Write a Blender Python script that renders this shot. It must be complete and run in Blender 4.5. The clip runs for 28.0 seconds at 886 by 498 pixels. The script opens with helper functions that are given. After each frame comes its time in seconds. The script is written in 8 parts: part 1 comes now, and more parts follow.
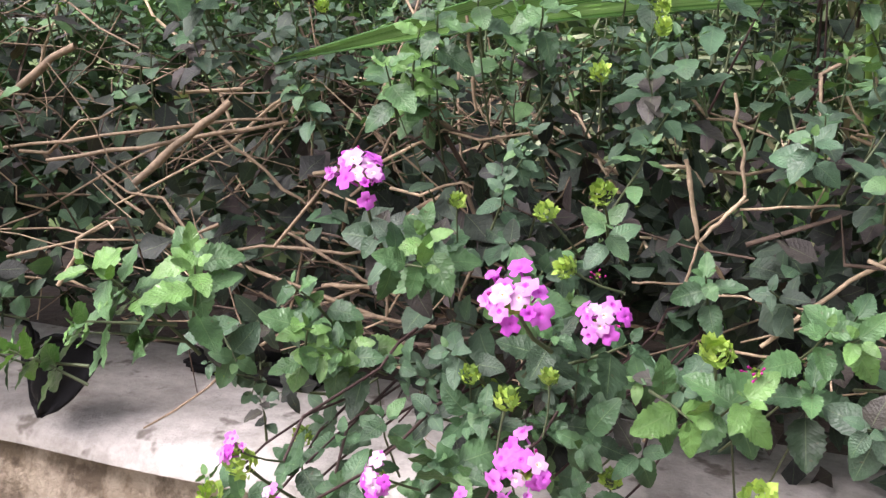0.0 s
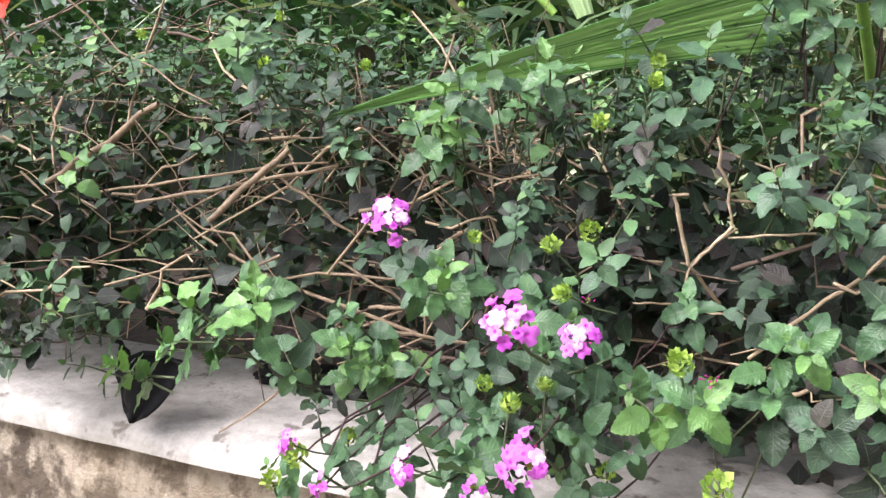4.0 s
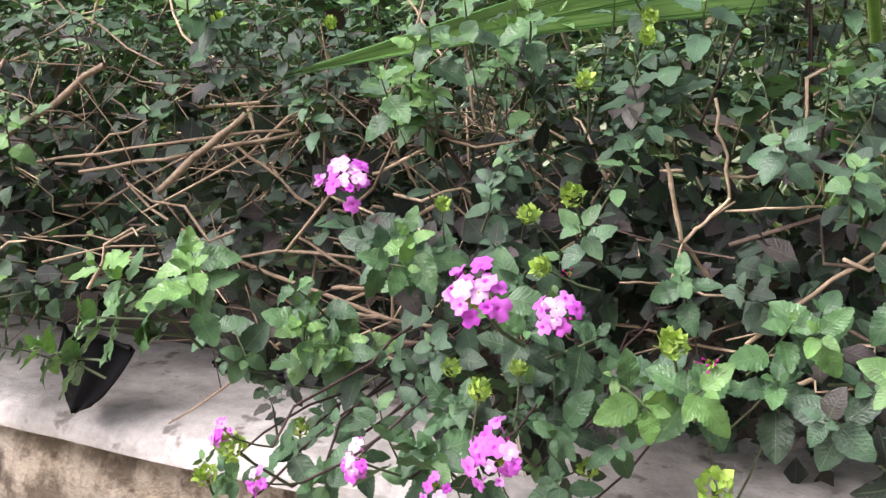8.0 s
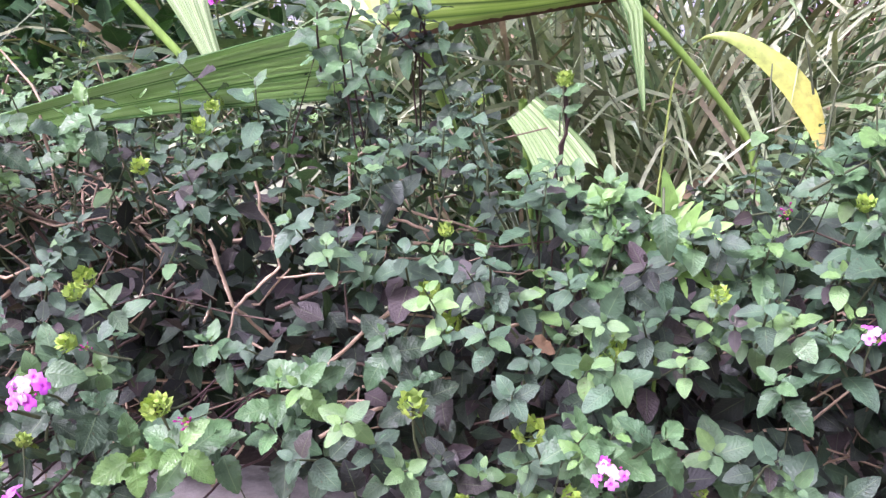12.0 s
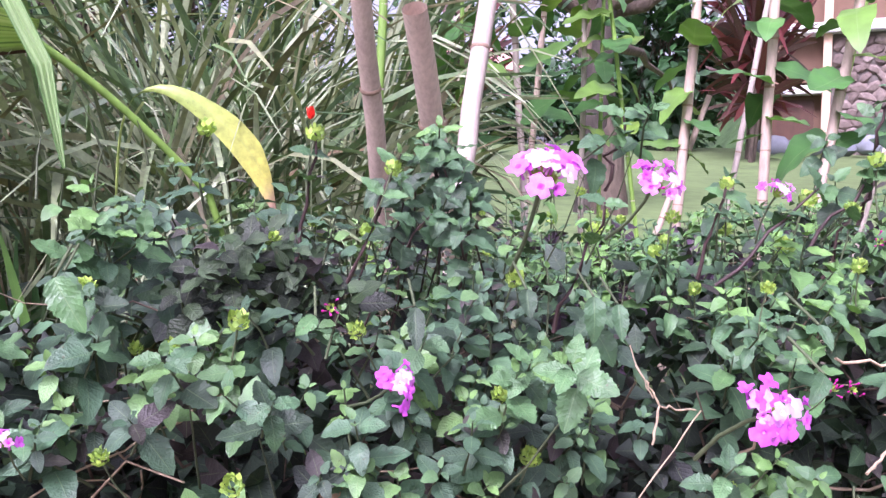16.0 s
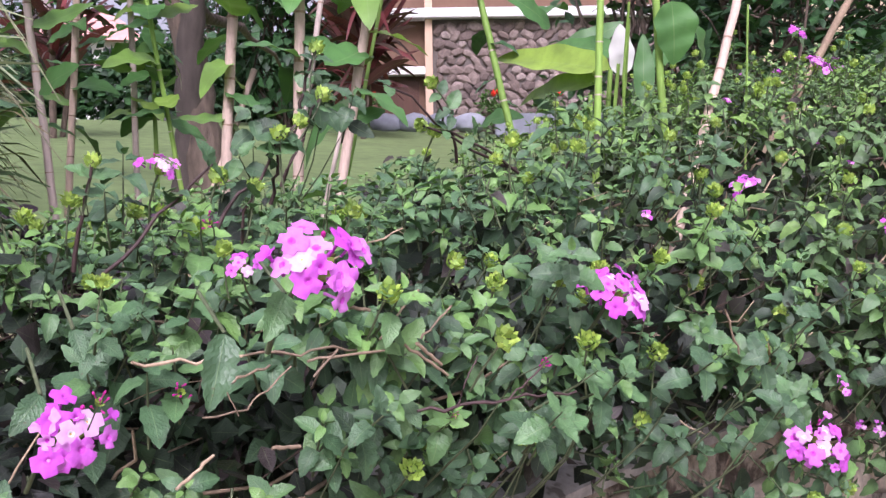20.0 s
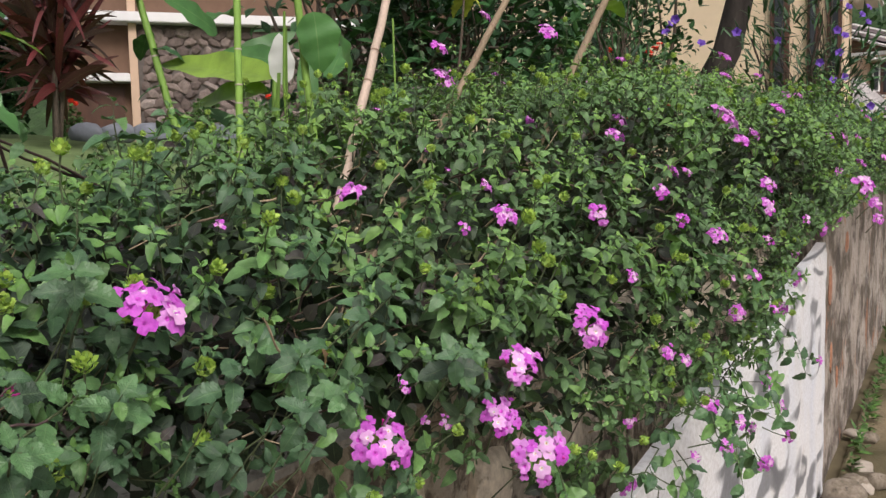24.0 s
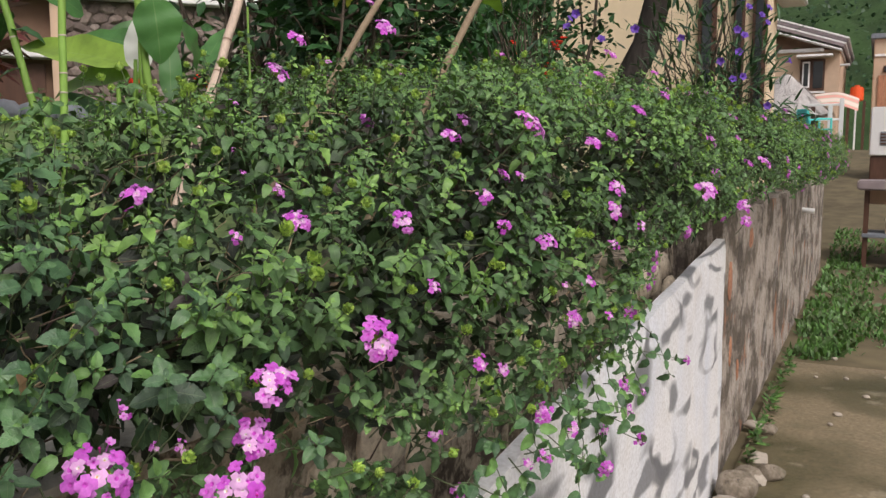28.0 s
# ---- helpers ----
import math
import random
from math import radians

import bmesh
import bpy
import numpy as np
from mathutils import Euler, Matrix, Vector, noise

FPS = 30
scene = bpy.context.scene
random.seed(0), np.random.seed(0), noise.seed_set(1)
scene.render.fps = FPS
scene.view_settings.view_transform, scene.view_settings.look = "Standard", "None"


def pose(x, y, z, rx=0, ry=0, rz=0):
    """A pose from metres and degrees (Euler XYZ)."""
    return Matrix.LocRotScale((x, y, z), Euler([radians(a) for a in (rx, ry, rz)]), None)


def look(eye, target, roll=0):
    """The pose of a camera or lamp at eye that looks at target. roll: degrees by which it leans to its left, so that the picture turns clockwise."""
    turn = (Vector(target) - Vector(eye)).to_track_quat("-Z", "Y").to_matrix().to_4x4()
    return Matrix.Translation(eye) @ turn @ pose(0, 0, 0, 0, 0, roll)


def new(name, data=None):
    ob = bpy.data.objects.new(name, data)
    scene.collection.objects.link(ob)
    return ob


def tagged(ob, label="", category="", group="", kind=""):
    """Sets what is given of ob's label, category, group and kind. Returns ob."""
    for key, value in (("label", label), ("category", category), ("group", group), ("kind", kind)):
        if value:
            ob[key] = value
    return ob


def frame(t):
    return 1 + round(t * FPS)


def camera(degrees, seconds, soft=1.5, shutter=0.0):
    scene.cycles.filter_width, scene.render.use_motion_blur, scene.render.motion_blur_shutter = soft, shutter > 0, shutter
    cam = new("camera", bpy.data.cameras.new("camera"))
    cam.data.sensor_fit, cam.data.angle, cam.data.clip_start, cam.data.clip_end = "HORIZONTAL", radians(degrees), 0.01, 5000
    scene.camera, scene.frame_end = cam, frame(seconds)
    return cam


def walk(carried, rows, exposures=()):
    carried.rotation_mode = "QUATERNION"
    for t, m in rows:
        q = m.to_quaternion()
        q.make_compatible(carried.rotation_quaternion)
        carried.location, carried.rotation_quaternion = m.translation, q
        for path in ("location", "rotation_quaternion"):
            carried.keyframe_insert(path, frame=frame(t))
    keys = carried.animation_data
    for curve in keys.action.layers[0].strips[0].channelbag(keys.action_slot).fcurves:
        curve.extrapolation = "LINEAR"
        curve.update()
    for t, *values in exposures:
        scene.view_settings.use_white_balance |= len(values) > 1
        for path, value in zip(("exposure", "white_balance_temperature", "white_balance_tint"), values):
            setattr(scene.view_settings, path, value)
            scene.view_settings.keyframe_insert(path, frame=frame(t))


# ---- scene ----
cam = camera(55.3, 28.0, soft=1.45)
PATH = [
    (0, (0.0, -0.6, 1.4), (-0.563, 1.285, 1.038), 3.5),
    (0.5, (0.01, -0.609, 1.406), (-0.584, 1.267, 1.05), 3.4),
    (1, (0.023, -0.618, 1.41), (-0.59, 1.253, 1.061), 3.1),
    (1.5, (0.034, -0.628, 1.416), (-0.591, 1.241, 1.076), 2.7),
    (2, (0.043, -0.64, 1.42), (-0.587, 1.229, 1.088), 2.4),
    (2.5, (0.049, -0.65, 1.423), (-0.592, 1.216, 1.097), 2.3),
    (3, (0.054, -0.661, 1.426), (-0.61, 1.198, 1.106), 2.2),
    (3.5, (0.055, -0.667, 1.428), (-0.632, 1.183, 1.103), 2.0),
    (4, (0.05, -0.667, 1.426), (-0.666, 1.17, 1.087), 1.8),
    (4.5, (0.048, -0.661, 1.423), (-0.698, 1.161, 1.07), 1.8),
    (6.5, (0.032, -0.64, 1.408), (-0.726, 1.178, 1.063), 2.4),
    (7, (0.028, -0.627, 1.405), (-0.716, 1.197, 1.062), 2.3),
    (7.5, (0.035, -0.616, 1.406), (-0.682, 1.219, 1.062), 2.3),
    (8, (0.042, -0.613, 1.402), (-0.642, 1.234, 1.056), 2.5),
    (8.5, (0.051, -0.619, 1.404), (-0.594, 1.245, 1.076), 3.1),
    (9, (0.064, -0.622, 1.408), (-0.53, 1.265, 1.112), 3.3),
    (9.5, (0.068, -0.625, 1.409), (-0.471, 1.281, 1.132), 3.4),
    (10, (0.084, -0.625, 1.414), (-0.415, 1.293, 1.148), 3.3),
    (10.5, (0.103, -0.629, 1.418), (-0.336, 1.305, 1.158), 2.9),
    (11, (0.124, -0.635, 1.422), (-0.249, 1.313, 1.17), 2.6),
    (11.5, (0.158, -0.635, 1.427), (-0.141, 1.328, 1.188), 2.3),
    (12, (0.193, -0.639, 1.433), (0.003, 1.339, 1.207), 2.0),
    (12.5, (0.221, -0.637, 1.437), (0.122, 1.349, 1.229), 1.6),
    (14.5, (0.347, -0.64, 1.457), (0.597, 1.336, 1.282), 0.8),
    (15, (0.38, -0.64, 1.462), (0.73, 1.322, 1.297), 0.5),
    (15.5, (0.418, -0.643, 1.467), (0.885, 1.296, 1.314), 0.3),
    (16, (0.446, -0.641, 1.469), (1.021, 1.269, 1.323), 0.2),
    (16.5, (0.475, -0.637, 1.471), (1.158, 1.238, 1.33), 0.0),
    (17, (0.514, -0.635, 1.474), (1.314, 1.193, 1.33), -0.2),
    (17.5, (0.548, -0.63, 1.473), (1.458, 1.146, 1.336), -0.0),
    (18, (0.568, -0.634, 1.474), (1.595, 1.076, 1.32), -0.1),
    (18.5, (0.583, -0.639, 1.476), (1.688, 1.019, 1.312), -0.6),
    (19, (0.597, -0.641, 1.474), (1.767, 0.972, 1.298), -1.0),
    (19.5, (0.613, -0.644, 1.468), (1.847, 0.919, 1.274), -0.8),
    (20, (0.633, -0.656, 1.468), (1.938, 0.846, 1.265), -0.7),
    (20.5, (0.644, -0.672, 1.467), (2.015, 0.769, 1.262), -0.7),
    (21, (0.662, -0.685, 1.467), (2.093, 0.698, 1.262), -0.9),
    (21.5, (0.681, -0.694, 1.465), (2.173, 0.622, 1.262), -0.9),
    (22, (0.696, -0.702, 1.462), (2.248, 0.545, 1.265), -1.1),
    (22.5, (0.708, -0.713, 1.462), (2.314, 0.464, 1.271), -1.4),
    (24.5, (0.745, -0.763, 1.464), (2.473, 0.226, 1.273), -1.1),
    (25, (0.751, -0.78, 1.469), (2.494, 0.183, 1.274), -1.1),
    (25.5, (0.76, -0.799, 1.473), (2.514, 0.142, 1.277), -1.0),
    (26, (0.777, -0.82, 1.477), (2.537, 0.107, 1.275), -0.6),
    (26.5, (0.802, -0.838, 1.478), (2.569, 0.076, 1.27), -0.2),
    (27, (0.824, -0.849, 1.477), (2.596, 0.053, 1.266), 0.1),
    (27.5, (0.841, -0.862, 1.48), (2.614, 0.037, 1.26), 0.1),
    (28, (0.855, -0.876, 1.483), (2.626, 0.027, 1.26), 0.0),
]
walk(cam, [(t, look(eye, target, roll)) for t, eye, target, roll in PATH],
     [(0, 1.05, 6400, 25), (1, 1.22, 6250, 18), (3, 1.36, 6300, 19), (7, 1.08, 6280, 21), (8, 1.06, 6380, 23), (9, 1.16, 6350, 22), (10, 1.74, 6400, 27), (11, 1.43, 6150, 31), (12, 1.53, 5850, 49), (15, 1.50, 5550, 45),
      (17, 0.92, 5880, 47), (18, 0.33, 5800, 39), (20, 0.80, 6000, 37), (21, 0.72, 5850, 31), (22, 0.78, 6000, 29), (24.5, -0.05, 6650, 15), (28, -0.07, 6650, 15)])

# ---------------------------------------------------------------- world and light
SKY = bpy.data.worlds.new("overcast_sky")
scene.world = SKY
SKY.use_nodes = True
_wn = SKY.node_tree
_wn.nodes.clear()
_out = _wn.nodes.new("ShaderNodeOutputWorld")
_bg = _wn.nodes.new("ShaderNodeBackground")
_sky = _wn.nodes.new("ShaderNodeTexSky")
_sky.sky_type = "NISHITA"
_sky.sun_disc = False
_sky.sun_elevation = radians(49)
_sky.sun_rotation = radians(220)
_sky.air_density = 1.0
_sky.dust_density = 6.0
_sky.ozone_density = 1.0
_hs = _wn.nodes.new("ShaderNodeHueSaturation")
_hs.inputs["Saturation"].default_value = 0.30
_wn.links.new(_sky.outputs[0], _hs.inputs["Color"])
_wn.links.new(_hs.outputs[0], _bg.inputs[0])
_bg.inputs[1].default_value = 0.125
_wn.links.new(_bg.outputs[0], _out.inputs[0])

sun = new("sun", bpy.data.lights.new("sun", "SUN"))
sun.data.energy = 1.8
sun.data.angle = radians(20)
sun.data.color = (1.0, 0.97, 0.92)
sun.matrix_world = look((-2.0, -2.9, 5.2), (0.4, 0, 1.2))


# ---------------------------------------------------------------- node helpers
def mat(name):
    m = bpy.data.materials.new(name)
    m.use_nodes = True
    nt = m.node_tree
    b = nt.nodes["Principled BSDF"]
    return m, nt, b


def node(nt, kind, **values):
    n = nt.nodes.new(kind)
    for k, v in values.items():
        n.inputs[k.replace("_", " ")].default_value = v
    return n


def ramp(nt, source, stops):
    r = nt.nodes.new("ShaderNodeValToRGB")
    el = r.color_ramp.elements
    while len(el) < len(stops):
        el.new(0.5)
    for e, (p, c) in zip(el, stops):
        e.position, e.color = p, (*c, 1)
    nt.links.new(source, r.inputs[0])
    return r.outputs[0]


def mixc(nt, a, b, fac, mode="MIX"):
    n = nt.nodes.new("ShaderNodeMix")
    n.data_type, n.blend_type = "RGBA", mode
    for sock, v in ((n.inputs[6], a), (n.inputs[7], b), (n.inputs[0], fac)):
        if isinstance(v, bpy.types.NodeSocket):
            nt.links.new(v, sock)
        elif isinstance(v, tuple):
            sock.default_value = (*v, 1)
        else:
            sock.default_value = v
    return n.outputs[2]


def maths(nt, op, a, b=0.0):
    n = nt.nodes.new("ShaderNodeMath")
    n.operation = op
    for sock, v in ((n.inputs[0], a), (n.inputs[1], b)):
        if isinstance(v, bpy.types.NodeSocket):
            nt.links.new(v, sock)
        else:
            sock.default_value = v
    return n.outputs[0]


def noise_tex(nt, vec, scale, detail=4.0, rough=0.55):
    n = node(nt, "ShaderNodeTexNoise", Scale=scale, Detail=detail, Roughness=rough)
    if vec is not None:
        nt.links.new(vec, n.inputs["Vector"])
    return n.outputs[0]


def bump(nt, b, height, strength, distance):
    n = node(nt, "ShaderNodeBump", Strength=strength, Distance=distance)
    nt.links.new(height, n.inputs["Height"])
    nt.links.new(n.outputs[0], b.inputs["Normal"])


def world_pos(nt, scale=(1, 1, 1)):
    g = nt.nodes.new("ShaderNodeNewGeometry")
    mp = nt.nodes.new("ShaderNodeMapping")
    mp.inputs["Scale"].default_value = scale
    nt.links.new(g.outputs["Position"], mp.inputs[0])
    return mp.outputs[0]


def thin(nt, b, colour, amount):
    """Lets part of the light through a thin leaf or petal."""
    tr = nt.nodes.new("ShaderNodeBsdfTranslucent")
    mx = nt.nodes.new("ShaderNodeMixShader")
    mx.inputs[0].default_value = amount
    if isinstance(colour, tuple):
        tr.inputs[0].default_value = (*colour, 1)
    else:
        nt.links.new(colour, tr.inputs[0])
    nt.links.new(b.outputs[0], mx.inputs[1])
    nt.links.new(tr.outputs[0], mx.inputs[2])
    nt.links.new(mx.outputs[0], nt.nodes["Material Output"].inputs[0])


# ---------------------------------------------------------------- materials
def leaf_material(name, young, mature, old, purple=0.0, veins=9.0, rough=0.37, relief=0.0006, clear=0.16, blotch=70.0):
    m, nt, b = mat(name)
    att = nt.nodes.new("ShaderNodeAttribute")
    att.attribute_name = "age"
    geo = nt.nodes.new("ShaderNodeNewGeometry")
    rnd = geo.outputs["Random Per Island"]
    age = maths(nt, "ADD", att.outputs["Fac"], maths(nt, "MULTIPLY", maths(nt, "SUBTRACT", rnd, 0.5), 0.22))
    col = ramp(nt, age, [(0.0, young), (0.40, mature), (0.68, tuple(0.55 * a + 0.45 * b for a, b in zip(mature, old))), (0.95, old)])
    if purple:
        tint = maths(nt, "MULTIPLY", maths(nt, "GREATER_THAN", rnd, 1.0 - purple), maths(nt, "GREATER_THAN", att.outputs["Fac"], 0.6))
        col = mixc(nt, col, (0.060, 0.044, 0.046), maths(nt, "MULTIPLY", tint, 0.75))
    uv = nt.nodes.new("ShaderNodeUVMap")
    sep = nt.nodes.new("ShaderNodeSeparateXYZ")
    nt.links.new(uv.outputs[0], sep.inputs[0])
    across = maths(nt, "ABSOLUTE", maths(nt, "SUBTRACT", sep.outputs[0], 0.5))
    wave = maths(nt, "ABSOLUTE", maths(nt, "SINE", maths(nt, "MULTIPLY", maths(nt, "SUBTRACT", sep.outputs[1], maths(nt, "MULTIPLY", across, 0.45)), veins * 3.1416)))
    quilt = maths(nt, "POWER", maths(nt, "MINIMUM", wave, maths(nt, "MULTIPLY", across, 9.0)), 0.5)
    mid = maths(nt, "LESS_THAN", across, 0.016)
    cells = nt.nodes.new("ShaderNodeTexVoronoi")
    grid = nt.nodes.new("ShaderNodeMapping")
    grid.inputs["Scale"].default_value = (11, 17, 1)
    nt.links.new(uv.outputs[0], grid.inputs[0])
    nt.links.new(grid.outputs[0], cells.inputs["Vector"])
    cells.inputs["Scale"].default_value = 1.0
    puffed = maths(nt, "SUBTRACT", 1.0, cells.outputs["Distance"])
    patch = noise_tex(nt, world_pos(nt), blotch, 3.0)
    col = mixc(nt, col, mixc(nt, col, (0.30, 0.42, 0.20), 0.22), maths(nt, "MAXIMUM", mid, maths(nt, "MULTIPLY", maths(nt, "LESS_THAN", wave, 0.13), 0.2)))
    col = mixc(nt, col, ramp(nt, patch, [(0.35, (0.74, 0.74, 0.74)), (0.65, (1.2, 1.2, 1.13))]), 1.0, "MULTIPLY")
    spots = maths(nt, "GREATER_THAN", noise_tex(nt, world_pos(nt), 420.0, 1.0), 0.73)
    col = mixc(nt, col, (0.10, 0.075, 0.04), maths(nt, "MULTIPLY", spots, 0.45))
    nt.links.new(col, b.inputs["Base Color"])
    nt.links.new(maths(nt, "ADD", maths(nt, "MULTIPLY", att.outputs["Fac"], 0.30), rough - 0.10), b.inputs["Roughness"])
    b.inputs["Specular IOR Level"].default_value = 0.45
    height = maths(nt, "ADD", maths(nt, "MULTIPLY", quilt, 0.55), maths(nt, "MULTIPLY", puffed, 0.8))
    bump(nt, b, height, 0.40, relief * 1.3)
    thin(nt, b, mixc(nt, col, (0.9, 1.0, 0.35), 1.0, "MULTIPLY"), clear)
    return m


# The lantana's near-black old tone holds the shade inside the hedge.
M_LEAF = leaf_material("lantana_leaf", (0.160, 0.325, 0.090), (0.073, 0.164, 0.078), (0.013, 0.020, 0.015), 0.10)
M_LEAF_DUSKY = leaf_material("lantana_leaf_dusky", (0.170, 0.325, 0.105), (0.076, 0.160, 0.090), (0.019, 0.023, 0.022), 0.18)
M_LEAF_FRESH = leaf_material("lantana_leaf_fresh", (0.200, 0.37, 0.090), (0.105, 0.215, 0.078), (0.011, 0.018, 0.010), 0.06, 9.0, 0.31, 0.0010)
M_SHRUB = leaf_material("shrub_leaf", (0.12, 0.28, 0.08), (0.045, 0.135, 0.045), (0.018, 0.050, 0.024), 0.0, 7.0, 0.35)
M_BROAD = leaf_material("broad_leaf", (0.33, 0.48, 0.07), (0.090, 0.240, 0.070), (0.028, 0.085, 0.028), 0.0, 6.0, 0.36, 0.0002, 0.28, 14.0)
M_BRACT = leaf_material("bract_green", (0.46, 0.64, 0.12), (0.30, 0.48, 0.09), (0.17, 0.29, 0.06), 0.0, 6.0, 0.5)


def plain(name, colour, rough=0.6, var=0.25, scale=60.0, metal=0.0, bumps=0.0, glow_through=None, stretch=(1, 1, 1), spec=0.4):
    m, nt, b = mat(name)
    n = noise_tex(nt, world_pos(nt, stretch), scale, 5.0)
    n2 = noise_tex(nt, world_pos(nt, stretch), scale * 0.13, 3.0)
    lo, hi = tuple(c * (1 - var) for c in colour), tuple(min(1.0, c * (1 + var)) for c in colour)
    col = mixc(nt, ramp(nt, n, [(0.3, lo), (0.7, hi)]), ramp(nt, n2, [(0.3, lo), (0.7, hi)]), 0.4)
    oi = nt.nodes.new("ShaderNodeObjectInfo")
    col = mixc(nt, col, ramp(nt, oi.outputs["Random"], [(0.0, (0.86, 0.86, 0.86)), (1.0, (1.12, 1.1, 1.08))]), 1.0, "MULTIPLY")
    nt.links.new(col, b.inputs["Base Color"])
    b.inputs["Roughness"].default_value = rough
    b.inputs["Metallic"].default_value = metal
    b.inputs["Specular IOR Level"].default_value = spec
    if bumps:
        bump(nt, b, n, 0.6, bumps)
    if glow_through:
        thin(nt, b, col, glow_through)
    return m


def petal(name, stops):
    """Thin petal whose shade differs from floret to floret."""
    m, nt, b = mat(name)
    oi = nt.nodes.new("ShaderNodeObjectInfo")
    col = ramp(nt, oi.outputs["Random"], stops)
    n = noise_tex(nt, world_pos(nt), 350.0, 3.0)
    col = mixc(nt, col, ramp(nt, n, [(0.3, (0.84, 0.78, 0.86)), (0.7, (1.1, 1.14, 1.08))]), 1.0, "MULTIPLY")
    nt.links.new(col, b.inputs["Base Color"])
    b.inputs["Roughness"].default_value = 0.55
    b.inputs["Specular IOR Level"].default_value = 0.25
    bump(nt, b, n, 0.4, 0.0006)
    thin(nt, b, col, 0.28)
    return m


M_PETAL = petal("petal_magenta", [(0.0, (0.60, 0.09, 0.62)), (0.5, (0.70, 0.17, 0.71)), (1.0, (0.78, 0.34, 0.78))])
M_PETAL_CORE = plain("petal_core", (0.66, 0.10, 0.64), 0.55, 0.16, 500.0, glow_through=0.28, spec=0.25)
M_PETAL_PALE = plain("petal_pale", (0.80, 0.46, 0.79), 0.55, 0.12, 500.0, glow_through=0.28, spec=0.25)
M_PETAL_DEEP = plain("petal_deep", (0.50, 0.03, 0.28), 0.55, 0.2, 500.0, glow_through=0.15, spec=0.25)
M_EYE = plain("floret_eye", (0.82, 0.76, 0.82), 0.6, 0.04, 500.0, glow_through=0.2)
M_THROAT = plain("floret_throat", (0.82, 0.52, 0.10), 0.6, 0.1, 500.0)
M_STEM = plain("green_stem", (0.080, 0.105, 0.052), 0.6, 0.35, 300.0)
M_STALK = plain("dark_stalk", (0.060, 0.036, 0.034), 0.6, 0.35, 300.0)
M_TWIG = plain("bare_twig", (0.235, 0.178, 0.120), 0.8, 0.5, 260.0, bumps=0.0008)
M_TWIG_PALE = plain("pale_twig", (0.42, 0.33, 0.225), 0.8, 0.4, 260.0, bumps=0.0008)
M_TWIG_DARK = plain("dark_twig", (0.085, 0.060, 0.044), 0.85, 0.45, 260.0, bumps=0.0006)
M_CANE = plain("dry_cane", (0.52, 0.41, 0.33), 0.7, 0.25, 90.0, bumps=0.0006, stretch=(3, 3, 0.6))
M_CANE_DARK = plain("weathered_cane", (0.24, 0.185, 0.12), 0.75, 0.3, 90.0, bumps=0.0006, stretch=(3, 3, 0.6))
M_CANE_PALE = plain("pale_cane", (0.50, 0.43, 0.37), 0.65, 0.22, 90.0, bumps=0.0005, stretch=(3, 3, 0.6))
M_CANE_GREEN = plain("green_cane", (0.20, 0.36, 0.07), 0.5, 0.25, 60.0, stretch=(3, 3, 0.5))
M_CANE_RING = plain("cane_ring", (0.30, 0.21, 0.15), 0.8, 0.3, 120.0)
M_GRASS = leaf_material("clump_grass", (0.13, 0.22, 0.09), (0.050, 0.105, 0.042), (0.14, 0.105, 0.07), 0.0, 0.0, 0.45, 0.0001)
M_GRASS_PALE = leaf_material("clump_grass_pale", (0.45, 0.51, 0.35), (0.22, 0.29, 0.16), (0.27, 0.19, 0.12), 0.0, 0.0, 0.45, 0.0001)
M_YELLOW = leaf_material("yellow_leaf", (0.32, 0.44, 0.11), (0.58, 0.55, 0.12), (0.40, 0.24, 0.19), 0.0, 0.0, 0.5, 0.0003)
M_WEED_PALE = leaf_material("pale_weed_leaf", (0.24, 0.47, 0.12), (0.20, 0.40, 0.10), (0.17, 0.29, 0.06), 0.0, 6.0, 0.5)
M_CROTON = leaf_material("croton_leaf", (0.50, 0.52, 0.07), (0.36, 0.44, 0.06), (0.16, 0.28, 0.05), 0.0, 6.0, 0.4, 0.0003)
M_RED_LEAF = leaf_material("red_leaf", (0.17, 0.016, 0.034), (0.075, 0.009, 0.018), (0.03, 0.009, 0.011), 0.0, 0.0, 0.4, 0.0003)
M_PURPLE_LEAF = leaf_material("purple_leaf", (0.10, 0.05, 0.10), (0.055, 0.03, 0.06), (0.03, 0.02, 0.03), 0.0, 6.0, 0.5)
M_RED = plain("red_flower", (0.80, 0.045, 0.02), 0.5, 0.2, 200.0, glow_through=0.2)
M_VIOLET = plain("violet_flower", (0.20, 0.09, 0.55), 0.5, 0.2, 200.0, glow_through=0.3)
M_WHITE_FLOWER = plain("white_spathe", (0.55, 0.58, 0.54), 0.5, 0.05, 60.0, glow_through=0.2)
M_SOIL = plain("dark_soil", (0.030, 0.022, 0.016), 0.95, 0.5, 60.0, bumps=0.01)
M_PLASTIC = plain("black_plastic", (0.008, 0.008, 0.009), 0.6, 0.3, 80.0, bumps=0.0009, spec=0.15)
M_DRY = leaf_material("dry_leaf", (0.30, 0.20, 0.11), (0.24, 0.155, 0.09), (0.15, 0.10, 0.06), 0.0, 7.0, 0.7)


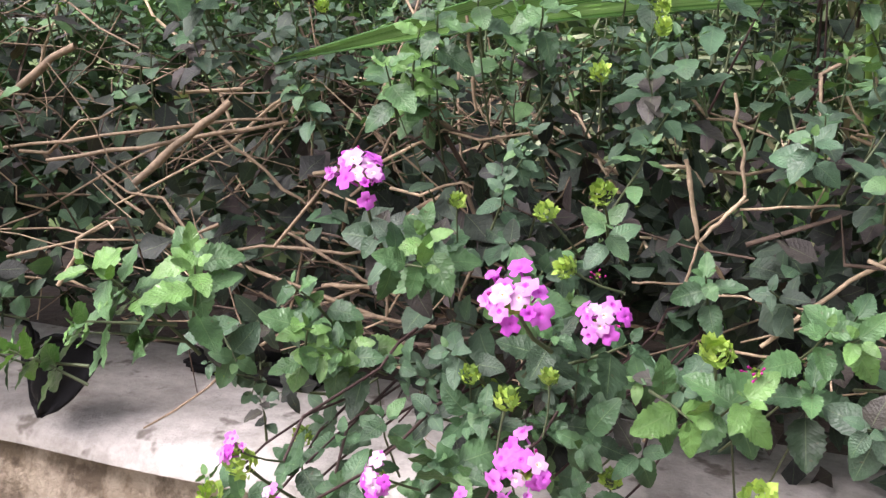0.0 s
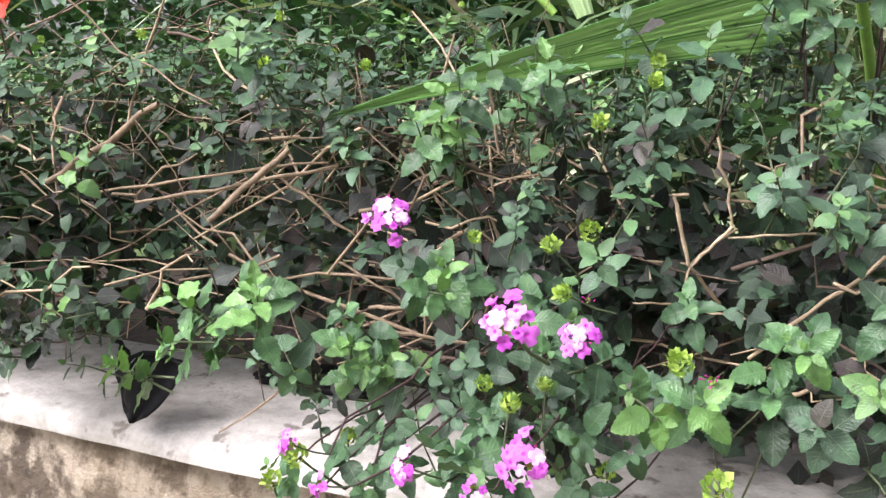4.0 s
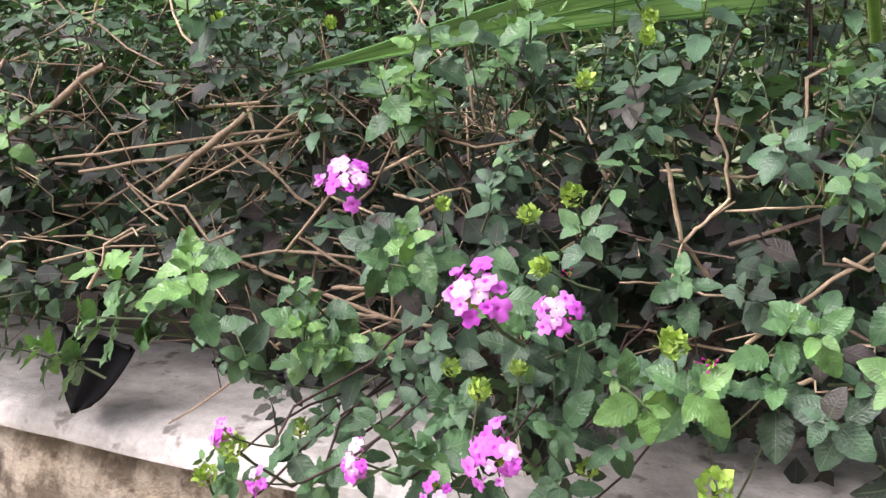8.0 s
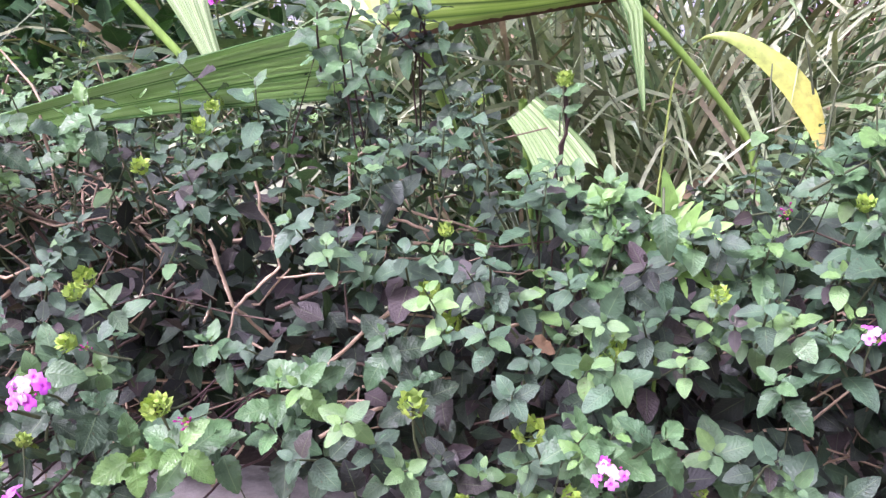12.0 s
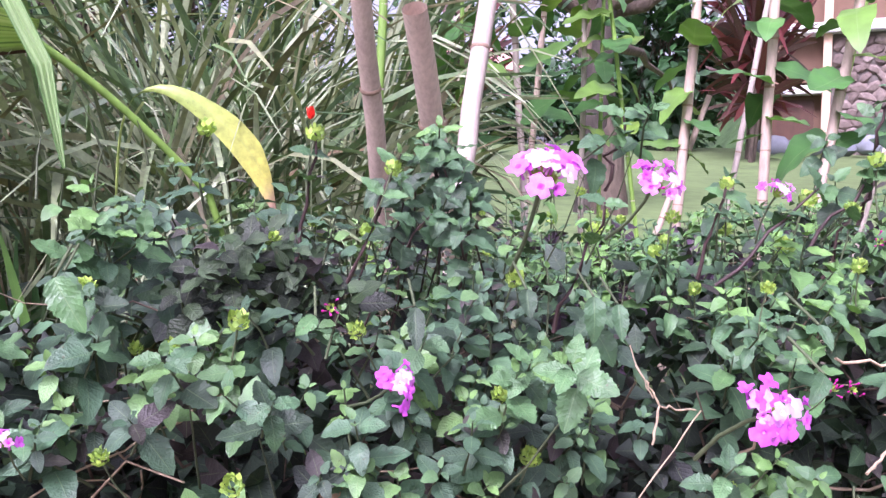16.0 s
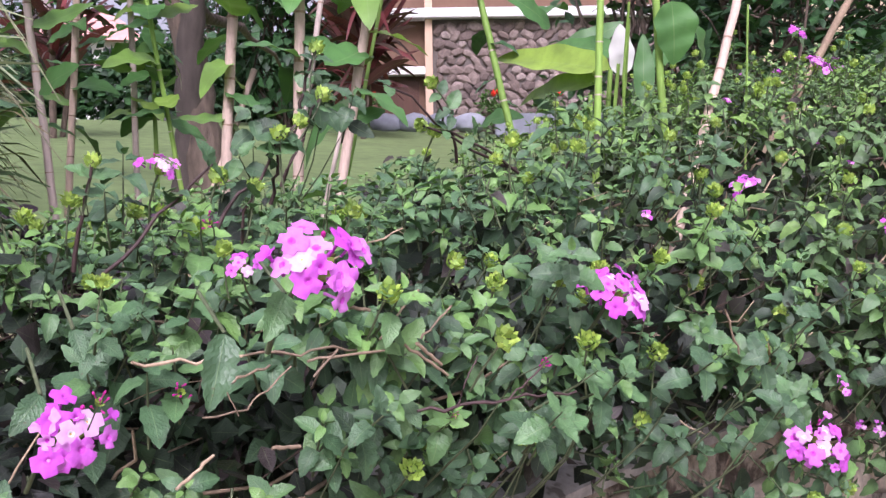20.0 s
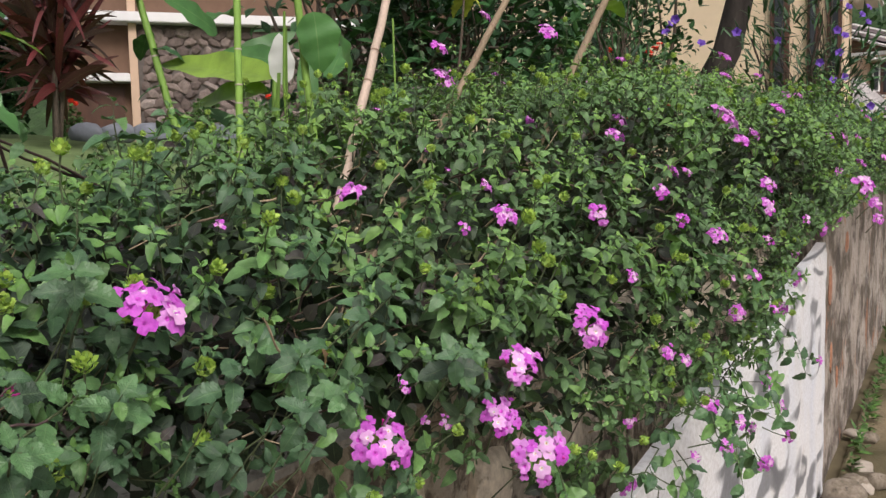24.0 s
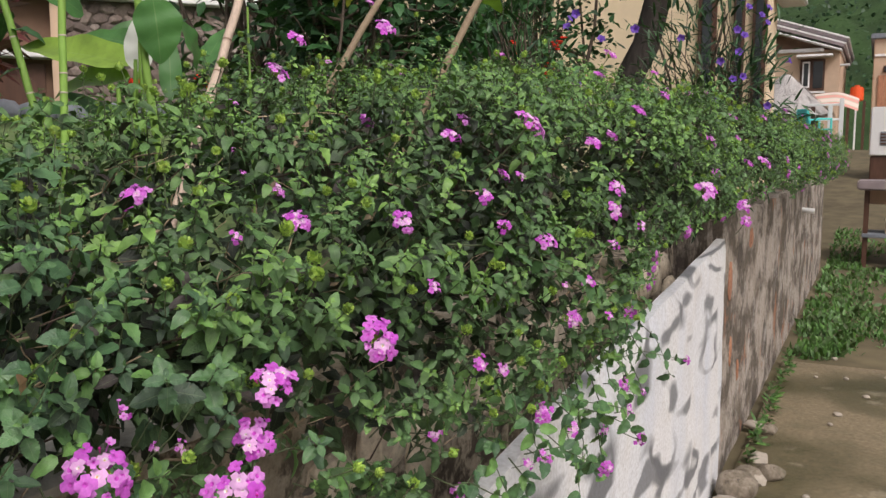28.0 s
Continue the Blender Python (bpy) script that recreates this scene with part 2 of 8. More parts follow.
def palm_material(name, stops, rib_shade):
    m, nt, b = mat(name)
    uv = nt.nodes.new("ShaderNodeUVMap")
    sep = nt.nodes.new("ShaderNodeSeparateXYZ")
    nt.links.new(uv.outputs[0], sep.inputs[0])
    st = nt.nodes.new("ShaderNodeMapping")
    st.inputs["Scale"].default_value = (60, 2.5, 1)
    nt.links.new(uv.outputs[0], st.inputs[0])
    n = noise_tex(nt, st.outputs[0], 1.0, 4.0)
    col = ramp(nt, n, [(0.25, stops[0]), (0.5, stops[1]), (0.75, stops[2])])
    rib = maths(nt, "ABSOLUTE", maths(nt, "SINE", maths(nt, "MULTIPLY", sep.outputs[0], 44.0)))
    # Pleat shade is put into the colour as dark lines along the ribs.
    col = mixc(nt, rib_shade, col, ramp(nt, rib, [(0.02, (0, 0, 0)), (0.38, (1, 1, 1))]))
    att = nt.nodes.new("ShaderNodeAttribute")
    att.attribute_name = "burnt"
    scorch = maths(nt, "GREATER_THAN", maths(nt, "ADD", att.outputs["Fac"], maths(nt, "MULTIPLY", noise_tex(nt, world_pos(nt), 70.0), 0.7)), 1.0)
    col = mixc(nt, col, (0.10, 0.055, 0.03), scorch)
    nt.links.new(col, b.inputs["Base Color"])
    b.inputs["Roughness"].default_value = 0.4
    thin(nt, b, col, 0.3)
    return m


M_PALM = palm_material("palm_blade", ((0.28, 0.47, 0.17), (0.43, 0.61, 0.29), (0.66, 0.79, 0.53)), (0.09, 0.23, 0.06))
M_PALM_OLD = palm_material("palm_blade_yellowing", ((0.20, 0.35, 0.07), (0.34, 0.49, 0.12), (0.52, 0.64, 0.25)), (0.07, 0.15, 0.03))


def stained_concrete(name, base, dirt, moss, rough=0.85, relief=0.006, streak=1.0, run=(1, 1, 0.16), bare=None):
    """Old cement plaster: blotches, dark runs down the face, moss and chips."""
    m, nt, b = mat(name)
    p = world_pos(nt)
    runs = noise_tex(nt, world_pos(nt, run), 19.0, 7.0, 0.65)
    blot = noise_tex(nt, p, 3.2, 6.0, 0.62)
    fine = noise_tex(nt, p, 55.0, 6.0, 0.7)
    grit = noise_tex(nt, p, 260.0, 3.0, 0.7)
    col = mixc(nt, base, dirt, ramp(nt, runs, [(0.46, (0, 0, 0)), (0.56, (1, 1, 1))]))
    if streak < 1:
        col = mixc(nt, base, col, streak)
    col = mixc(nt, col, moss, ramp(nt, blot, [(0.52, (0, 0, 0)), (0.70, (0.8, 0.8, 0.8))]))
    col = mixc(nt, col, ramp(nt, fine, [(0.3, (0.62, 0.60, 0.57)), (0.6, (1.12, 1.12, 1.1))]), 0.8, "MULTIPLY")
    if bare:
        drips = noise_tex(nt, world_pos(nt, (0.8, 1, 0.5)), 7.0, 9.0, 0.78)
        col = mixc(nt, col, (0.055, 0.045, 0.038), ramp(nt, drips, [(0.52, (0, 0, 0)), (0.64, (0.85, 0.85, 0.85))]))
        col = mixc(nt, col, (0.56, 0.53, 0.50), ramp(nt, noise_tex(nt, world_pos(nt, (0.7, 1, 0.5)), 6.0, 9.0, 0.78), [(0.55, (0, 0, 0)), (0.66, (0.75, 0.75, 0.75))]))
        col = mixc(nt, col, bare, ramp(nt, noise_tex(nt, world_pos(nt, (0.7, 1, 0.8)), 5.0, 4.0), [(0.62, (0, 0, 0)), (0.68, (0.8, 0.8, 0.8))]))
    pits = ramp(nt, noise_tex(nt, p, 34.0, 3.0), [(0.61, (1, 1, 1)), (0.69, (0.28, 0.25, 0.22))])
    col = mixc(nt, col, pits, 0.8, "MULTIPLY")
    nt.links.new(col, b.inputs["Base Color"])
    b.inputs["Roughness"].default_value = rough
    bump(nt, b, maths(nt, "ADD", fine, maths(nt, "MULTIPLY", grit, 0.35)), 0.8, relief)
    return m


M_COPING = stained_concrete("coping_cement", (0.50, 0.487, 0.462), (0.38, 0.367, 0.342), (0.32, 0.30, 0.265), 0.8, 0.003, 0.6)
M_WALL = stained_concrete("wall_mossy", (0.46, 0.40, 0.32), (0.10, 0.078, 0.058), (0.23, 0.18, 0.115), 0.85, 0.010, 1.0, (1, 1, 0.8))
M_WALL_FAR = stained_concrete("wall_streaked", (0.46, 0.40, 0.35), (0.115, 0.092, 0.072), (0.22, 0.175, 0.125), 0.9, 0.012, 0.95, (0.14, 1, 0.20), (0.40, 0.19, 0.11))
M_STONE = stained_concrete("cream_stone", (0.70, 0.61, 0.49), (0.26, 0.20, 0.15), (0.40, 0.34, 0.24), 0.85, 0.003, 0.4)
M_BRICK = stained_concrete("exposed_brick", (0.46, 0.22, 0.13), (0.30, 0.14, 0.09), (0.42, 0.24, 0.16), 0.9, 0.004, 0.5)
def path_material():
    m, nt, b = mat("path_concrete")
    p = world_pos(nt)
    wide = noise_tex(nt, p, 1.3, 5.0, 0.6)
    fine = noise_tex(nt, p, 38.0, 6.0, 0.7)
    col = mixc(nt, (0.225, 0.180, 0.115), (0.085, 0.075, 0.036), ramp(nt, wide, [(0.40, (0, 0, 0)), (0.62, (1, 1, 1))]))
    col = mixc(nt, col, (0.30, 0.26, 0.19), ramp(nt, noise_tex(nt, p, 4.5, 4.0), [(0.62, (0, 0, 0)), (0.70, (0.6, 0.6, 0.6))]))
    col = mixc(nt, col, ramp(nt, fine, [(0.3, (0.62, 0.60, 0.56)), (0.7, (1.25, 1.25, 1.2))]), 0.9, "MULTIPLY")
    nt.links.new(col, b.inputs["Base Color"])
    nt.links.new(ramp(nt, wide, [(0.4, (0.75, 0.75, 0.75)), (0.65, (0.45, 0.45, 0.45))]), b.inputs["Roughness"])
    bump(nt, b, fine, 0.8, 0.005)
    return m


M_PATH = path_material()
M_BOULDER = stained_concrete("boulder", (0.25, 0.21, 0.165), (0.13, 0.105, 0.075), (0.11, 0.10, 0.06), 0.85, 0.006, 0.7, (1, 1, 1))
M_PEBBLE = plain("pebble", (0.36, 0.32, 0.27), 0.8, 0.25, 40.0, bumps=0.002)


def panel_material():
    m, nt, b = mat("white_panel_paint")
    p = world_pos(nt)
    folds = noise_tex(nt, world_pos(nt, (1.2, 1, 0.5)), 2.4, 3.0)
    dirt = noise_tex(nt, p, 6.0, 6.0, 0.65)
    fine = noise_tex(nt, p, 90.0, 4.0)
    col = mixc(nt, (0.80, 0.80, 0.81), (0.66, 0.63, 0.60), ramp(nt, dirt, [(0.5, (0, 0, 0)), (0.75, (1, 1, 1))]))
    col = mixc(nt, col, (0.68, 0.72, 0.80), ramp(nt, folds, [(0.45, (0, 0, 0)), (0.7, (0.8, 0.8, 0.8))]))
    warp = nt.nodes.new("ShaderNodeMapping")
    warp.inputs["Rotation"].default_value = (0, radians(-28), 0)
    warp.inputs["Scale"].default_value = (0.30, 1.0, 0.85)
    nt.links.new(p, warp.inputs[0])
    smear = noise_tex(nt, warp.outputs[0], 9.0, 1.2, 0.45)
    loops = ramp(nt, noise_tex(nt, warp.outputs[0], 6.5, 1.0, 0.4), [(0.455, (0, 0, 0)), (0.48, (0.95, 0.95, 0.95)), (0.52, (0.95, 0.95, 0.95)), (0.545, (0, 0, 0))])
    where = ramp(nt, noise_tex(nt, p, 3.0, 1.0), [(0.48, (0, 0, 0)), (0.58, (1, 1, 1))])
    col = mixc(nt, col, (0.17, 0.175, 0.19), mixc(nt, loops, where, 1.0, "MULTIPLY"))
    col = mixc(nt, col, (0.15, 0.155, 0.17), ramp(nt, smear, [(0.60, (0, 0, 0)), (0.66, (0.85, 0.85, 0.85))]))
    col = mixc(nt, col, ramp(nt, fine, [(0.35, (0.80, 0.79, 0.77)), (0.6, (1.05, 1.05, 1.05))]), 0.8, "MULTIPLY")
    nt.links.new(col, b.inputs["Base Color"])
    b.inputs["Roughness"].default_value = 0.6
    bump(nt, b, maths(nt, "ADD", folds, maths(nt, "MULTIPLY", fine, 0.05)), 0.6, 0.02)
    return m


M_PANEL = panel_material()
M_LAWN = plain("lawn", (0.108, 0.165, 0.058), 0.9, 0.35, 9.0, bumps=0.01)
M_GROUND = plain("ground_earth", (0.115, 0.095, 0.055), 0.95, 0.5, 3.0, bumps=0.01)
M_WEED = leaf_material("weed_leaf", (0.115, 0.25, 0.055), (0.062, 0.155, 0.036), (0.06, 0.085, 0.032), 0.0, 3.0, 0.5)
M_BROWN_WALL = plain("brown_plaster", (0.175, 0.105, 0.07), 0.85, 0.15, 8.0)
M_CREAM_WALL = plain("cream_plaster", (0.74, 0.60, 0.42), 0.85, 0.08, 6.0)
M_TAN_WALL = plain("tan_plaster", (0.56, 0.41, 0.30), 0.85, 0.08, 5.0)
M_WHITE = plain("white_gloss_paint", (0.80, 0.80, 0.80), 0.5, 0.05, 8.0)
M_DARK_WOOD = plain("dark_brown_timber", (0.085, 0.042, 0.028), 0.5, 0.3, 14.0, stretch=(1, 1, 0.2))
M_ROOF = plain("roof_sheet", (0.24, 0.20, 0.21), 0.6, 0.2, 6.0)
M_PINK_ROOF = plain("red_roof_sheet", (0.62, 0.33, 0.30), 0.7, 0.15, 3.0)
M_THATCH = plain("grey_thatch", (0.46, 0.44, 0.43), 0.9, 0.4, 30.0, bumps=0.01)
M_GLASS = plain("window_glass", (0.03, 0.035, 0.04), 0.08, 0.1, 3.0, spec=0.8)
M_TURQ = plain("turquoise_plastic", (0.09, 0.62, 0.60), 0.4, 0.1, 20.0)
M_BLUE = plain("blue_plastic", (0.05, 0.12, 0.36), 0.4, 0.2, 20.0)
M_ORANGE = plain("orange_plastic", (0.75, 0.10, 0.025), 0.4, 0.1, 10.0)
M_MORTAR = plain("dark_mortar", (0.125, 0.11, 0.10), 0.9, 0.3, 12.0)
M_GREY_STONE = plain("grey_border_stone", (0.20, 0.22, 0.255), 0.85, 0.25, 9.0, bumps=0.01)
M_BARK = plain("tree_bark", (0.090, 0.070, 0.053), 0.95, 0.65, 30.0, bumps=0.03, stretch=(1, 1, 0.35))
M_BARK_DARK = plain("dark_bark", (0.05, 0.042, 0.036), 0.95, 0.5, 22.0, bumps=0.02, stretch=(1, 1, 0.35))
M_HILL = plain("wooded_hill", (0.035, 0.075, 0.022), 0.95, 0.6, 0.5, bumps=0.8)


def awning_material():
    m, nt, b = mat("striped_awning")
    w = node(nt, "ShaderNodeTexWave", Scale=1.3, Distortion=0.4)
    nt.links.new(world_pos(nt, (0.4, 1, 1)), w.inputs["Vector"])
    nt.links.new(ramp(nt, w.outputs[1], [(0.25, (0.62, 0.30, 0.25)), (0.5, (0.42, 0.52, 0.38)), (0.75, (0.66, 0.54, 0.48))]), b.inputs["Base Color"])
    b.inputs["Roughness"].default_value = 0.8
    return m


M_AWNING = awning_material()


# ---------------------------------------------------------------- mesh helpers
def mesh_of(name, verts, faces, mats, mat_index=None, uvs=None, age=None, smooth=True):
    """A mesh from arrays; uvs and age are given per vertex."""
    me = bpy.data.meshes.new(name)
    verts = np.asarray(verts, float)
    faces = np.asarray(faces)
    me.vertices.add(len(verts))
    me.vertices.foreach_set("co", verts.ravel())
    n = faces.shape[1]
    me.loops.add(faces.size)
    me.loops.foreach_set("vertex_index", faces.ravel().astype(np.int32))
    me.polygons.add(len(faces))
    me.polygons.foreach_set("loop_start", (np.arange(len(faces)) * n).astype(np.int32))
    me.polygons.foreach_set("loop_total", np.full(len(faces), n, np.int32))
    me.polygons.foreach_set("use_smooth", np.full(len(faces), smooth))
    if mat_index is not None:
        me.polygons.foreach_set("material_index", np.asarray(mat_index, np.int32))
    if uvs is not None:
        layer = me.uv_layers.new(name="UVMap")
        layer.data.foreach_set("uv", np.asarray(uvs, float)[faces.ravel()].ravel())
    if age is not None:
        a = me.attributes.new("age", "FLOAT", "POINT")
        a.data.foreach_set("value", np.asarray(age, np.float32))
    for m in mats:
        me.materials.append(m)
    me.update()
    me.validate()
    return me


def part(name, data, material, parent, label="", at=None):
    """One mesh object under a thing or a part. data: a bmesh or a mesh."""
    if isinstance(data, bmesh.types.BMesh):
        me = bpy.data.meshes.new(name)
        data.to_mesh(me)
        data.free()
        me.materials.append(material)
        for p in me.polygons:
            p.use_smooth = True
        data = me
        data.set_sharp_from_angle(angle=radians(38))
    ob = new(name, data)
    if at is not None:
        ob.matrix_basis = at
    if parent is not None:
        ob.parent = parent
    return tagged(ob, label)


def thing(name, at, label, category, group="", kind=""):
    e = new(name)
    e.empty_display_size = 0.05
    e.matrix_basis = at if isinstance(at, Matrix) else Matrix.Translation(at)
    return tagged(e, label, category, group, kind)


def box(bm, lo, hi, bevel=0.0, m=None):
    made = bmesh.ops.create_cube(bm, size=1.0)["verts"]
    c, s = (Vector(lo) + Vector(hi)) / 2, Vector(hi) - Vector(lo)
    for v in made:
        v.co = Vector((v.co.x * s.x, v.co.y * s.y, v.co.z * s.z)) + c
    if bevel:
        edges = list({e for v in made for e in v.link_edges})
        made = bmesh.ops.bevel(bm, geom=edges, offset=bevel, segments=2, affect="EDGES", clamp_overlap=True)["verts"]
    if m is not None:
        bmesh.ops.transform(bm, matrix=m, verts=list({v for v in made}))
    return made


def boxed(lo, hi, bevel=0.0, m=None):
    bm = bmesh.new()
    box(bm, lo, hi, bevel, m)
    return bm


def tubes(paths, radii, sides=6):
    """Vertices and quads of tubes along paths (k, n, 3); radii (k, n)."""
    paths, radii = np.asarray(paths, float), np.asarray(radii, float)
    k, n = paths.shape[:2]
    tang = np.gradient(paths, axis=1)
    tang /= np.linalg.norm(tang, axis=-1, keepdims=True) + 1e-9
    ref = np.where(np.abs(tang[..., 2:3]) > 0.9, (1.0, 0, 0), (0, 0, 1.0))
    a = np.cross(tang, ref)
    a /= np.linalg.norm(a, axis=-1, keepdims=True) + 1e-9
    b = np.cross(tang, a)
    ang = np.arange(sides) * 2 * np.pi / sides
    ring = paths[:, :, None] + radii[:, :, None, None] * (a[:, :, None] * np.cos(ang)[:, None] + b[:, :, None] * np.sin(ang)[:, None])
    verts = ring.reshape(-1, 3)
    i = (np.arange(k)[:, None, None] * n + np.arange(n - 1)[None, :, None]) * sides
    s = np.arange(sides)[None, None]
    s2 = (s + 1) % sides
    f = np.stack([i + s, i + s2, i + sides + s2, i + sides + s], -1).reshape(-1, 4)
    return verts, f


def bend(a, b, n=6, sag=0.0, wob=0.0, rng=None):
    """A gently crooked path from a to b."""
    a, b = np.asarray(a, float), np.asarray(b, float)
    s = np.linspace(0, 1, n)[:, None]
    p = a + (b - a) * s
    p[:, 2] -= (sag * 4 * s * (1 - s))[:, 0]
    if wob and rng is not None:
        p[1:-1] += rng.normal(0, wob, (n - 2, 3))
    return p


def unit(v):
    v = np.asarray(v, float)
    return v / (np.linalg.norm(v, axis=-1, keepdims=True) + 1e-9)


def carved(p, segments, gap, room):
    """Which places lie clear of the twigs: not close before one of them."""
    ok = np.ones(len(p), bool)
    for a, b, _ in segments:
        a, b = np.array(a), np.array(b)
        d = (b - a)[[0, 2]]
        s = np.clip(((p[:, [0, 2]] - a[[0, 2]]) @ d) / (d @ d), 0, 1)
        off = np.linalg.norm(p[:, [0, 2]] - a[[0, 2]] - s[:, None] * d, axis=1)
        ok &= ~((off < gap) & (p[:, 1] < a[1] + (b - a)[1] * s + room))
    return ok


def leaf_template(rows, width, tooth):
    """Half widths along an ovate blade: round base, broadest below its middle, short point, toothed edge."""
    v = np.linspace(0, 1, rows)
    w = width * np.clip(np.sin(np.pi * v**0.76), 0, 1) ** 0.66 * (1.0 - 0.14 * v)
    if tooth:
        w = w * np.where(np.arange(rows) % 2 == 0, 1.0 - tooth, 1.0)
    return v, w


def leaves(base, along, normal, length, age, rows=11, width=0.34, tooth=0.10, seed=3, fold=0.35, curl=0.25, cols=3):
    """Vertices, quads, uv and age of many leaves at once."""
    rng = np.random.default_rng(seed)
    n = len(base)
    along = unit(along)
    side = unit(np.cross(normal, along))
    normal = np.cross(along, side)
    v, w = leaf_template(rows, width, tooth)
    fo = fold * rng.uniform(0.2, 1.3, n)
    cu = curl * rng.uniform(-0.4, 1.6, n)
    wf = rng.uniform(0.82, 1.15, n)
    length = np.asarray(length, float)
    pts = np.empty((n, rows, cols, 3))
    across = np.linspace(-1.0, 1.0, cols)
    for c, sgn in enumerate(across):
        u = sgn * w[None, :] * wf[:, None]
        h = np.abs(u) * (1.0 - 0.45 * abs(sgn)) * 1.6 * fo[:, None] - cu[:, None] * (v**2)[None, :] + np.abs(u) * 0.12 * np.sin(v * 17 + c)[None, :]
        vv = v[None, :] * (1 - 0.3 * np.clip(cu, 0, 1)[:, None] * v[None, :])
        pts[:, :, c] = base[:, None] + length[:, None, None] * (vv[..., None] * along[:, None] + u[..., None] * side[:, None] + h[..., None] * normal[:, None])
    i = (np.arange(n)[:, None, None] * rows + np.arange(rows - 1)[None, :, None]) * cols
    c = np.arange(cols - 1)[None, None]
    f = np.stack([i + c, i + c + 1, i + cols + c + 1, i + cols + c], -1).reshape(-1, 4)
    uv = np.broadcast_to(np.stack(np.meshgrid(across * 0.5 + 0.5, v), -1)[None], (n, rows, cols, 2)).reshape(-1, 2)
    return pts.reshape(-1, 3), f, uv, np.repeat(np.asarray(age, float), rows * cols)


def joined(*sets):
    """Joins (verts, faces, uv, age) sets into one."""
    out, shift = [[], [], [], []], 0
    for v, f, uv, ag in sets:
        out[0].append(v), out[1].append(f + shift), out[2].append(uv), out[3].append(ag)
        shift += len(v)
    return [np.concatenate(o) for o in out]


def strap_blades(base, tip, width, age, rows=8, arch=0.3, seed=1, twist=0.0):
    """Long arching blades from base to tip."""
    rng = np.random.default_rng(seed)
    base, tip = np.asarray(base, float), np.asarray(tip, float)
    n = len(base)
    s = np.linspace(0, 1, rows)
    d = tip - base
    ln = np.linalg.norm(d, axis=1)
    mid = base[:, None] + d[:, None] * s[None, :, None]
    mid[:, :, 2] += (arch * ln)[:, None] * (4 * s * (1 - s))[None] * rng.uniform(0.5, 1.3, n)[:, None]
    flat = d.copy()
    flat[:, 2] = 0
    sd = unit(np.cross(flat + 1e-4, (0, 0, 1.0)) + rng.normal(0, 0.45 + twist, (n, 3)))
    w = np.asarray(width)[:, None] * (np.sin(np.pi * (0.12 + 0.86 * s)) ** 0.6)[None] * 0.5
    pts = np.stack([mid - sd[:, None] * w[..., None], mid + np.array((0, 0, -0.15)) * w[..., None], mid + sd[:, None] * w[..., None]], 2)
    i = (np.arange(n)[:, None, None] * rows + np.arange(rows - 1)[None, :, None]) * 3
    c = np.arange(2)[None, None]
    f = np.stack([i + c, i + c + 1, i + 3 + c + 1, i + 3 + c], -1).reshape(-1, 4)
    uv = np.broadcast_to(np.stack(np.meshgrid((0.0, 0.5, 1.0), s), -1)[None], (n, rows, 3, 2)).reshape(-1, 2)
    return pts.reshape(-1, 3), f, uv, np.repeat(np.asarray(age, float), rows * 3)


# ---------------------------------------------------------------- ground and wall
WALL_Y = -0.08        # face of the near garden wall
FAR_Y = -0.30         # face of the streaked wall further along
COPING_Z = 1.12


def ground_height(x, y):
    road = 1.6 * np.clip((x - 13) / 12, 0, 1) ** 1.3
    terrace = 1.06 + 0.105 * np.clip(y - 0.7, 0, 9.5)
    side = np.clip((y + 0.02) / 0.06, 0, 1)
    far = np.clip((x - 11) / 6, 0, 1)
    level = terrace * (1 - far) + np.maximum(road, 1.0 * np.clip(y / 3, 0, 1) + road) * far
    return road * (1 - side) + level * side


def ground():
    xs = np.concatenate([np.linspace(-400, -8, 12), np.linspace(-6, 20, 66), np.linspace(22, 60, 16), np.linspace(75, 900, 12)])
    ys = np.concatenate([np.linspace(-700, -12, 10), np.linspace(-9, -0.5, 14), np.linspace(-0.3, 0.3, 21), np.linspace(0.5, 12, 40), np.linspace(14, 700, 14)])
    gx, gy = np.meshgrid(xs, ys, indexing="ij")
    gz = ground_height(gx, gy)
    rough = (np.sin(gx * 7.3 + gy * 3.1) + np.sin(gy * 11.7 - gx * 4.7)) * 0.006
    gz = gz + np.where(gy > 0.3, rough, 0.0)
    v = np.stack([gx, gy, gz], -1).reshape(-1, 3)
    ny = len(ys)
    i = np.arange(len(xs) - 1)[:, None] * ny + np.arange(ny - 1)[None]
    f = np.stack([i, i + ny, i + ny + 1, i + 1], -1).reshape(-1, 4)
    cy = v[f, 1].mean(1)
    cx = v[f, 0].mean(1)
    idx = np.where((cy > 0.9) & (cx < 14), 1, np.where((cy > -0.06) & (cx < 11), 2, 0))
    return tagged(new("ground", mesh_of("ground", v, f, [M_GROUND, M_LAWN, M_SOIL], idx)), "mown lawn, dark planting soil and bare earth", "ground", kind="structure")


ground()


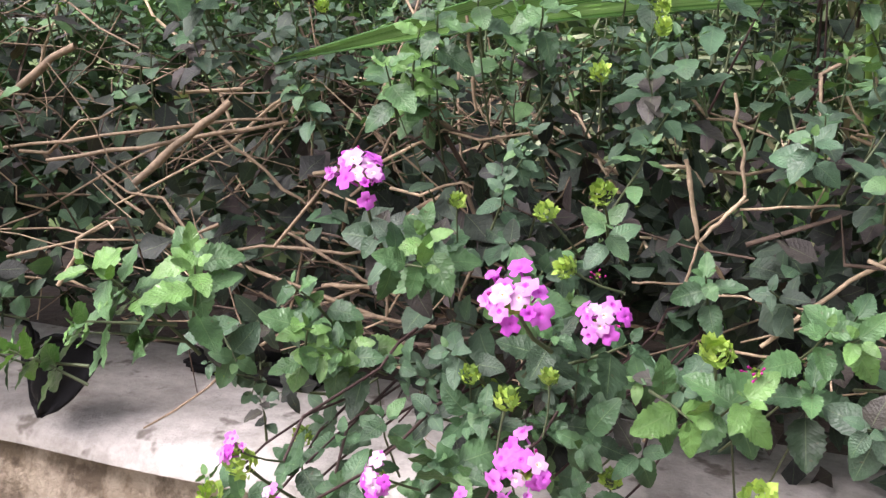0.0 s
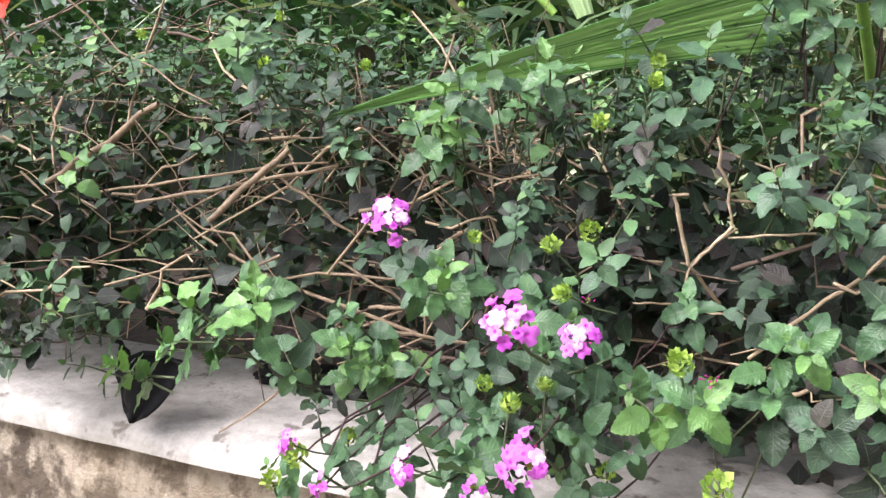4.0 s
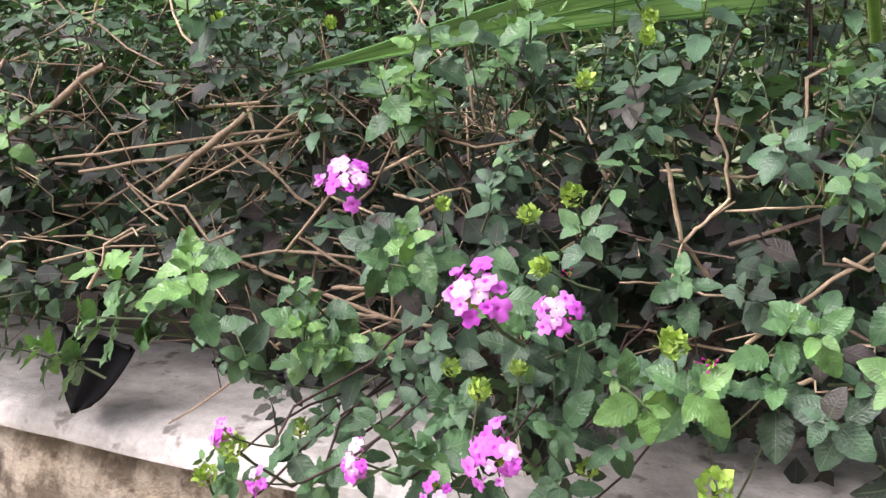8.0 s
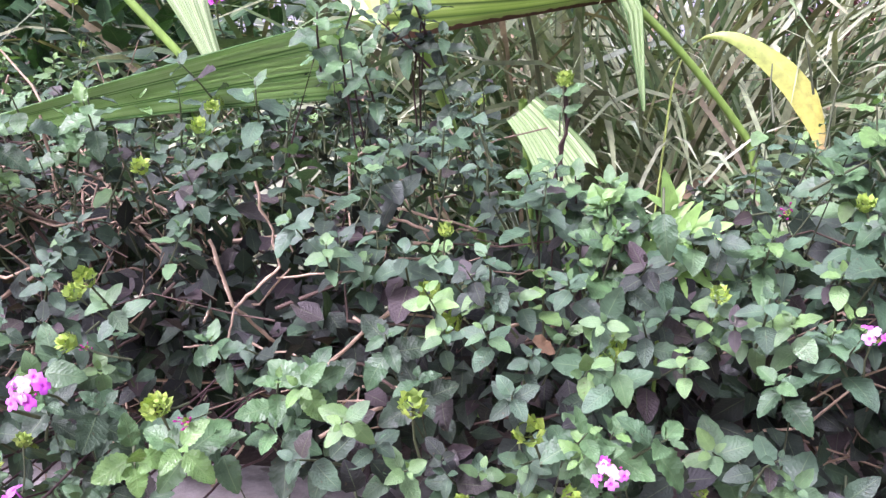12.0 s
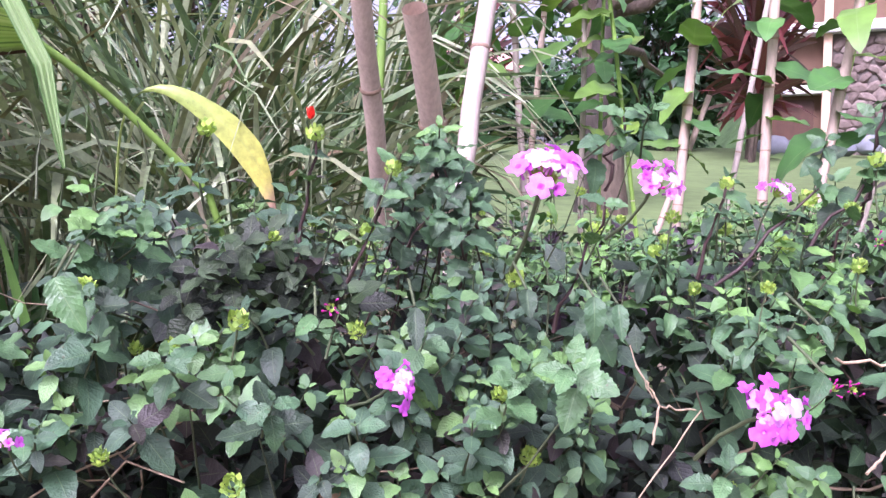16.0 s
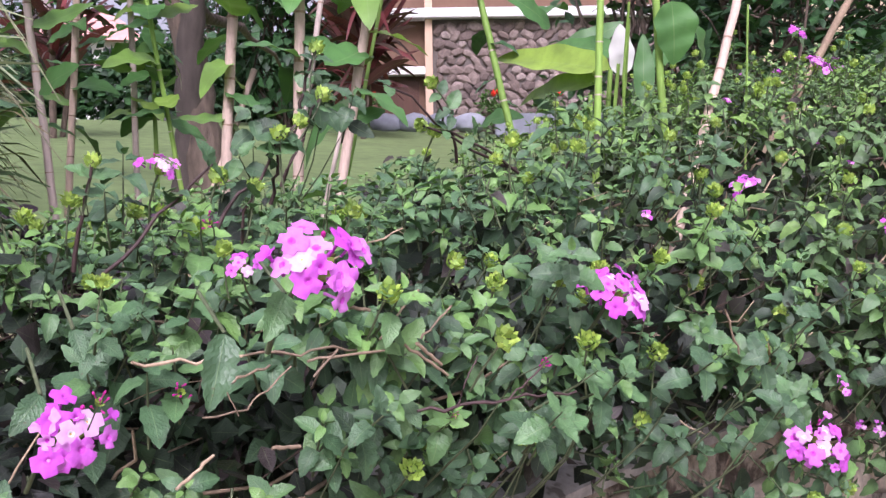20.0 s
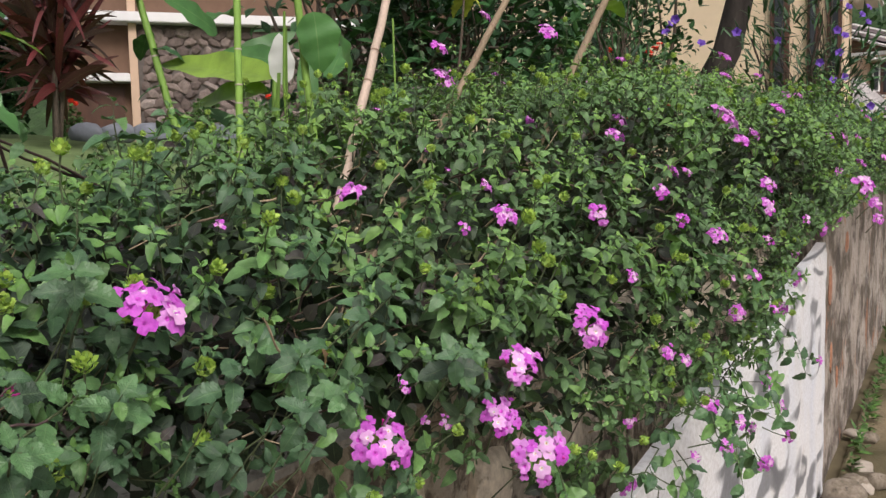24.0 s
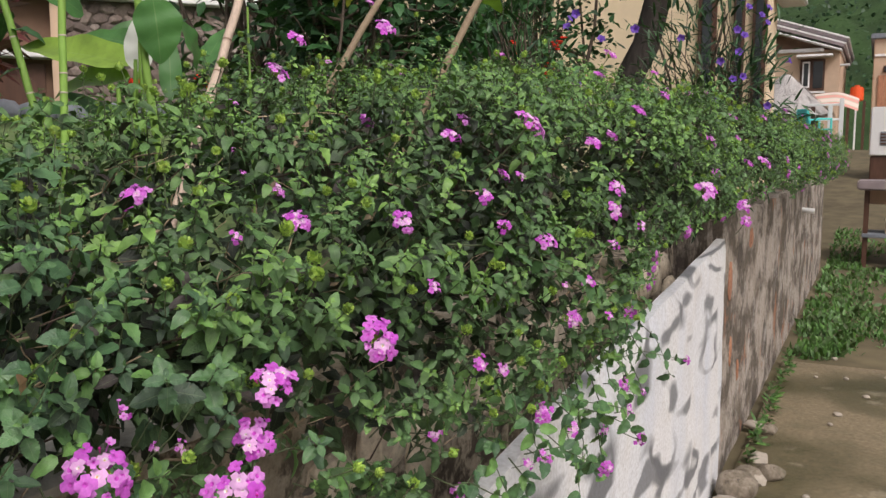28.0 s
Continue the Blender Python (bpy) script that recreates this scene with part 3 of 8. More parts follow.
def grid_slab(name, x0, x1, y_front, y_back, z0, z1, nx, nz, rough, mats, seed, top_of=None, chamfer=0.008):
    """An upright wall body with an uneven front face and worn top edge."""
    rng = np.random.default_rng(seed)
    xs = np.linspace(x0, x1, nx)
    top = np.array([top_of(x) if top_of else z1 for x in xs])
    rows = []
    prof = [(1, 0.0)] + [(0, s) for s in np.linspace(0, 1, nz)] + [(1, 1.0)]
    bumps = rng.normal(0, 1, (nx, nz))
    for _ in range(2):
        bumps = (bumps + np.roll(bumps, 1, 0) + np.roll(bumps, -1, 0) + np.roll(bumps, 1, 1) + np.roll(bumps, -1, 1)) / 5
    for j, (back, s) in enumerate(prof):
        z = z0 + (top - z0) * s
        if back:
            y = np.full(nx, y_back)
        else:
            y = y_front + rough * bumps[:, min(max(j - 1, 0), nz - 1)]
            if s == 1.0:
                y = y + chamfer
            elif s > 0.7:
                y = y + 0.4 * max(0.0, chamfer - 0.008)
        rows.append(np.stack([xs, y, z], -1))
    v = np.stack(rows, 1)
    k = len(prof)
    i = np.arange(nx - 1)[:, None] * k + np.arange(k - 1)[None]
    f = np.stack([i, i + k, i + k + 1, i + 1], -1).reshape(-1, 4)
    close = np.arange(nx - 1) * k
    f = np.concatenate([f, np.stack([close + k - 1, close + 2 * k - 1, close + k, close], -1)])
    me = mesh_of(name, v.reshape(-1, 3), f[:, ::-1], mats)
    bm = bmesh.new()
    bm.from_mesh(me)
    bmesh.ops.holes_fill(bm, edges=[e for e in bm.edges if e.is_boundary], sides=0)
    bmesh.ops.recalc_face_normals(bm, faces=bm.faces[:])
    bm.to_mesh(me)
    bm.free()
    me.set_sharp_from_angle(angle=radians(50))
    return me


wall_near = tagged(new("wall_garden", grid_slab("wall_garden", -3.0, 4.75, WALL_Y, 0.10, -0.05, COPING_Z - 0.012, 200, 26, 0.012, [M_WALL], 5)), "old mossy cement garden wall", "wall", kind="structure")
coping = tagged(new("wall_coping", grid_slab("wall_coping", -3.0, 1.75, WALL_Y - 0.012, 0.115, COPING_Z - 0.012, COPING_Z + 0.012, 120, 5, 0.004, [M_COPING], 6, None, 0.028)), "pale grey cement coping on top of the wall", "coping", kind="structure")
wall_far = tagged(new("wall_roadside", grid_slab("wall_roadside", 4.72, 12.6, FAR_Y, 0.06, -0.05, 1.2, 160, 40, 0.006, [M_WALL_FAR], 7, lambda x: 1.20 + 0.01 * math.sin(x * 9))), "tall roadside wall with dark water streaks", "wall", kind="structure")


def cream_stones():
    """Pale rough stones that show under the hedge on the wall face."""
    rng = np.random.default_rng(12)
    for k in range(26):
        x = 0.75 + 0.155 * k + rng.uniform(-0.02, 0.02)
        z = rng.uniform(0.86, 1.02)
        sx, sz = rng.uniform(0.06, 0.085), rng.uniform(0.05, 0.08)
        bm = bmesh.new()
        bmesh.ops.create_icosphere(bm, subdivisions=2, radius=1.0)
        for v in bm.verts:
            q = v.co.copy()
            q = Vector((math.copysign(abs(q.x) ** 0.6, q.x), q.y, math.copysign(abs(q.z) ** 0.6, q.z)))
            q *= 1 + 0.10 * noise.noise(q * 2.2 + Vector((k * 3.1, 0, 0)))
            v.co = Vector((q.x * sx, q.y * 0.028, q.z * sz))
        part("stone", bm, M_STONE, wall_near, at=pose(x, WALL_Y - 0.004, z, 0, rng.uniform(-12, 12), 0))


cream_stones()


def white_panel():
    x0, x1 = 1.30, 4.70
    me = grid_slab("white_panel", x0, x1, FAR_Y - 0.01, FAR_Y + 0.035, -0.05, 1.0, 120, 24, 0.006, [M_PANEL], 9, lambda x: 0.84 + 0.0825 * (x - 1.4) + 0.002 * math.sin(x * 11))
    ob = tagged(new("wall_white_panel", me), "white painted low wall with grey brush marks", "wall", kind="structure")


white_panel()


def brick_patch():
    rng = np.random.default_rng(8)
    for k, (x, z, w, h) in enumerate(((4.90, 0.90, 0.06, 0.10), (5.6, 1.04, 0.08, 0.06), (4.98, 0.55, 0.035, 0.08), (5.25, 0.40, 0.03, 0.06))):
        bm = bmesh.new()
        bmesh.ops.create_icosphere(bm, subdivisions=2, radius=1.0)
        for v in bm.verts:
            q = v.co * (1 + 0.25 * noise.noise(v.co * 1.7 + Vector((k * 5.3, 1, 0))))
            v.co = Vector((q.x * w, q.y * 0.007, q.z * h))
        part("brick_patch", bm, M_BRICK, wall_far, at=pose(x, FAR_Y - 0.002, z))


brick_patch()


def path():
    rng = np.random.default_rng(3)
    bm = boxed((-6, -2.6, -0.02), (7.2, FAR_Y - 0.055, 0.03), 0.012)
    ob = tagged(new("pavement", bpy.data.meshes.new("pavement")), "damp brown concrete path with moss", "path", kind="structure")
    bmesh.ops.subdivide_edges(bm, edges=bm.edges[:], cuts=3, use_grid_fill=True)
    bm.to_mesh(ob.data)
    bm.free()
    ob.data.materials.append(M_PATH)
    for k in range(30):
        near = k < 6
        x = rng.uniform(4.2, 6.0) if near else rng.uniform(4.0, 9.0)
        y = FAR_Y - rng.uniform(0.04, 0.22) if near else -rng.uniform(0.42, 1.3)
        r = rng.uniform(0.02, 0.06) if near else rng.uniform(0.006, 0.022)
        bm = bmesh.new()
        bmesh.ops.create_icosphere(bm, subdivisions=2, radius=1.0)
        for v in bm.verts:
            q = v.co * (1 + 0.3 * noise.noise(v.co * 1.3 + Vector((k * 2.3, 0, 0))))
            v.co = Vector((q.x * r * 1.3, q.y * r, q.z * r * 0.7))
        zz = 0.03 if x < 7.2 else 0.0
        ob2 = part("pebble", bm, M_PEBBLE, None, at=pose(x, y, zz + r * 0.38, 0, 0, rng.uniform(0, 180)))
        tagged(ob2, "grey-brown loose stone lying beside the wall" if near else "small loose pebble on the path", "stone", "stones on the path")


path()


def boulders():
    """Rough stones heaped where the white wall ends."""
    for k, (x, y, r) in enumerate(((4.52, -0.41, 0.085), (4.72, -0.44, 0.055), (4.80, -0.52, 0.05), (5.45, -0.44, 0.04))):
        bm = bmesh.new()
        bmesh.ops.create_icosphere(bm, subdivisions=3, radius=1.0)
        for v in bm.verts:
            q = v.co * (1 + 0.28 * noise.noise(v.co * 1.2 + Vector((k * 4.1, 2, 0))) + 0.06 * noise.noise(v.co * 4.5))
            v.co = Vector((q.x * r * 1.25, q.y * r, q.z * r * 0.8))
        tagged(part("boulder", bm, M_BOULDER, None, at=pose(x, y, 0.03 + r * 0.45, 0, 0, 47 * k)), "grey-brown rough stone at the foot of the white wall", "stone", "stones on the path")


boulders()

# ---------------------------------------------------------------- the lantana hedge
HEDGE_X = np.array([-1.4, -0.2, 0.3, 0.7, 1.1, 1.6, 2.0, 2.3, 2.6, 3.2, 5.0, 10.0])
HEDGE_FRONT = np.array([-0.15, -0.15, -0.16, -0.19, -0.27, -0.40, -0.46, -0.48, -0.49, -0.50, -0.52, -0.60])
HEDGE_TOP = np.array([1.47, 1.45, 1.41, 1.39, 1.42, 1.50, 1.57, 1.62, 1.66, 1.69, 1.72, 1.70])
HEDGE_BACK = np.array([0.35, 0.35, 0.30, 0.30, 0.45, 0.60, 0.70, 0.80, 0.85, 0.90, 0.90, 0.60])
HEDGE_FOOT = np.array([1.14, 1.14, 1.14, 1.15, 1.15, 1.03, 0.97, 1.02, 1.18, 1.23, 1.22, 1.20])
HEDGE_N = 2.6
BUSH_ENDS = (-1.2, -0.38, 0.22, 0.78, 1.4, 2.3, 3.6, 6.0, 10.0)


def hedge_surface(x, theta):
    """A place on the hedge and its outward way; theta 0 is the front, pi/2 the top."""
    fr, tp, bk, ft = (np.interp(x, HEDGE_X, q) for q in (HEDGE_FRONT, HEDGE_TOP, HEDGE_BACK, HEDGE_FOOT))
    a, b = (bk - fr) / 2, (tp - ft) / 2
    c, s = np.cos(theta), np.sin(theta)
    y = (fr + bk) / 2 - a * np.sign(c) * np.abs(c) ** (2 / HEDGE_N)
    z = (tp + ft) / 2 + b * np.sign(s) * np.abs(s) ** (2 / HEDGE_N)
    p = np.stack([x, y, z], -1)
    nrm = unit(np.stack([0 * x, -c / a, s / b], -1))
    return p, nrm


def twiggy(p):
    """How bare the hedge stands at a place: 1 on the leafless stretch."""
    hollow = np.exp(-(((p[:, 0] + 0.37) / 0.24) ** 4) - ((p[:, 2] - 1.335) / 0.082) ** 2)
    upper = 0.85 * np.exp(-(((p[:, 0] + 0.66) / 0.30) ** 4) - ((p[:, 2] - 1.43) / 0.07) ** 2)
    return np.maximum(hollow, upper) * (p[:, 1] < 0.06)


def over_heads(p):
    """Places that crowd a flower head or hang before it."""
    hit = np.zeros(len(p), bool)
    for x, y, z, d in HEADS_NEAR + HEADS_ALONG + HEADS_BEYOND:
        off = p - np.array((x, y, z))
        side = off[:, 0] if x < 0.9 else off[:, 0] * 0.65 - off[:, 1] * 0.75
        hit |= (np.hypot(side, off[:, 2]) < 0.5 * d + 0.012) & (off[:, 1] < 0.02) & (off[:, 1] > -0.25)
    return hit


def bare_coping(p):
    """Where the coping lies open below the hedge, and a gap at the back of it: leaves stay off."""
    low = (p[:, 0] > -1.4) & (p[:, 0] < 0.16) & (p[:, 1] < 0.02) & (p[:, 2] < 1.205 - 0.03 * (p[:, 0] < -0.42) + 0.02 * np.sin(p[:, 0] * 31) + 0.025 * (np.abs(p[:, 0] - 0.03) < 0.08))
    gap = (np.abs(p[:, 0] - 0.255) < 0.085) & (p[:, 1] > -0.115) & (p[:, 2] > 1.335)
    return low | gap


def over_back(p):
    """Above the low back edge of the hedge, where the lawn shows."""
    return (p[:, 0] > 0.85) & (p[:, 0] < 1.62) & (p[:, 1] > 0.02) & (p[:, 2] > 1.452 + 0.30 * np.clip(p[:, 0] - 1.28, 0, 1))


def grow_shoots(tips, ways, nodes, size, age0, rng):
    """Leaf arrays and stems of shoots: leaf pairs, each turned a quarter against the last, the youngest smallest."""
    n = len(tips)
    ways = unit(ways)
    ref = unit(rng.normal(0, 1, (n, 3)))
    a = unit(np.cross(ways, ref))
    b = np.cross(ways, a)
    base, along, normal, length, age = [], [], [], [], []
    size = np.broadcast_to(np.asarray(size, float), (n,))
    back = np.zeros(n)
    for k in range(nodes):
        grow = (0.34, 0.62, 0.88, 1.0, 1.0, 0.95)[k]
        back = back + size * (0.0, 0.16, 0.40, 0.62, 0.7, 0.7)[k] * rng.uniform(0.8, 1.25, n)
        at = tips - ways * back[:, None]
        open_ = (0.45, 0.85, 1.15, 1.3, 1.4, 1.4)[k]
        for s in (-1.0, 1.0):
            rad = (a if k % 2 == 0 else b) * s
            d = unit(ways * (0.75 - 0.5 * open_) + rad * open_ + np.array((0, 0, -0.10 * k)) + rng.normal(0, 0.13, (n, 3)))
            nr = unit(ways * 1.0 + np.array((0, -0.10, 0.30)) + rng.normal(0, 0.20, (n, 3)))
            base.append(at + rad * (size * 0.06)[:, None]), along.append(d), normal.append(nr)
            length.append(size * grow * rng.uniform(0.8, 1.15, n))
            age.append(np.clip(age0 + (-0.14, -0.06, 0.03, 0.12, 0.2, 0.25)[k] + rng.normal(0, 0.06, n), 0, 1))
    stems = np.stack([tips, tips - ways * (back * 0.6)[:, None], tips - ways * (back * 1.4 + 0.01)[:, None] + rng.normal(0, 0.004, (n, 3))], 1)
    return np.concatenate(base), np.concatenate(along), np.concatenate(normal), np.concatenate(length), np.concatenate(age), stems


HEADS_NEAR = [
    (-0.156, -0.224, 1.36, 0.035), (-0.064, -0.284, 1.323, 0.037), (-0.03, -0.283, 1.32, 0.024), (-0.062, -0.246, 1.238, 0.035),
    (0.546, -0.226, 1.369, 0.03), (0.633, -0.214, 1.477, 0.05), (0.689, -0.235, 1.473, 0.036), (0.855, -0.124, 1.467, 0.027),
    (0.801, -0.392, 1.431, 0.043), (0.751, -0.258, 1.347, 0.048), (1.133, -0.272, 1.371, 0.057), (1.531, -0.149, 1.437, 0.039),
    (1.612, -0.31, 1.408, 0.036), (1.615, -0.413, 1.286, 0.054), (1.295, -0.351, 1.24, 0.055), (1.433, -0.412, 1.281, 0.048),
    (0.364, -0.219, 1.352, 0.018), (-0.171, -0.31, 1.251, 0.017), (-0.117, -0.285, 1.238, 0.023), (-0.154, -0.309, 1.231, 0.017),
    (-0.082, -0.275, 1.228, 0.016), (0.24, -0.235, 1.282, 0.022), (-0.02, -0.074, 1.53, 0.019), (0.801, -0.333, 1.425, 0.017),
]
HEADS_BUDDING = [
    (0.03, -0.246, 1.296, 0.013), (0.336, -0.158, 1.407, 0.012), (-0.041, -0.21, 1.321, 0.009), (0.513, -0.225, 1.409, 0.014),
    (0.828, -0.247, 1.439, 0.013), (0.75, -0.303, 1.371, 0.013), (0.805, -0.256, 1.355, 0.014), (0.993, -0.33, 1.351, 0.013),
    (0.951, -0.299, 1.322, 0.007),
]
HEADS_ALONG = [
    (1.432, -0.392, 1.231, 0.044), (1.277, -0.503, 1.257, 0.044), (1.274, -0.199, 1.418, 0.014), (1.607, -0.287, 1.442, 0.025),
    (1.717, -0.384, 1.404, 0.035), (1.896, -0.409, 1.425, 0.028), (1.893, -0.44, 1.387, 0.027), (1.99, -0.465, 1.358, 0.033),
    (1.705, -0.43, 1.331, 0.027), (2.293, -0.479, 1.426, 0.036), (2.263, -0.485, 1.388, 0.035), (2.214, 0.132, 1.703, 0.044),
    (1.912, -0.051, 1.608, 0.044), (1.982, -0.202, 1.673, 0.044), (2.95, 0.416, 1.901, 0.044), (1.965, -0.178, 1.533, 0.031),
    (2.104, -0.278, 1.536, 0.037), (2.007, -0.302, 1.51, 0.041), (1.777, -0.518, 1.517, 0.044), (2.314, -0.431, 1.502, 0.041),
    (3.065, -0.384, 1.63, 0.044), (2.299, -0.628, 1.423, 0.044), (2.937, -0.603, 1.363, 0.041), (2.935, -0.61, 1.326, 0.035),
]
HEADS_BEYOND = [
    (1.31, -0.364, 1.284, 0.019), (1.363, -0.372, 1.24, 0.016), (1.338, -0.368, 1.248, 0.01), (1.798, -0.447, 1.224, 0.027),
    (1.858, -0.453, 1.201, 0.024), (2.053, -0.437, 1.086, 0.039), (2.058, -0.484, 1.066, 0.03), (1.734, -0.417, 1.146, 0.022),
    (1.98, -0.33, 0.967, 0.036), (2.089, -0.473, 1.23, 0.037), (2.105, -0.523, 1.238, 0.019), (2.037, -0.475, 1.289, 0.018),
    (2.026, -0.424, 1.013, 0.022), (1.683, -0.162, 1.487, 0.016), (1.612, -0.235, 1.461, 0.012), (2.152, 0.244, 1.583, 0.025),
    (1.497, -0.32, 1.403, 0.015), (1.978, -0.401, 1.453, 0.026), (2.012, -0.413, 1.451, 0.021), (2.128, -0.564, 1.375, 0.019),
    (3.166, -0.504, 1.434, 0.036), (3.043, -0.489, 1.527, 0.034), (3.264, -0.611, 1.461, 0.044), (2.249, -0.489, 1.331, 0.023),
    (3.719, -0.511, 1.453, 0.044), (3.203, -0.201, 1.757, 0.044),
]
BRACTS_NEAR = [
    (0.015, -0.25, 1.303, 0.015), (-0.071, -0.25, 1.269, 0.015), (-0.096, -0.22, 1.267, 0.013), (-0.053, -0.25, 1.282, 0.011),
    (-0.057, -0.2, 1.321, 0.015), (-0.184, -0.22, 1.219, 0.014), (-0.173, -0.3, 1.24, 0.018), (-0.188, -0.3, 1.223, 0.014),
    (0.037, -0.25, 1.243, 0.02), (-0.026, -0.2, 1.218, 0.013), (0.013, -0.24, 1.301, 0.017), (0.14, -0.22, 1.304, 0.019),
    (0.2, -0.21, 1.291, 0.021), (0.152, -0.15, 1.333, 0.019), (0.137, -0.14, 1.351, 0.017), (0.243, -0.17, 1.326, 0.023),
    (-0.062, -0.1, 1.417, 0.015), (0.435, -0.12, 1.374, 0.014), (0.402, -0.2, 1.335, 0.012), (0.535, -0.18, 1.389, 0.014),
    (0.415, -0.12, 1.374, 0.011), (0.971, -0.32, 1.368, 0.018), (1.045, -0.32, 1.355, 0.018), (0.789, -0.2, 1.407, 0.012),
]
SPRIGS_NEAR = [
    (0.095, -0.02, 1.529, 0.65), (0.129, -0.03, 1.509, 0.65), (0.131, -0.04, 1.481, 0.7), (0.154, -0.03, 1.474, 0.6),
    (0.244, -0.13, 1.413, 0.08), (0.262, -0.13, 1.392, 0.12), (0.237, -0.14, 1.365, 0.15), (0.392, -0.13, 1.441, 0.2),
    (0.373, -0.14, 1.432, 0.25), (0.417, -0.12, 1.436, 0.15), (0.396, -0.14, 1.403, 0.4), (0.035, 0, 1.498, 0.3),
    (0.063, 0.01, 1.508, 0.25), (0.613, -0.06, 1.496, 0.5), (0.61, -0.1, 1.458, 0.55), (0.585, -0.08, 1.469, 0.6),
    (0.624, -0.27, 1.38, 0.05), (0.612, -0.27, 1.37, 0.1), (0.638, -0.27, 1.371, 0.12), (0.722, -0.12, 1.505, 0.3),
    (0.75, -0.12, 1.518, 0.2), (1.038, -0.02, 1.531, 0.4), (0.967, -0.04, 1.506, 0.4), (1.078, -0.02, 1.522, 0.4),
]
SPRIGS_FAR = [
    (0.984, -0.06, 1.511, 0.4), (1.018, -0.06, 1.526, 0.3), (0.926, -0.1, 1.469, 0.4), (1.05, -0.34, 1.332, 0.1),
    (1.018, -0.34, 1.339, 0.1), (0.98, -0.35, 1.325, 0.15), (1.083, -0.26, 1.399, 0.2), (1.206, -0.3, 1.335, 0.15),
    (1.03, -0.36, 1.333, 0.1), (1.063, -0.29, 1.403, 0.25), (1.071, -0.29, 1.384, 0.3), (1.255, -0.31, 1.307, 0.2),
    (1.376, -0.35, 1.29, 0.2), (1.206, -0.33, 1.281, 0.2), (1.399, -0.36, 1.292, 0.2), (1.289, -0.3, 1.393, 0.2),
    (1.274, -0.34, 1.338, 0.2), (1.397, -0.38, 1.297, 0.2), (1.214, -0.38, 1.301, 0.15), (1.487, -0.42, 1.21, 0.2),
    (1.517, -0.36, 1.301, 0.25), (1.556, -0.2, 1.385, 0.25),
]
SPRIGS_OVER_TWIGS = [
    (-0.129, -0.13, 1.453, 0.15), (-0.18, -0.13, 1.408, 0.2), (-0.098, -0.1, 1.452, 0.1), (-0.155, -0.12, 1.438, 0.3),
    (-0.17, -0.12, 1.425, 0.3), (-0.121, -0.12, 1.441, 0.25), (-0.129, -0.2, 1.327, 0.3), (-0.028, -0.22, 1.29, 0.55),
    (-0.058, -0.22, 1.289, 0.5), (-0.1, -0.24, 1.228, 0.5), (-0.086, -0.22, 1.246, 0.55), (0.028, -0.2, 1.269, 0.25),
    (0.06, -0.19, 1.272, 0.35), (0.076, -0.17, 1.303, 0.4), (0.116, -0.16, 1.322, 0.45), (0.135, -0.16, 1.297, 0.5),
    (0.009, -0.15, 1.31, 0.35), (-0.169, -0.2, 1.26, 0.4), (-0.195, -0.2, 1.29, 0.35), (0.249, -0.1, 1.409, 0.3),
]
SPRIGS_MIDDLE = [
    (0.116, -0.15, 1.326, 0.5), (0.226, -0.22, 1.291, 0.25), (0.263, -0.22, 1.291, 0.3), (0.037, -0.2, 1.292, 0.5),
    (0.333, -0.18, 1.313, 0.35), (0.393, -0.08, 1.438, 0.5), (0.38, -0.12, 1.44, 0.4), (0.617, -0.05, 1.494, 0.5),
    (0.483, -0.22, 1.357, 0.5), (0.699, -0.15, 1.386, 0.45), (0.622, -0.25, 1.375, 0.15), (0.435, -0.2, 1.378, 0.4),
    (0.714, -0.27, 1.32, 0.3), (1.074, -0.32, 1.323, 0.3), (1, -0.33, 1.314, 0.45), (1.009, -0.3, 1.348, 0.35),
    (0.894, -0.3, 1.331, 0.45), (1.136, -0.35, 1.33, 0.45), (1.201, -0.33, 1.293, 0.5), (1.04, -0.36, 1.332, 0.2),
    (1.164, -0.38, 1.338, 0.4), (1.147, -0.4, 1.311, 0.35), (1.303, -0.42, 1.316, 0.45), (1.27, -0.38, 1.364, 0.4),
]
SPRIGS_STANDING_OUT = [
    (0.043, -0.05, 1.527, 0.38), (0.059, -0.05, 1.509, 0.28), (0.084, -0.04, 1.524, 0.45), (0.066, -0.03, 1.542, 0.42),
    (0.100, -0.04, 1.548, 0.5), (0.112, -0.02, 1.530, 0.6), (0.074, -0.05, 1.494, 0.5), (0.192, -0.05, 1.424, 0.4),
    (0.212, -0.05, 1.428, 0.5), (0.226, -0.05, 1.420, 0.3), (0.204, -0.06, 1.410, 0.55),
    (0.615, -0.07, 1.511, 0.22), (0.603, -0.07, 1.501, 0.4), (0.627, -0.07, 1.499, 0.45), (0.59, -0.06, 1.492, 0.35),
    (0.614, -0.08, 1.486, 0.6), (0.63, -0.08, 1.483, 0.6), (0.597, -0.07, 1.474, 0.55), (0.614, -0.09, 1.467, 0.62),
    (0.632, -0.09, 1.461, 0.5), (0.601, -0.1, 1.451, 0.55), (0.587, -0.08, 1.46, 0.6), (0.618, -0.11, 1.444, 0.5),
]
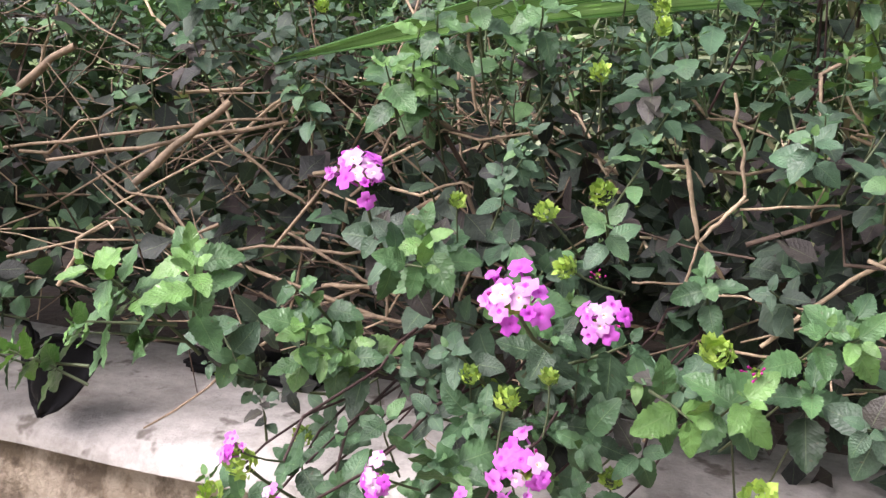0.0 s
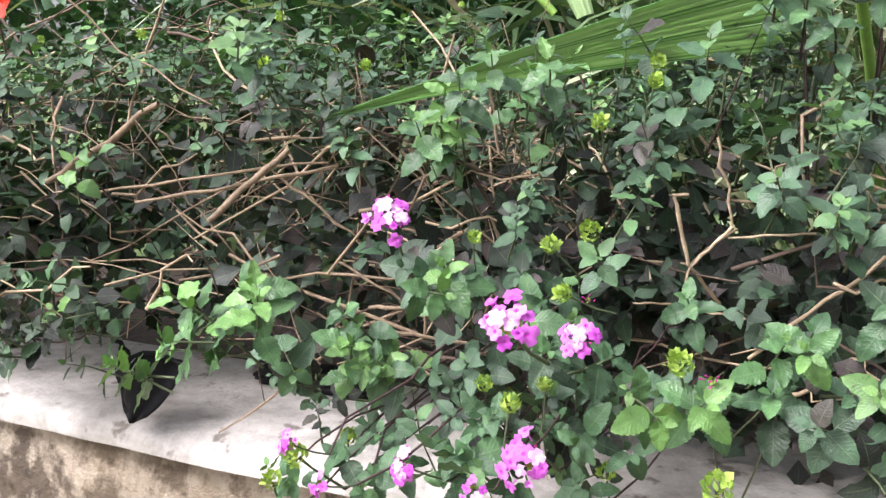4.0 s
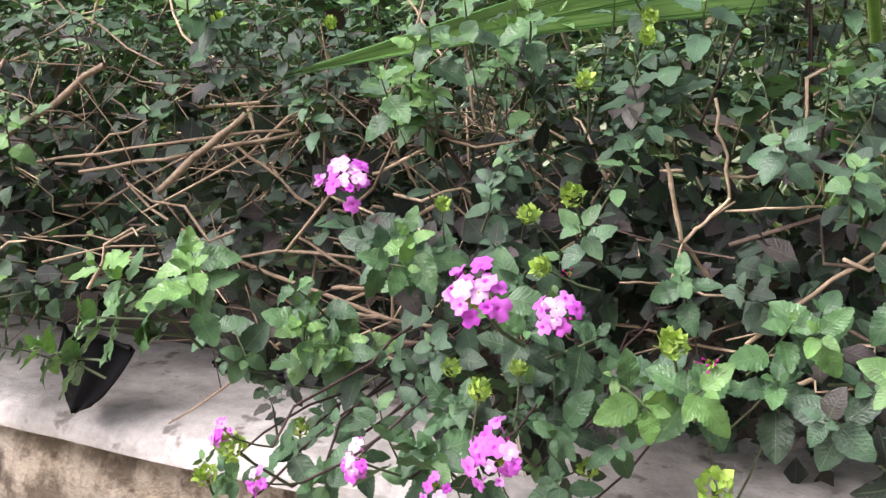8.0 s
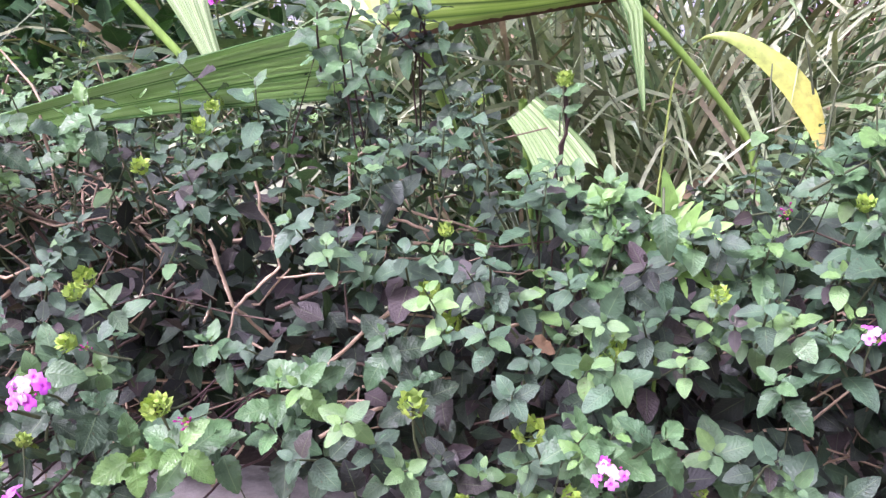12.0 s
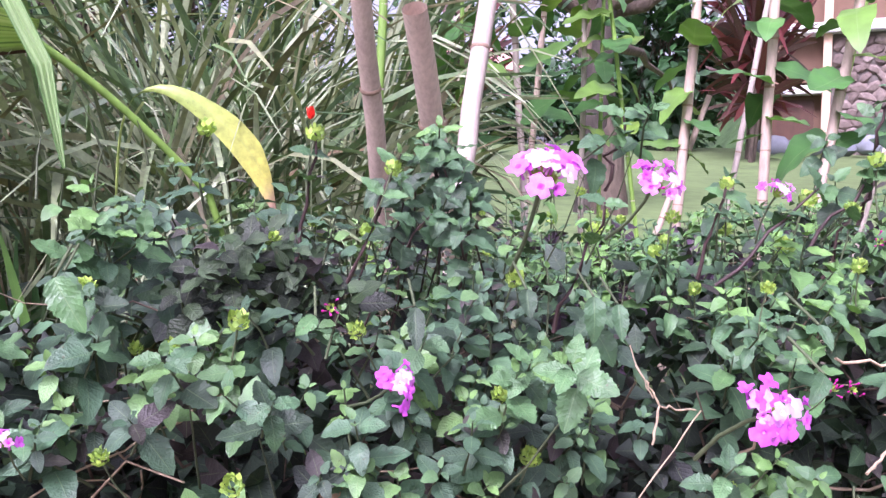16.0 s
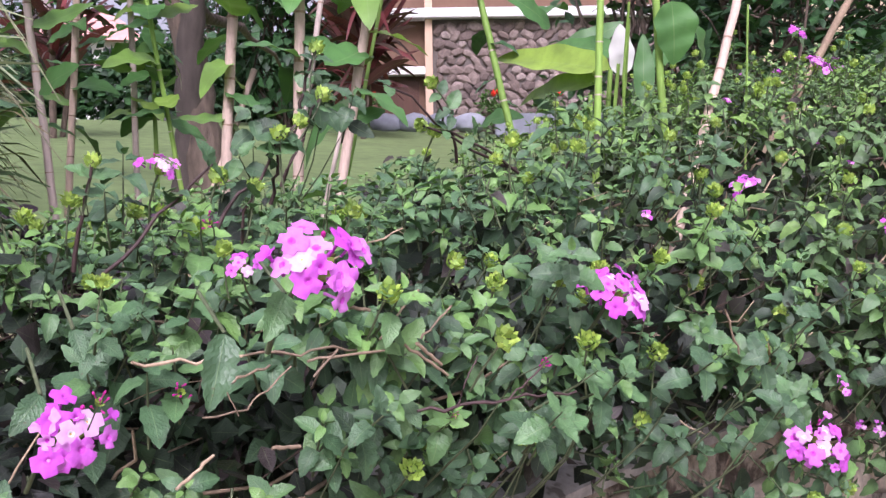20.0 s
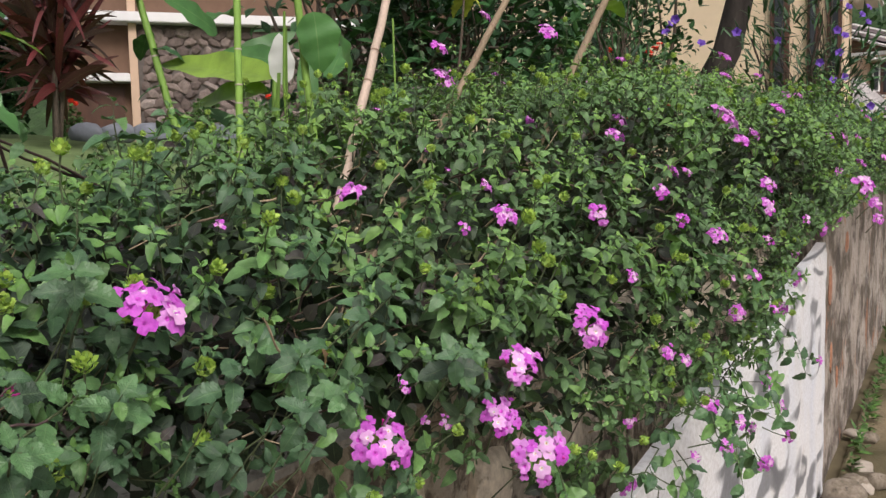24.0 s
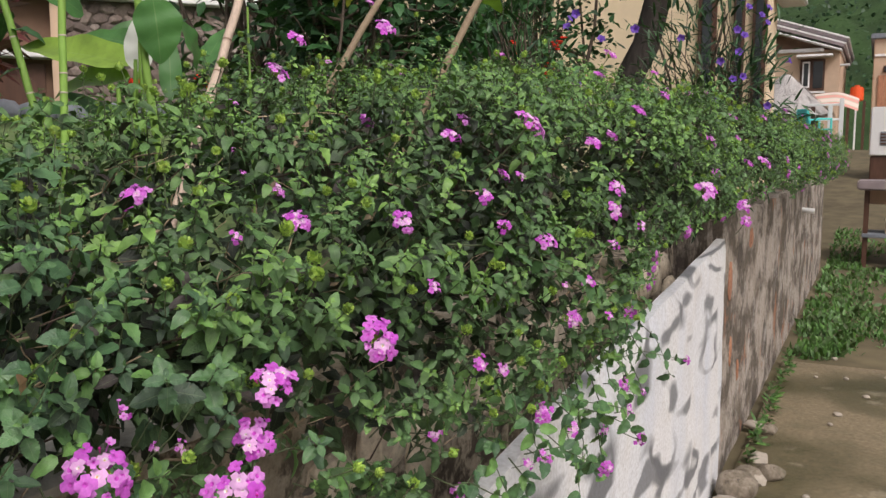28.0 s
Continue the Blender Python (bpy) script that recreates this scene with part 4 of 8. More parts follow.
SHOOTS_OVER_COPING = [
    (-0.197, -0.29, 1.225, 0.35, 0.02), (-0.181, -0.29, 1.219, 0.4, 0.02), (-0.167, -0.27, 1.23, 0.65, 0.023), (-0.148, -0.27, 1.213, 0.4, 0.022),
    (-0.143, -0.27, 1.221, 0.55, 0.022), (-0.17, -0.25, 1.222, 0.6, 0.022), (-0.157, -0.23, 1.229, 0.55, 0.025), (-0.18, -0.2, 1.22, 0.65, 0.024),
    (-0.138, -0.22, 1.238, 0.55, 0.025), (-0.114, -0.25, 1.237, 0.42, 0.026), (-0.092, -0.25, 1.23, 0.42, 0.028), (-0.095, -0.23, 1.245, 0.55, 0.025),
    (-0.04, -0.22, 1.24, 0.5, 0.025), (-0.038, -0.22, 1.217, 0.55, 0.025), (-0.035, -0.2, 1.244, 0.7, 0.027), (-0.057, -0.2, 1.246, 0.7, 0.027),
    (-0.043, -0.18, 1.264, 0.72, 0.027), (-0.029, -0.18, 1.251, 0.68, 0.027), (-0.106, -0.25, 1.218, 0.6, 0.025), (-0.077, -0.22, 1.208, 0.65, 0.027),
    (-0.068, -0.2, 1.237, 0.65, 0.027), (-0.146, -0.22, 1.21, 0.6, 0.024), (-0.013, -0.2, 1.233, 0.6, 0.026),
]
DARK_SHOOTS = [
    (0.462, -0.13, 1.433), (0.476, -0.13, 1.439), (0.491, -0.13, 1.444), (0.505, -0.13, 1.435),
    (0.52, -0.13, 1.43), (0.47, -0.13, 1.419), (0.485, -0.13, 1.423), (0.502, -0.13, 1.418),
    (0.516, -0.13, 1.412), (0.459, -0.13, 1.409), (0.477, -0.13, 1.405), (0.495, -0.13, 1.402),
    (0.513, -0.13, 1.396), (0.535, -0.13, 1.408), (0.449, -0.13, 1.423), (0.438, -0.13, 1.409),
]
SHOOTS_LEFT = [
    (-0.344, -0.25, 1.251, -1, -0.3, 0.3),
    (-0.254, -0.28, 1.307, -0.5, -0.5, 0.6),
    (-0.21, -0.28, 1.318, 0.3, -0.5, 0.7),
    (-0.258, -0.3, 1.291, -0.6, -0.6, 0.1),
    (-0.193, -0.2, 1.283, 0.2, -0.5, 0.8),
    (-0.171, -0.2, 1.263, 0.1, -0.8, 0.2),
    (-0.123, -0.22, 1.332, 0.1, -0.7, 0.5),
    (-0.162, -0.1, 1.422, 0.2, -0.3, 0.9),
    (-0.19, -0.1, 1.41, -0.3, -0.5, 0.5),
    (-0.117, -0.08, 1.452, 0.3, -0.3, 0.9),
    (0.028, -0.25, 1.285, 0.2, -0.7, 0.4),
    (0.075, -0.2, 1.304, 0.1, -0.8, 0.3),
]
SHOOTS_RIGHT = [
    (0.245, -0.15, 1.393, 0.3, -0.6, 0.6),
    (0.242, -0.22, 1.296, 0.1, -0.6, 0.7),
    (0.393, -0.12, 1.449, -0.1, -0.4, 0.9),
    (0.335, -0.14, 1.392, 0, -0.5, 0.7),
    (0.615, -0.22, 1.368, 0, -0.6, 0.8),
    (0.239, -0.14, 1.409, -0.2, -0.5, 0.8),
]

# bare twigs of the open stretch: start, end, radius in millimetres
TWIGS_LEFT = [
    ((-0.56, -0.09, 1.345), (-0.45, -0.07, 1.418), 3.4), ((-0.52, -0.08, 1.337), (-0.30, -0.04, 1.374), 2.2),
    ((-0.46, -0.09, 1.334), (-0.28, -0.06, 1.374), 2.6), ((-0.377, -0.10, 1.325), (-0.32, -0.07, 1.385), 3.2),
    ((-0.44, -0.06, 1.262), (-0.20, -0.05, 1.292), 2.2), ((-0.27, -0.08, 1.300), (-0.19, -0.07, 1.262), 2.0),
    ((-0.245, -0.07, 1.262), (-0.196, -0.07, 1.268), 2.8), ((-0.215, -0.09, 1.251), (-0.16, -0.07, 1.244), 2.6),
    ((-0.155, -0.06, 1.45), (-0.147, -0.05, 1.39), 2.0), ((-0.205, -0.07, 1.397), (-0.15, -0.05, 1.372), 2.8),
    ((-0.196, -0.07, 1.268), (-0.196, -0.07, 1.245), 2.2), ((-0.36, -0.05, 1.372), (-0.27, -0.03, 1.305), 2.2),
]
TWIGS_MIDDLE = [
    ((-0.009, -0.114, 1.372), (0.002, -0.10, 1.327), 2.3), ((0.002, -0.10, 1.327), (0.022, -0.07, 1.297), 2.2),
    ((0.003, -0.10, 1.325), (0.026, -0.074, 1.351), 1.9), ((0.026, -0.074, 1.351), (0.013, -0.09, 1.41), 1.7),
    ((0.024, -0.074, 1.343), (0.078, -0.07, 1.350), 1.4), ((-0.032, -0.10, 1.297), (-0.002, -0.10, 1.300), 1.2),
    ((-0.002, -0.10, 1.300), (0.003, -0.10, 1.325), 1.3), ((0.044, -0.09, 1.266), (0.118, -0.085, 1.341), 2.4),
    ((-0.016, -0.09, 1.196), (0.0, -0.07, 1.22), 1.8), ((0.06, -0.09, 1.237), (0.10, -0.07, 1.255), 2.8),
    ((0.36, -0.15, 1.30), (0.47, -0.10, 1.34), 1.2), ((0.72, -0.19, 1.27), (0.76, -0.20, 1.33), 1.3),
    ((0.80, -0.215, 1.34), (0.90, -0.225, 1.352), 0.7),
]
TWIGS_AMONG_FLOWERS = [
    ((0.683, -0.27, 1.335), (0.687, -0.27, 1.356), 1.6), ((0.687, -0.27, 1.356), (0.682, -0.27, 1.365), 1.36),
    ((0.682, -0.27, 1.365), (0.672, -0.27, 1.379), 1.16), ((0.687, -0.27, 1.356), (0.716, -0.26, 1.349), 1.3),
    ((0.686, -0.265, 1.359), (0.677, -0.26, 1.379), 0.9), ((0.677, -0.26, 1.379), (0.674, -0.26, 1.388), 0.77),
    ((0.774, -0.3, 1.383), (0.829, -0.3, 1.377), 1.9), ((0.829, -0.3, 1.377), (0.911, -0.29, 1.366), 1.61),
    ((0.807, -0.3, 1.35), (0.831, -0.3, 1.349), 1.3), ((0.831, -0.3, 1.349), (0.857, -0.3, 1.367), 1.1),
    ((0.82, -0.3, 1.364), (0.85, -0.29, 1.367), 1.6), ((0.788, -0.31, 1.322), (0.812, -0.3, 1.33), 2.0),
    ((0.844, -0.3, 1.326), (0.861, -0.3, 1.323), 2.6), ((0.915, -0.3, 1.373), (0.968, -0.27, 1.392), 1.8),
    ((0.817, -0.3, 1.379), (0.819, -0.3, 1.363), 1.0), ((0.819, -0.3, 1.363), (0.826, -0.3, 1.347), 0.85),
    ((0.917, -0.33, 1.375), (0.935, -0.33, 1.36), 2.4), ((1.178, -0.36, 1.365), (1.199, -0.36, 1.329), 2.0),
]
STICKS = [
    ((0.101, 0.020, 1.427), (0.127, 0.020, 1.379), 2.0),
    ((0.092, 0.000, 1.390), (0.157, 0.000, 1.376), 1.8),
    ((0.114, -0.040, 1.368), (0.143, -0.040, 1.366), 2.6),
    ((0.139, 0.040, 1.461), (0.165, 0.040, 1.427), 2.2),
    ((0.086, 0.020, 1.414), (0.123, 0.020, 1.358), 1.4),
    ((0.106, 0.030, 1.433), (0.135, 0.030, 1.375), 1.2),
    ((0.124, 0.050, 1.458), (0.146, 0.050, 1.425), 1.6),
    ((-0.195, -0.050, 1.313), (-0.168, -0.050, 1.331), 3.0),
    ((0.084, -0.030, 1.389), (0.124, -0.030, 1.376), 2.0),
    ((0.867, -0.300, 1.368), (0.918, -0.300, 1.366), 1.9),
    ((0.925, -0.240, 1.413), (0.980, -0.240, 1.429), 1.5),
    ((0.956, -0.280, 1.358), (0.987, -0.280, 1.381), 1.7),
    ((0.901, -0.280, 1.391), (0.923, -0.280, 1.386), 2.6),
    ((0.933, -0.300, 1.367), (0.966, -0.300, 1.343), 2.2),
    ((0.858, -0.320, 1.365), (0.873, -0.320, 1.377), 1.6),
    ((1.301, -0.270, 1.343), (1.336, -0.270, 1.291), 1.4),
]
RUNNERS = [
    ((0.909, -0.34, 1.341), (0.958, -0.36, 1.342), 2.2), ((0.958, -0.36, 1.342), (1.003, -0.37, 1.34), 1.87),
    ((0.958, -0.36, 1.342), (0.993, -0.36, 1.361), 1.3), ((0.928, -0.35, 1.341), (0.935, -0.35, 1.355), 1.2),
    ((0.935, -0.35, 1.355), (0.944, -0.35, 1.367), 1.02),
]


# bare dark flower stalks that stand over the hedge: foot, tip, with a seed head or not
TALL_STALKS = [
    ((0.807, -0.120, 1.432), (0.814, -0.120, 1.472), 1),
    ((0.835, -0.120, 1.427), (0.893, -0.120, 1.469), 0),
    ((0.918, -0.120, 1.426), (0.925, -0.120, 1.453), 1),
    ((0.915, -0.120, 1.453), (0.962, -0.120, 1.499), 1),
    ((0.947, -0.120, 1.465), (0.945, -0.120, 1.490), 1),
    ((0.974, -0.100, 1.481), (0.996, -0.100, 1.521), 1),
    ((0.995, -0.080, 1.521), (1.004, -0.080, 1.559), 1),
    ((1.222, -0.080, 1.485), (1.110, -0.080, 1.501), 1),
    ((1.222, -0.080, 1.485), (1.070, -0.080, 1.534), 0),
    ((1.160, -0.080, 1.498), (1.123, -0.080, 1.538), 1),
    ((1.248, -0.100, 1.407), (1.301, -0.100, 1.485), 1),
    ((1.375, -0.200, 1.330), (1.416, -0.200, 1.381), 0),
    ((0.677, -0.160, 1.408), (0.697, -0.160, 1.460), 0),
    ((0.729, -0.120, 1.493), (0.731, -0.120, 1.518), 0),
    ((0.517, -0.080, 1.447), (0.527, -0.080, 1.504), 1),
    ((0.539, -0.140, 1.417), (0.565, -0.140, 1.480), 1),
    ((0.218, -0.020, 1.446), (0.216, -0.020, 1.488), 1),
    ((0.214, 0.000, 1.436), (0.218, 0.000, 1.490), 1),
]
# large drooping leaves: stalk end, tip, age
LARGE_LEAVES = [
    ((0.774, -0.370, 1.406), (0.761, -0.382, 1.378), 0.45),
    ((0.800, -0.370, 1.418), (0.784, -0.382, 1.402), 0.40),
    ((0.742, -0.300, 1.402), (0.742, -0.312, 1.391), 0.60),
    ((0.720, -0.330, 1.385), (0.706, -0.342, 1.376), 0.50),
    ((0.389, -0.240, 1.429), (0.403, -0.252, 1.403), 0.35),
    ((0.563, -0.200, 1.404), (0.561, -0.212, 1.379), 0.90),
    ((0.660, -0.220, 1.409), (0.657, -0.232, 1.382), 0.45),
    ((0.509, -0.200, 1.401), (0.496, -0.212, 1.392), 0.40),
    ((0.675, -0.220, 1.404), (0.673, -0.232, 1.383), 0.50),
    ((0.620, -0.220, 1.414), (0.617, -0.232, 1.398), 0.90),
    ((0.384, -0.170, 1.425), (0.390, -0.182, 1.392), 0.50),
    ((0.263, -0.200, 1.406), (0.265, -0.212, 1.381), 0.45),
]


def floret_mesh(name, petal, open_=1.0, core=None, seed=0):
    """A four-lobed floret: notched lobes, white eye, yellow throat, slender tube. Radius about 1."""
    n = 16
    ang = np.arange(n) * 2 * np.pi / n
    lobe = 1.0 - 0.30 * np.abs(np.cos(2 * ang)) ** 6.0 + 0.13 * np.cos(ang + seed) - 0.04 * np.cos(8 * ang)
    rings = [(0.08, -0.12), (0.13, -0.02), (0.27, 0.04), (0.72, 0.10), (1.0, 0.03)]
    v = [(0, 0, -0.25)]
    for k, (r, z) in enumerate(rings):
        rr = r * (lobe if k > 2 else (0.6 + 0.4 * lobe if k == 2 else 1.0))
        wave = (0.09 * np.sin(4 * ang + 0.8 + seed) + 0.10 * np.sin(ang * 2 + seed * 2)) * r * (k > 2)
        v += list(np.stack([rr * np.cos(ang) * open_, rr * np.sin(ang) * open_, z + wave + (1 - open_) * r], -1) if np.ndim(rr) else np.stack([rr * np.cos(ang), rr * np.sin(ang), np.full(n, z)], -1))
    v = np.array([tuple(q) for q in v])
    faces, idx = [], []
    for i in range(n):
        faces.append((0, 1 + i, 1 + (i + 1) % n, 0)), idx.append(2)
    for k in range(len(rings) - 1):
        for i in range(n):
            o = 1 + k * n
            faces.append((o + i, o + n + i, o + n + (i + 1) % n, o + (i + 1) % n))
            idx.append((1, 1, 0, 0)[k])
    tv, tf = tubes([[(0, 0, -0.12), (0, 0, -0.8), (0, 0, -1.5)]], [[0.12, 0.10, 0.13]], 6)
    faces = [f if f[0] != f[3] else (f[0], f[1], f[2]) for f in faces]
    bm = bmesh.new()
    bv = [bm.verts.new(q) for q in v]
    for f, m in zip(faces, idx):
        bm.faces.new([bv[i] for i in f]).material_index = m
    tb = [bm.verts.new(q) for q in tv]
    for f in tf:
        bm.faces.new([tb[i] for i in f]).material_index = 0
    me = bpy.data.meshes.new(name)
    bm.to_mesh(me)
    bm.free()
    for m in (petal, core or M_EYE, M_THROAT if core is None else core):
        me.materials.append(m)
    for p in me.polygons:
        p.use_smooth = True
    return me


FLORETS = [floret_mesh("floret_magenta", M_PETAL, 1.0, M_PETAL_CORE, 0.5), floret_mesh("floret_white_eyed", M_PETAL_PALE, 1.0, None, 1.7), floret_mesh("floret_pink", M_PETAL, 1.0, M_PETAL_CORE, 3.0), floret_mesh("floret_half_open", M_PETAL, 0.62, M_PETAL_CORE, 4.1)]


def small_bud_mesh():
    bm = bmesh.new()
    bmesh.ops.create_icosphere(bm, subdivisions=1, radius=1.0)
    for v in bm.verts:
        v.co = Vector((v.co.x * 0.30, v.co.y * 0.30, v.co.z * 0.55))
    tv, tf = tubes([[(0, 0, -0.2), (0, 0, -1.4)]], [[0.10, 0.13]], 5)
    tb = [bm.verts.new(q) for q in tv]
    for f in tf:
        bm.faces.new([tb[i] for i in f])
    me = bpy.data.meshes.new("floret_bud")
    bm.to_mesh(me)
    bm.free()
    me.materials.append(M_PETAL_DEEP)
    return me


FLORET_BUD = small_bud_mesh()


def calyx_mesh(seed):
    """The green cup under a flower head, with its thin dark stalk. Head radius 1, axis +z."""
    rng = np.random.default_rng(seed)
    n = 14
    ph = rng.uniform(0, 6.28, n)
    base = np.stack([0.12 * np.cos(ph), 0.12 * np.sin(ph), np.full(n, -0.45)], -1)
    along = np.stack([np.cos(ph) * 0.55, np.sin(ph) * 0.55, np.full(n, 0.8)], -1)
    nr = np.stack([np.cos(ph), np.sin(ph), np.full(n, -0.4)], -1)
    lv = leaves(base, along, nr, np.full(n, 0.55), np.full(n, 0.3), 5, 0.28, 0.0, seed)
    sv, sf = tubes([[(0, 0, -0.35), (0.10, 0.05, -1.2), (0.05, 0.12, -2.6), (-0.25, 0.1, -4.2)]], [[0.085, 0.06, 0.065, 0.075]], 6)
    v, f, uv, ag = joined(lv, (sv, sf, np.zeros((len(sv), 2)), np.full(len(sv), 0.8)))
    idx = np.r_[np.zeros(len(lv[1])), np.ones(len(sf))]
    return mesh_of("flower_head", v, f, [M_BRACT, M_STEM], idx, uv, ag)


CALYX = [calyx_mesh(k) for k in range(3)]


def bract_mesh(seed):
    """A spent head: overlapping broad yellow-green bracts like a small artichoke, on a thin stalk. Radius about 1."""
    rng = np.random.default_rng(seed)
    n = 34
    k = np.arange(n) + 0.5
    ph = k * 2.39996
    cz = 1 - 1.85 * k / n
    r = np.sqrt(np.clip(1 - cz**2, 0, 1))
    out = np.stack([r * np.cos(ph), r * np.sin(ph), cz * 0.9], -1)
    along = unit(out * 0.30 + np.array((0, 0, 0.75)) + rng.normal(0, 0.24, (n, 3)))
    lv = leaves(out * 0.68 - along * 0.22, along, out + rng.normal(0, 0.15, (n, 3)), rng.uniform(0.42, 0.66, n), np.clip(rng.normal(0.38, 0.28, n), 0, 1), 4, 0.50, 0.0, seed, -0.3, -0.25)
    sv, sf = tubes([[(0, 0, -0.4), (0.08, 0.05, -1.6), (0.0, 0.15, -3.2), (-0.3, 0.1, -5.0)]], [[0.12, 0.08, 0.085, 0.10]], 6)
    v, f, uv, ag = joined(lv, (sv, sf, np.zeros((len(sv), 2)), np.full(len(sv), 0.8)))
    return mesh_of("seed_head", v, f, [M_BRACT, M_STEM], np.r_[np.zeros(len(lv[1])), np.ones(len(sf))], uv, ag)


BRACT = [bract_mesh(40 + k) for k in range(4)]
LEAF_ONE = []
for _k in range(12):
    _r = np.random.default_rng(70 + _k)
    _v, _f, _uv, _ag = leaves(np.zeros((1, 3)), np.array([(1.0, 0, 0)]), np.array([(0, 0, 1.0)]), np.ones(1), np.array([(0.06, 0.30, 0.52, 0.78)[_k // 3]]), 17, 0.34, 0.13, 70 + _k, 0.35, 0.25, 5)
    LEAF_ONE.append(mesh_of("leaf", _v, _f, [M_LEAF], None, _uv, _ag))


def facing(p, axis, size, spin):
    """A pose at p whose z looks along axis."""
    q = Vector(axis).to_track_quat("Z", "Y").to_matrix().to_4x4()
    return Matrix.Translation(p) @ q @ Matrix.Rotation(spin, 4, "Z") @ Matrix.Scale(size, 4)


def flower_head(bush, p, diam, axis, rng, budding=False):
    r = diam / 2 * 0.93
    head = part("flower_head", CALYX[rng.integers(3)], None, bush, "magenta budding flower head" if budding else "pink and magenta flower head with white-eyed florets", facing(p, axis, r * 0.9, rng.uniform(0, 6)))
    fr = 0.335 if diam > 0.03 else (0.38 if diam > 0.02 else 0.44)
    count = 18 if diam > 0.03 else (11 if diam > 0.02 else 6)
    sx, sy = rng.uniform(0.85, 1.15), rng.uniform(0.8, 1.1)
    for k in range(count):
        s = (k + 0.15) / count
        tilt = 1.32 * math.sqrt(s) + rng.normal(0, 0.10)
        ph = k * 2.39996 + rng.normal(0, 0.22)
        d = Vector((math.sin(tilt) * math.cos(ph), math.sin(tilt) * math.sin(ph), math.cos(tilt)))
        if budding or (k == 5 and diam > 0.02):
            me, sc = FLORET_BUD, (0.40 if budding else 0.2)
        else:
            if s > 0.3 and rng.random() < 0.13:
                continue
            me = FLORETS[(1 if s < 0.24 and rng.random() < 0.65 else (2 if rng.random() < 0.6 else 0))] if rng.random() > 0.16 else FLORETS[3]
            sc = fr * rng.uniform(0.8, 1.18)
        reach = rng.uniform(0.72, 1.14)
        turn = (d + Vector((rng.normal(0, 0.25), rng.normal(0, 0.25), 0.75))).normalized()
        d = Vector((d.x * sx, d.y * sy, d.z * 0.52))
        part("floret", me, None, head, at=facing(d * reach + Vector((0, 0, -0.05)), turn, sc, rng.uniform(0, 6)))
    return head


def laid(at, along, normal, size):
    """A pose whose x runs along a leaf and whose z leans to its upper side."""
    x = unit(np.asarray(along, float))
    y = unit(np.cross(normal, x))
    z = np.cross(x, y)
    m = np.eye(4)
    m[:3, :3] = np.stack([x, y, z], 1) * size
    m[:3, 3] = at
    return Matrix(m.tolist())


def hero_shoot(bush, p, way, size, rng, young):
    """A leafy shoot whose leaves are parts of their own."""
    b, al, nr, ln, ag, stems = grow_shoots(np.array([p]), np.array([way]), 4, size, young, rng)
    for i in range(len(b)):
        m = laid(b[i], al[i], nr[i], ln[i])
        part("leaf", LEAF_ONE[min(3, int(ag[i] * 4.6)) * 3 + int(rng.integers(3))], None, bush, at=m)
    return stems


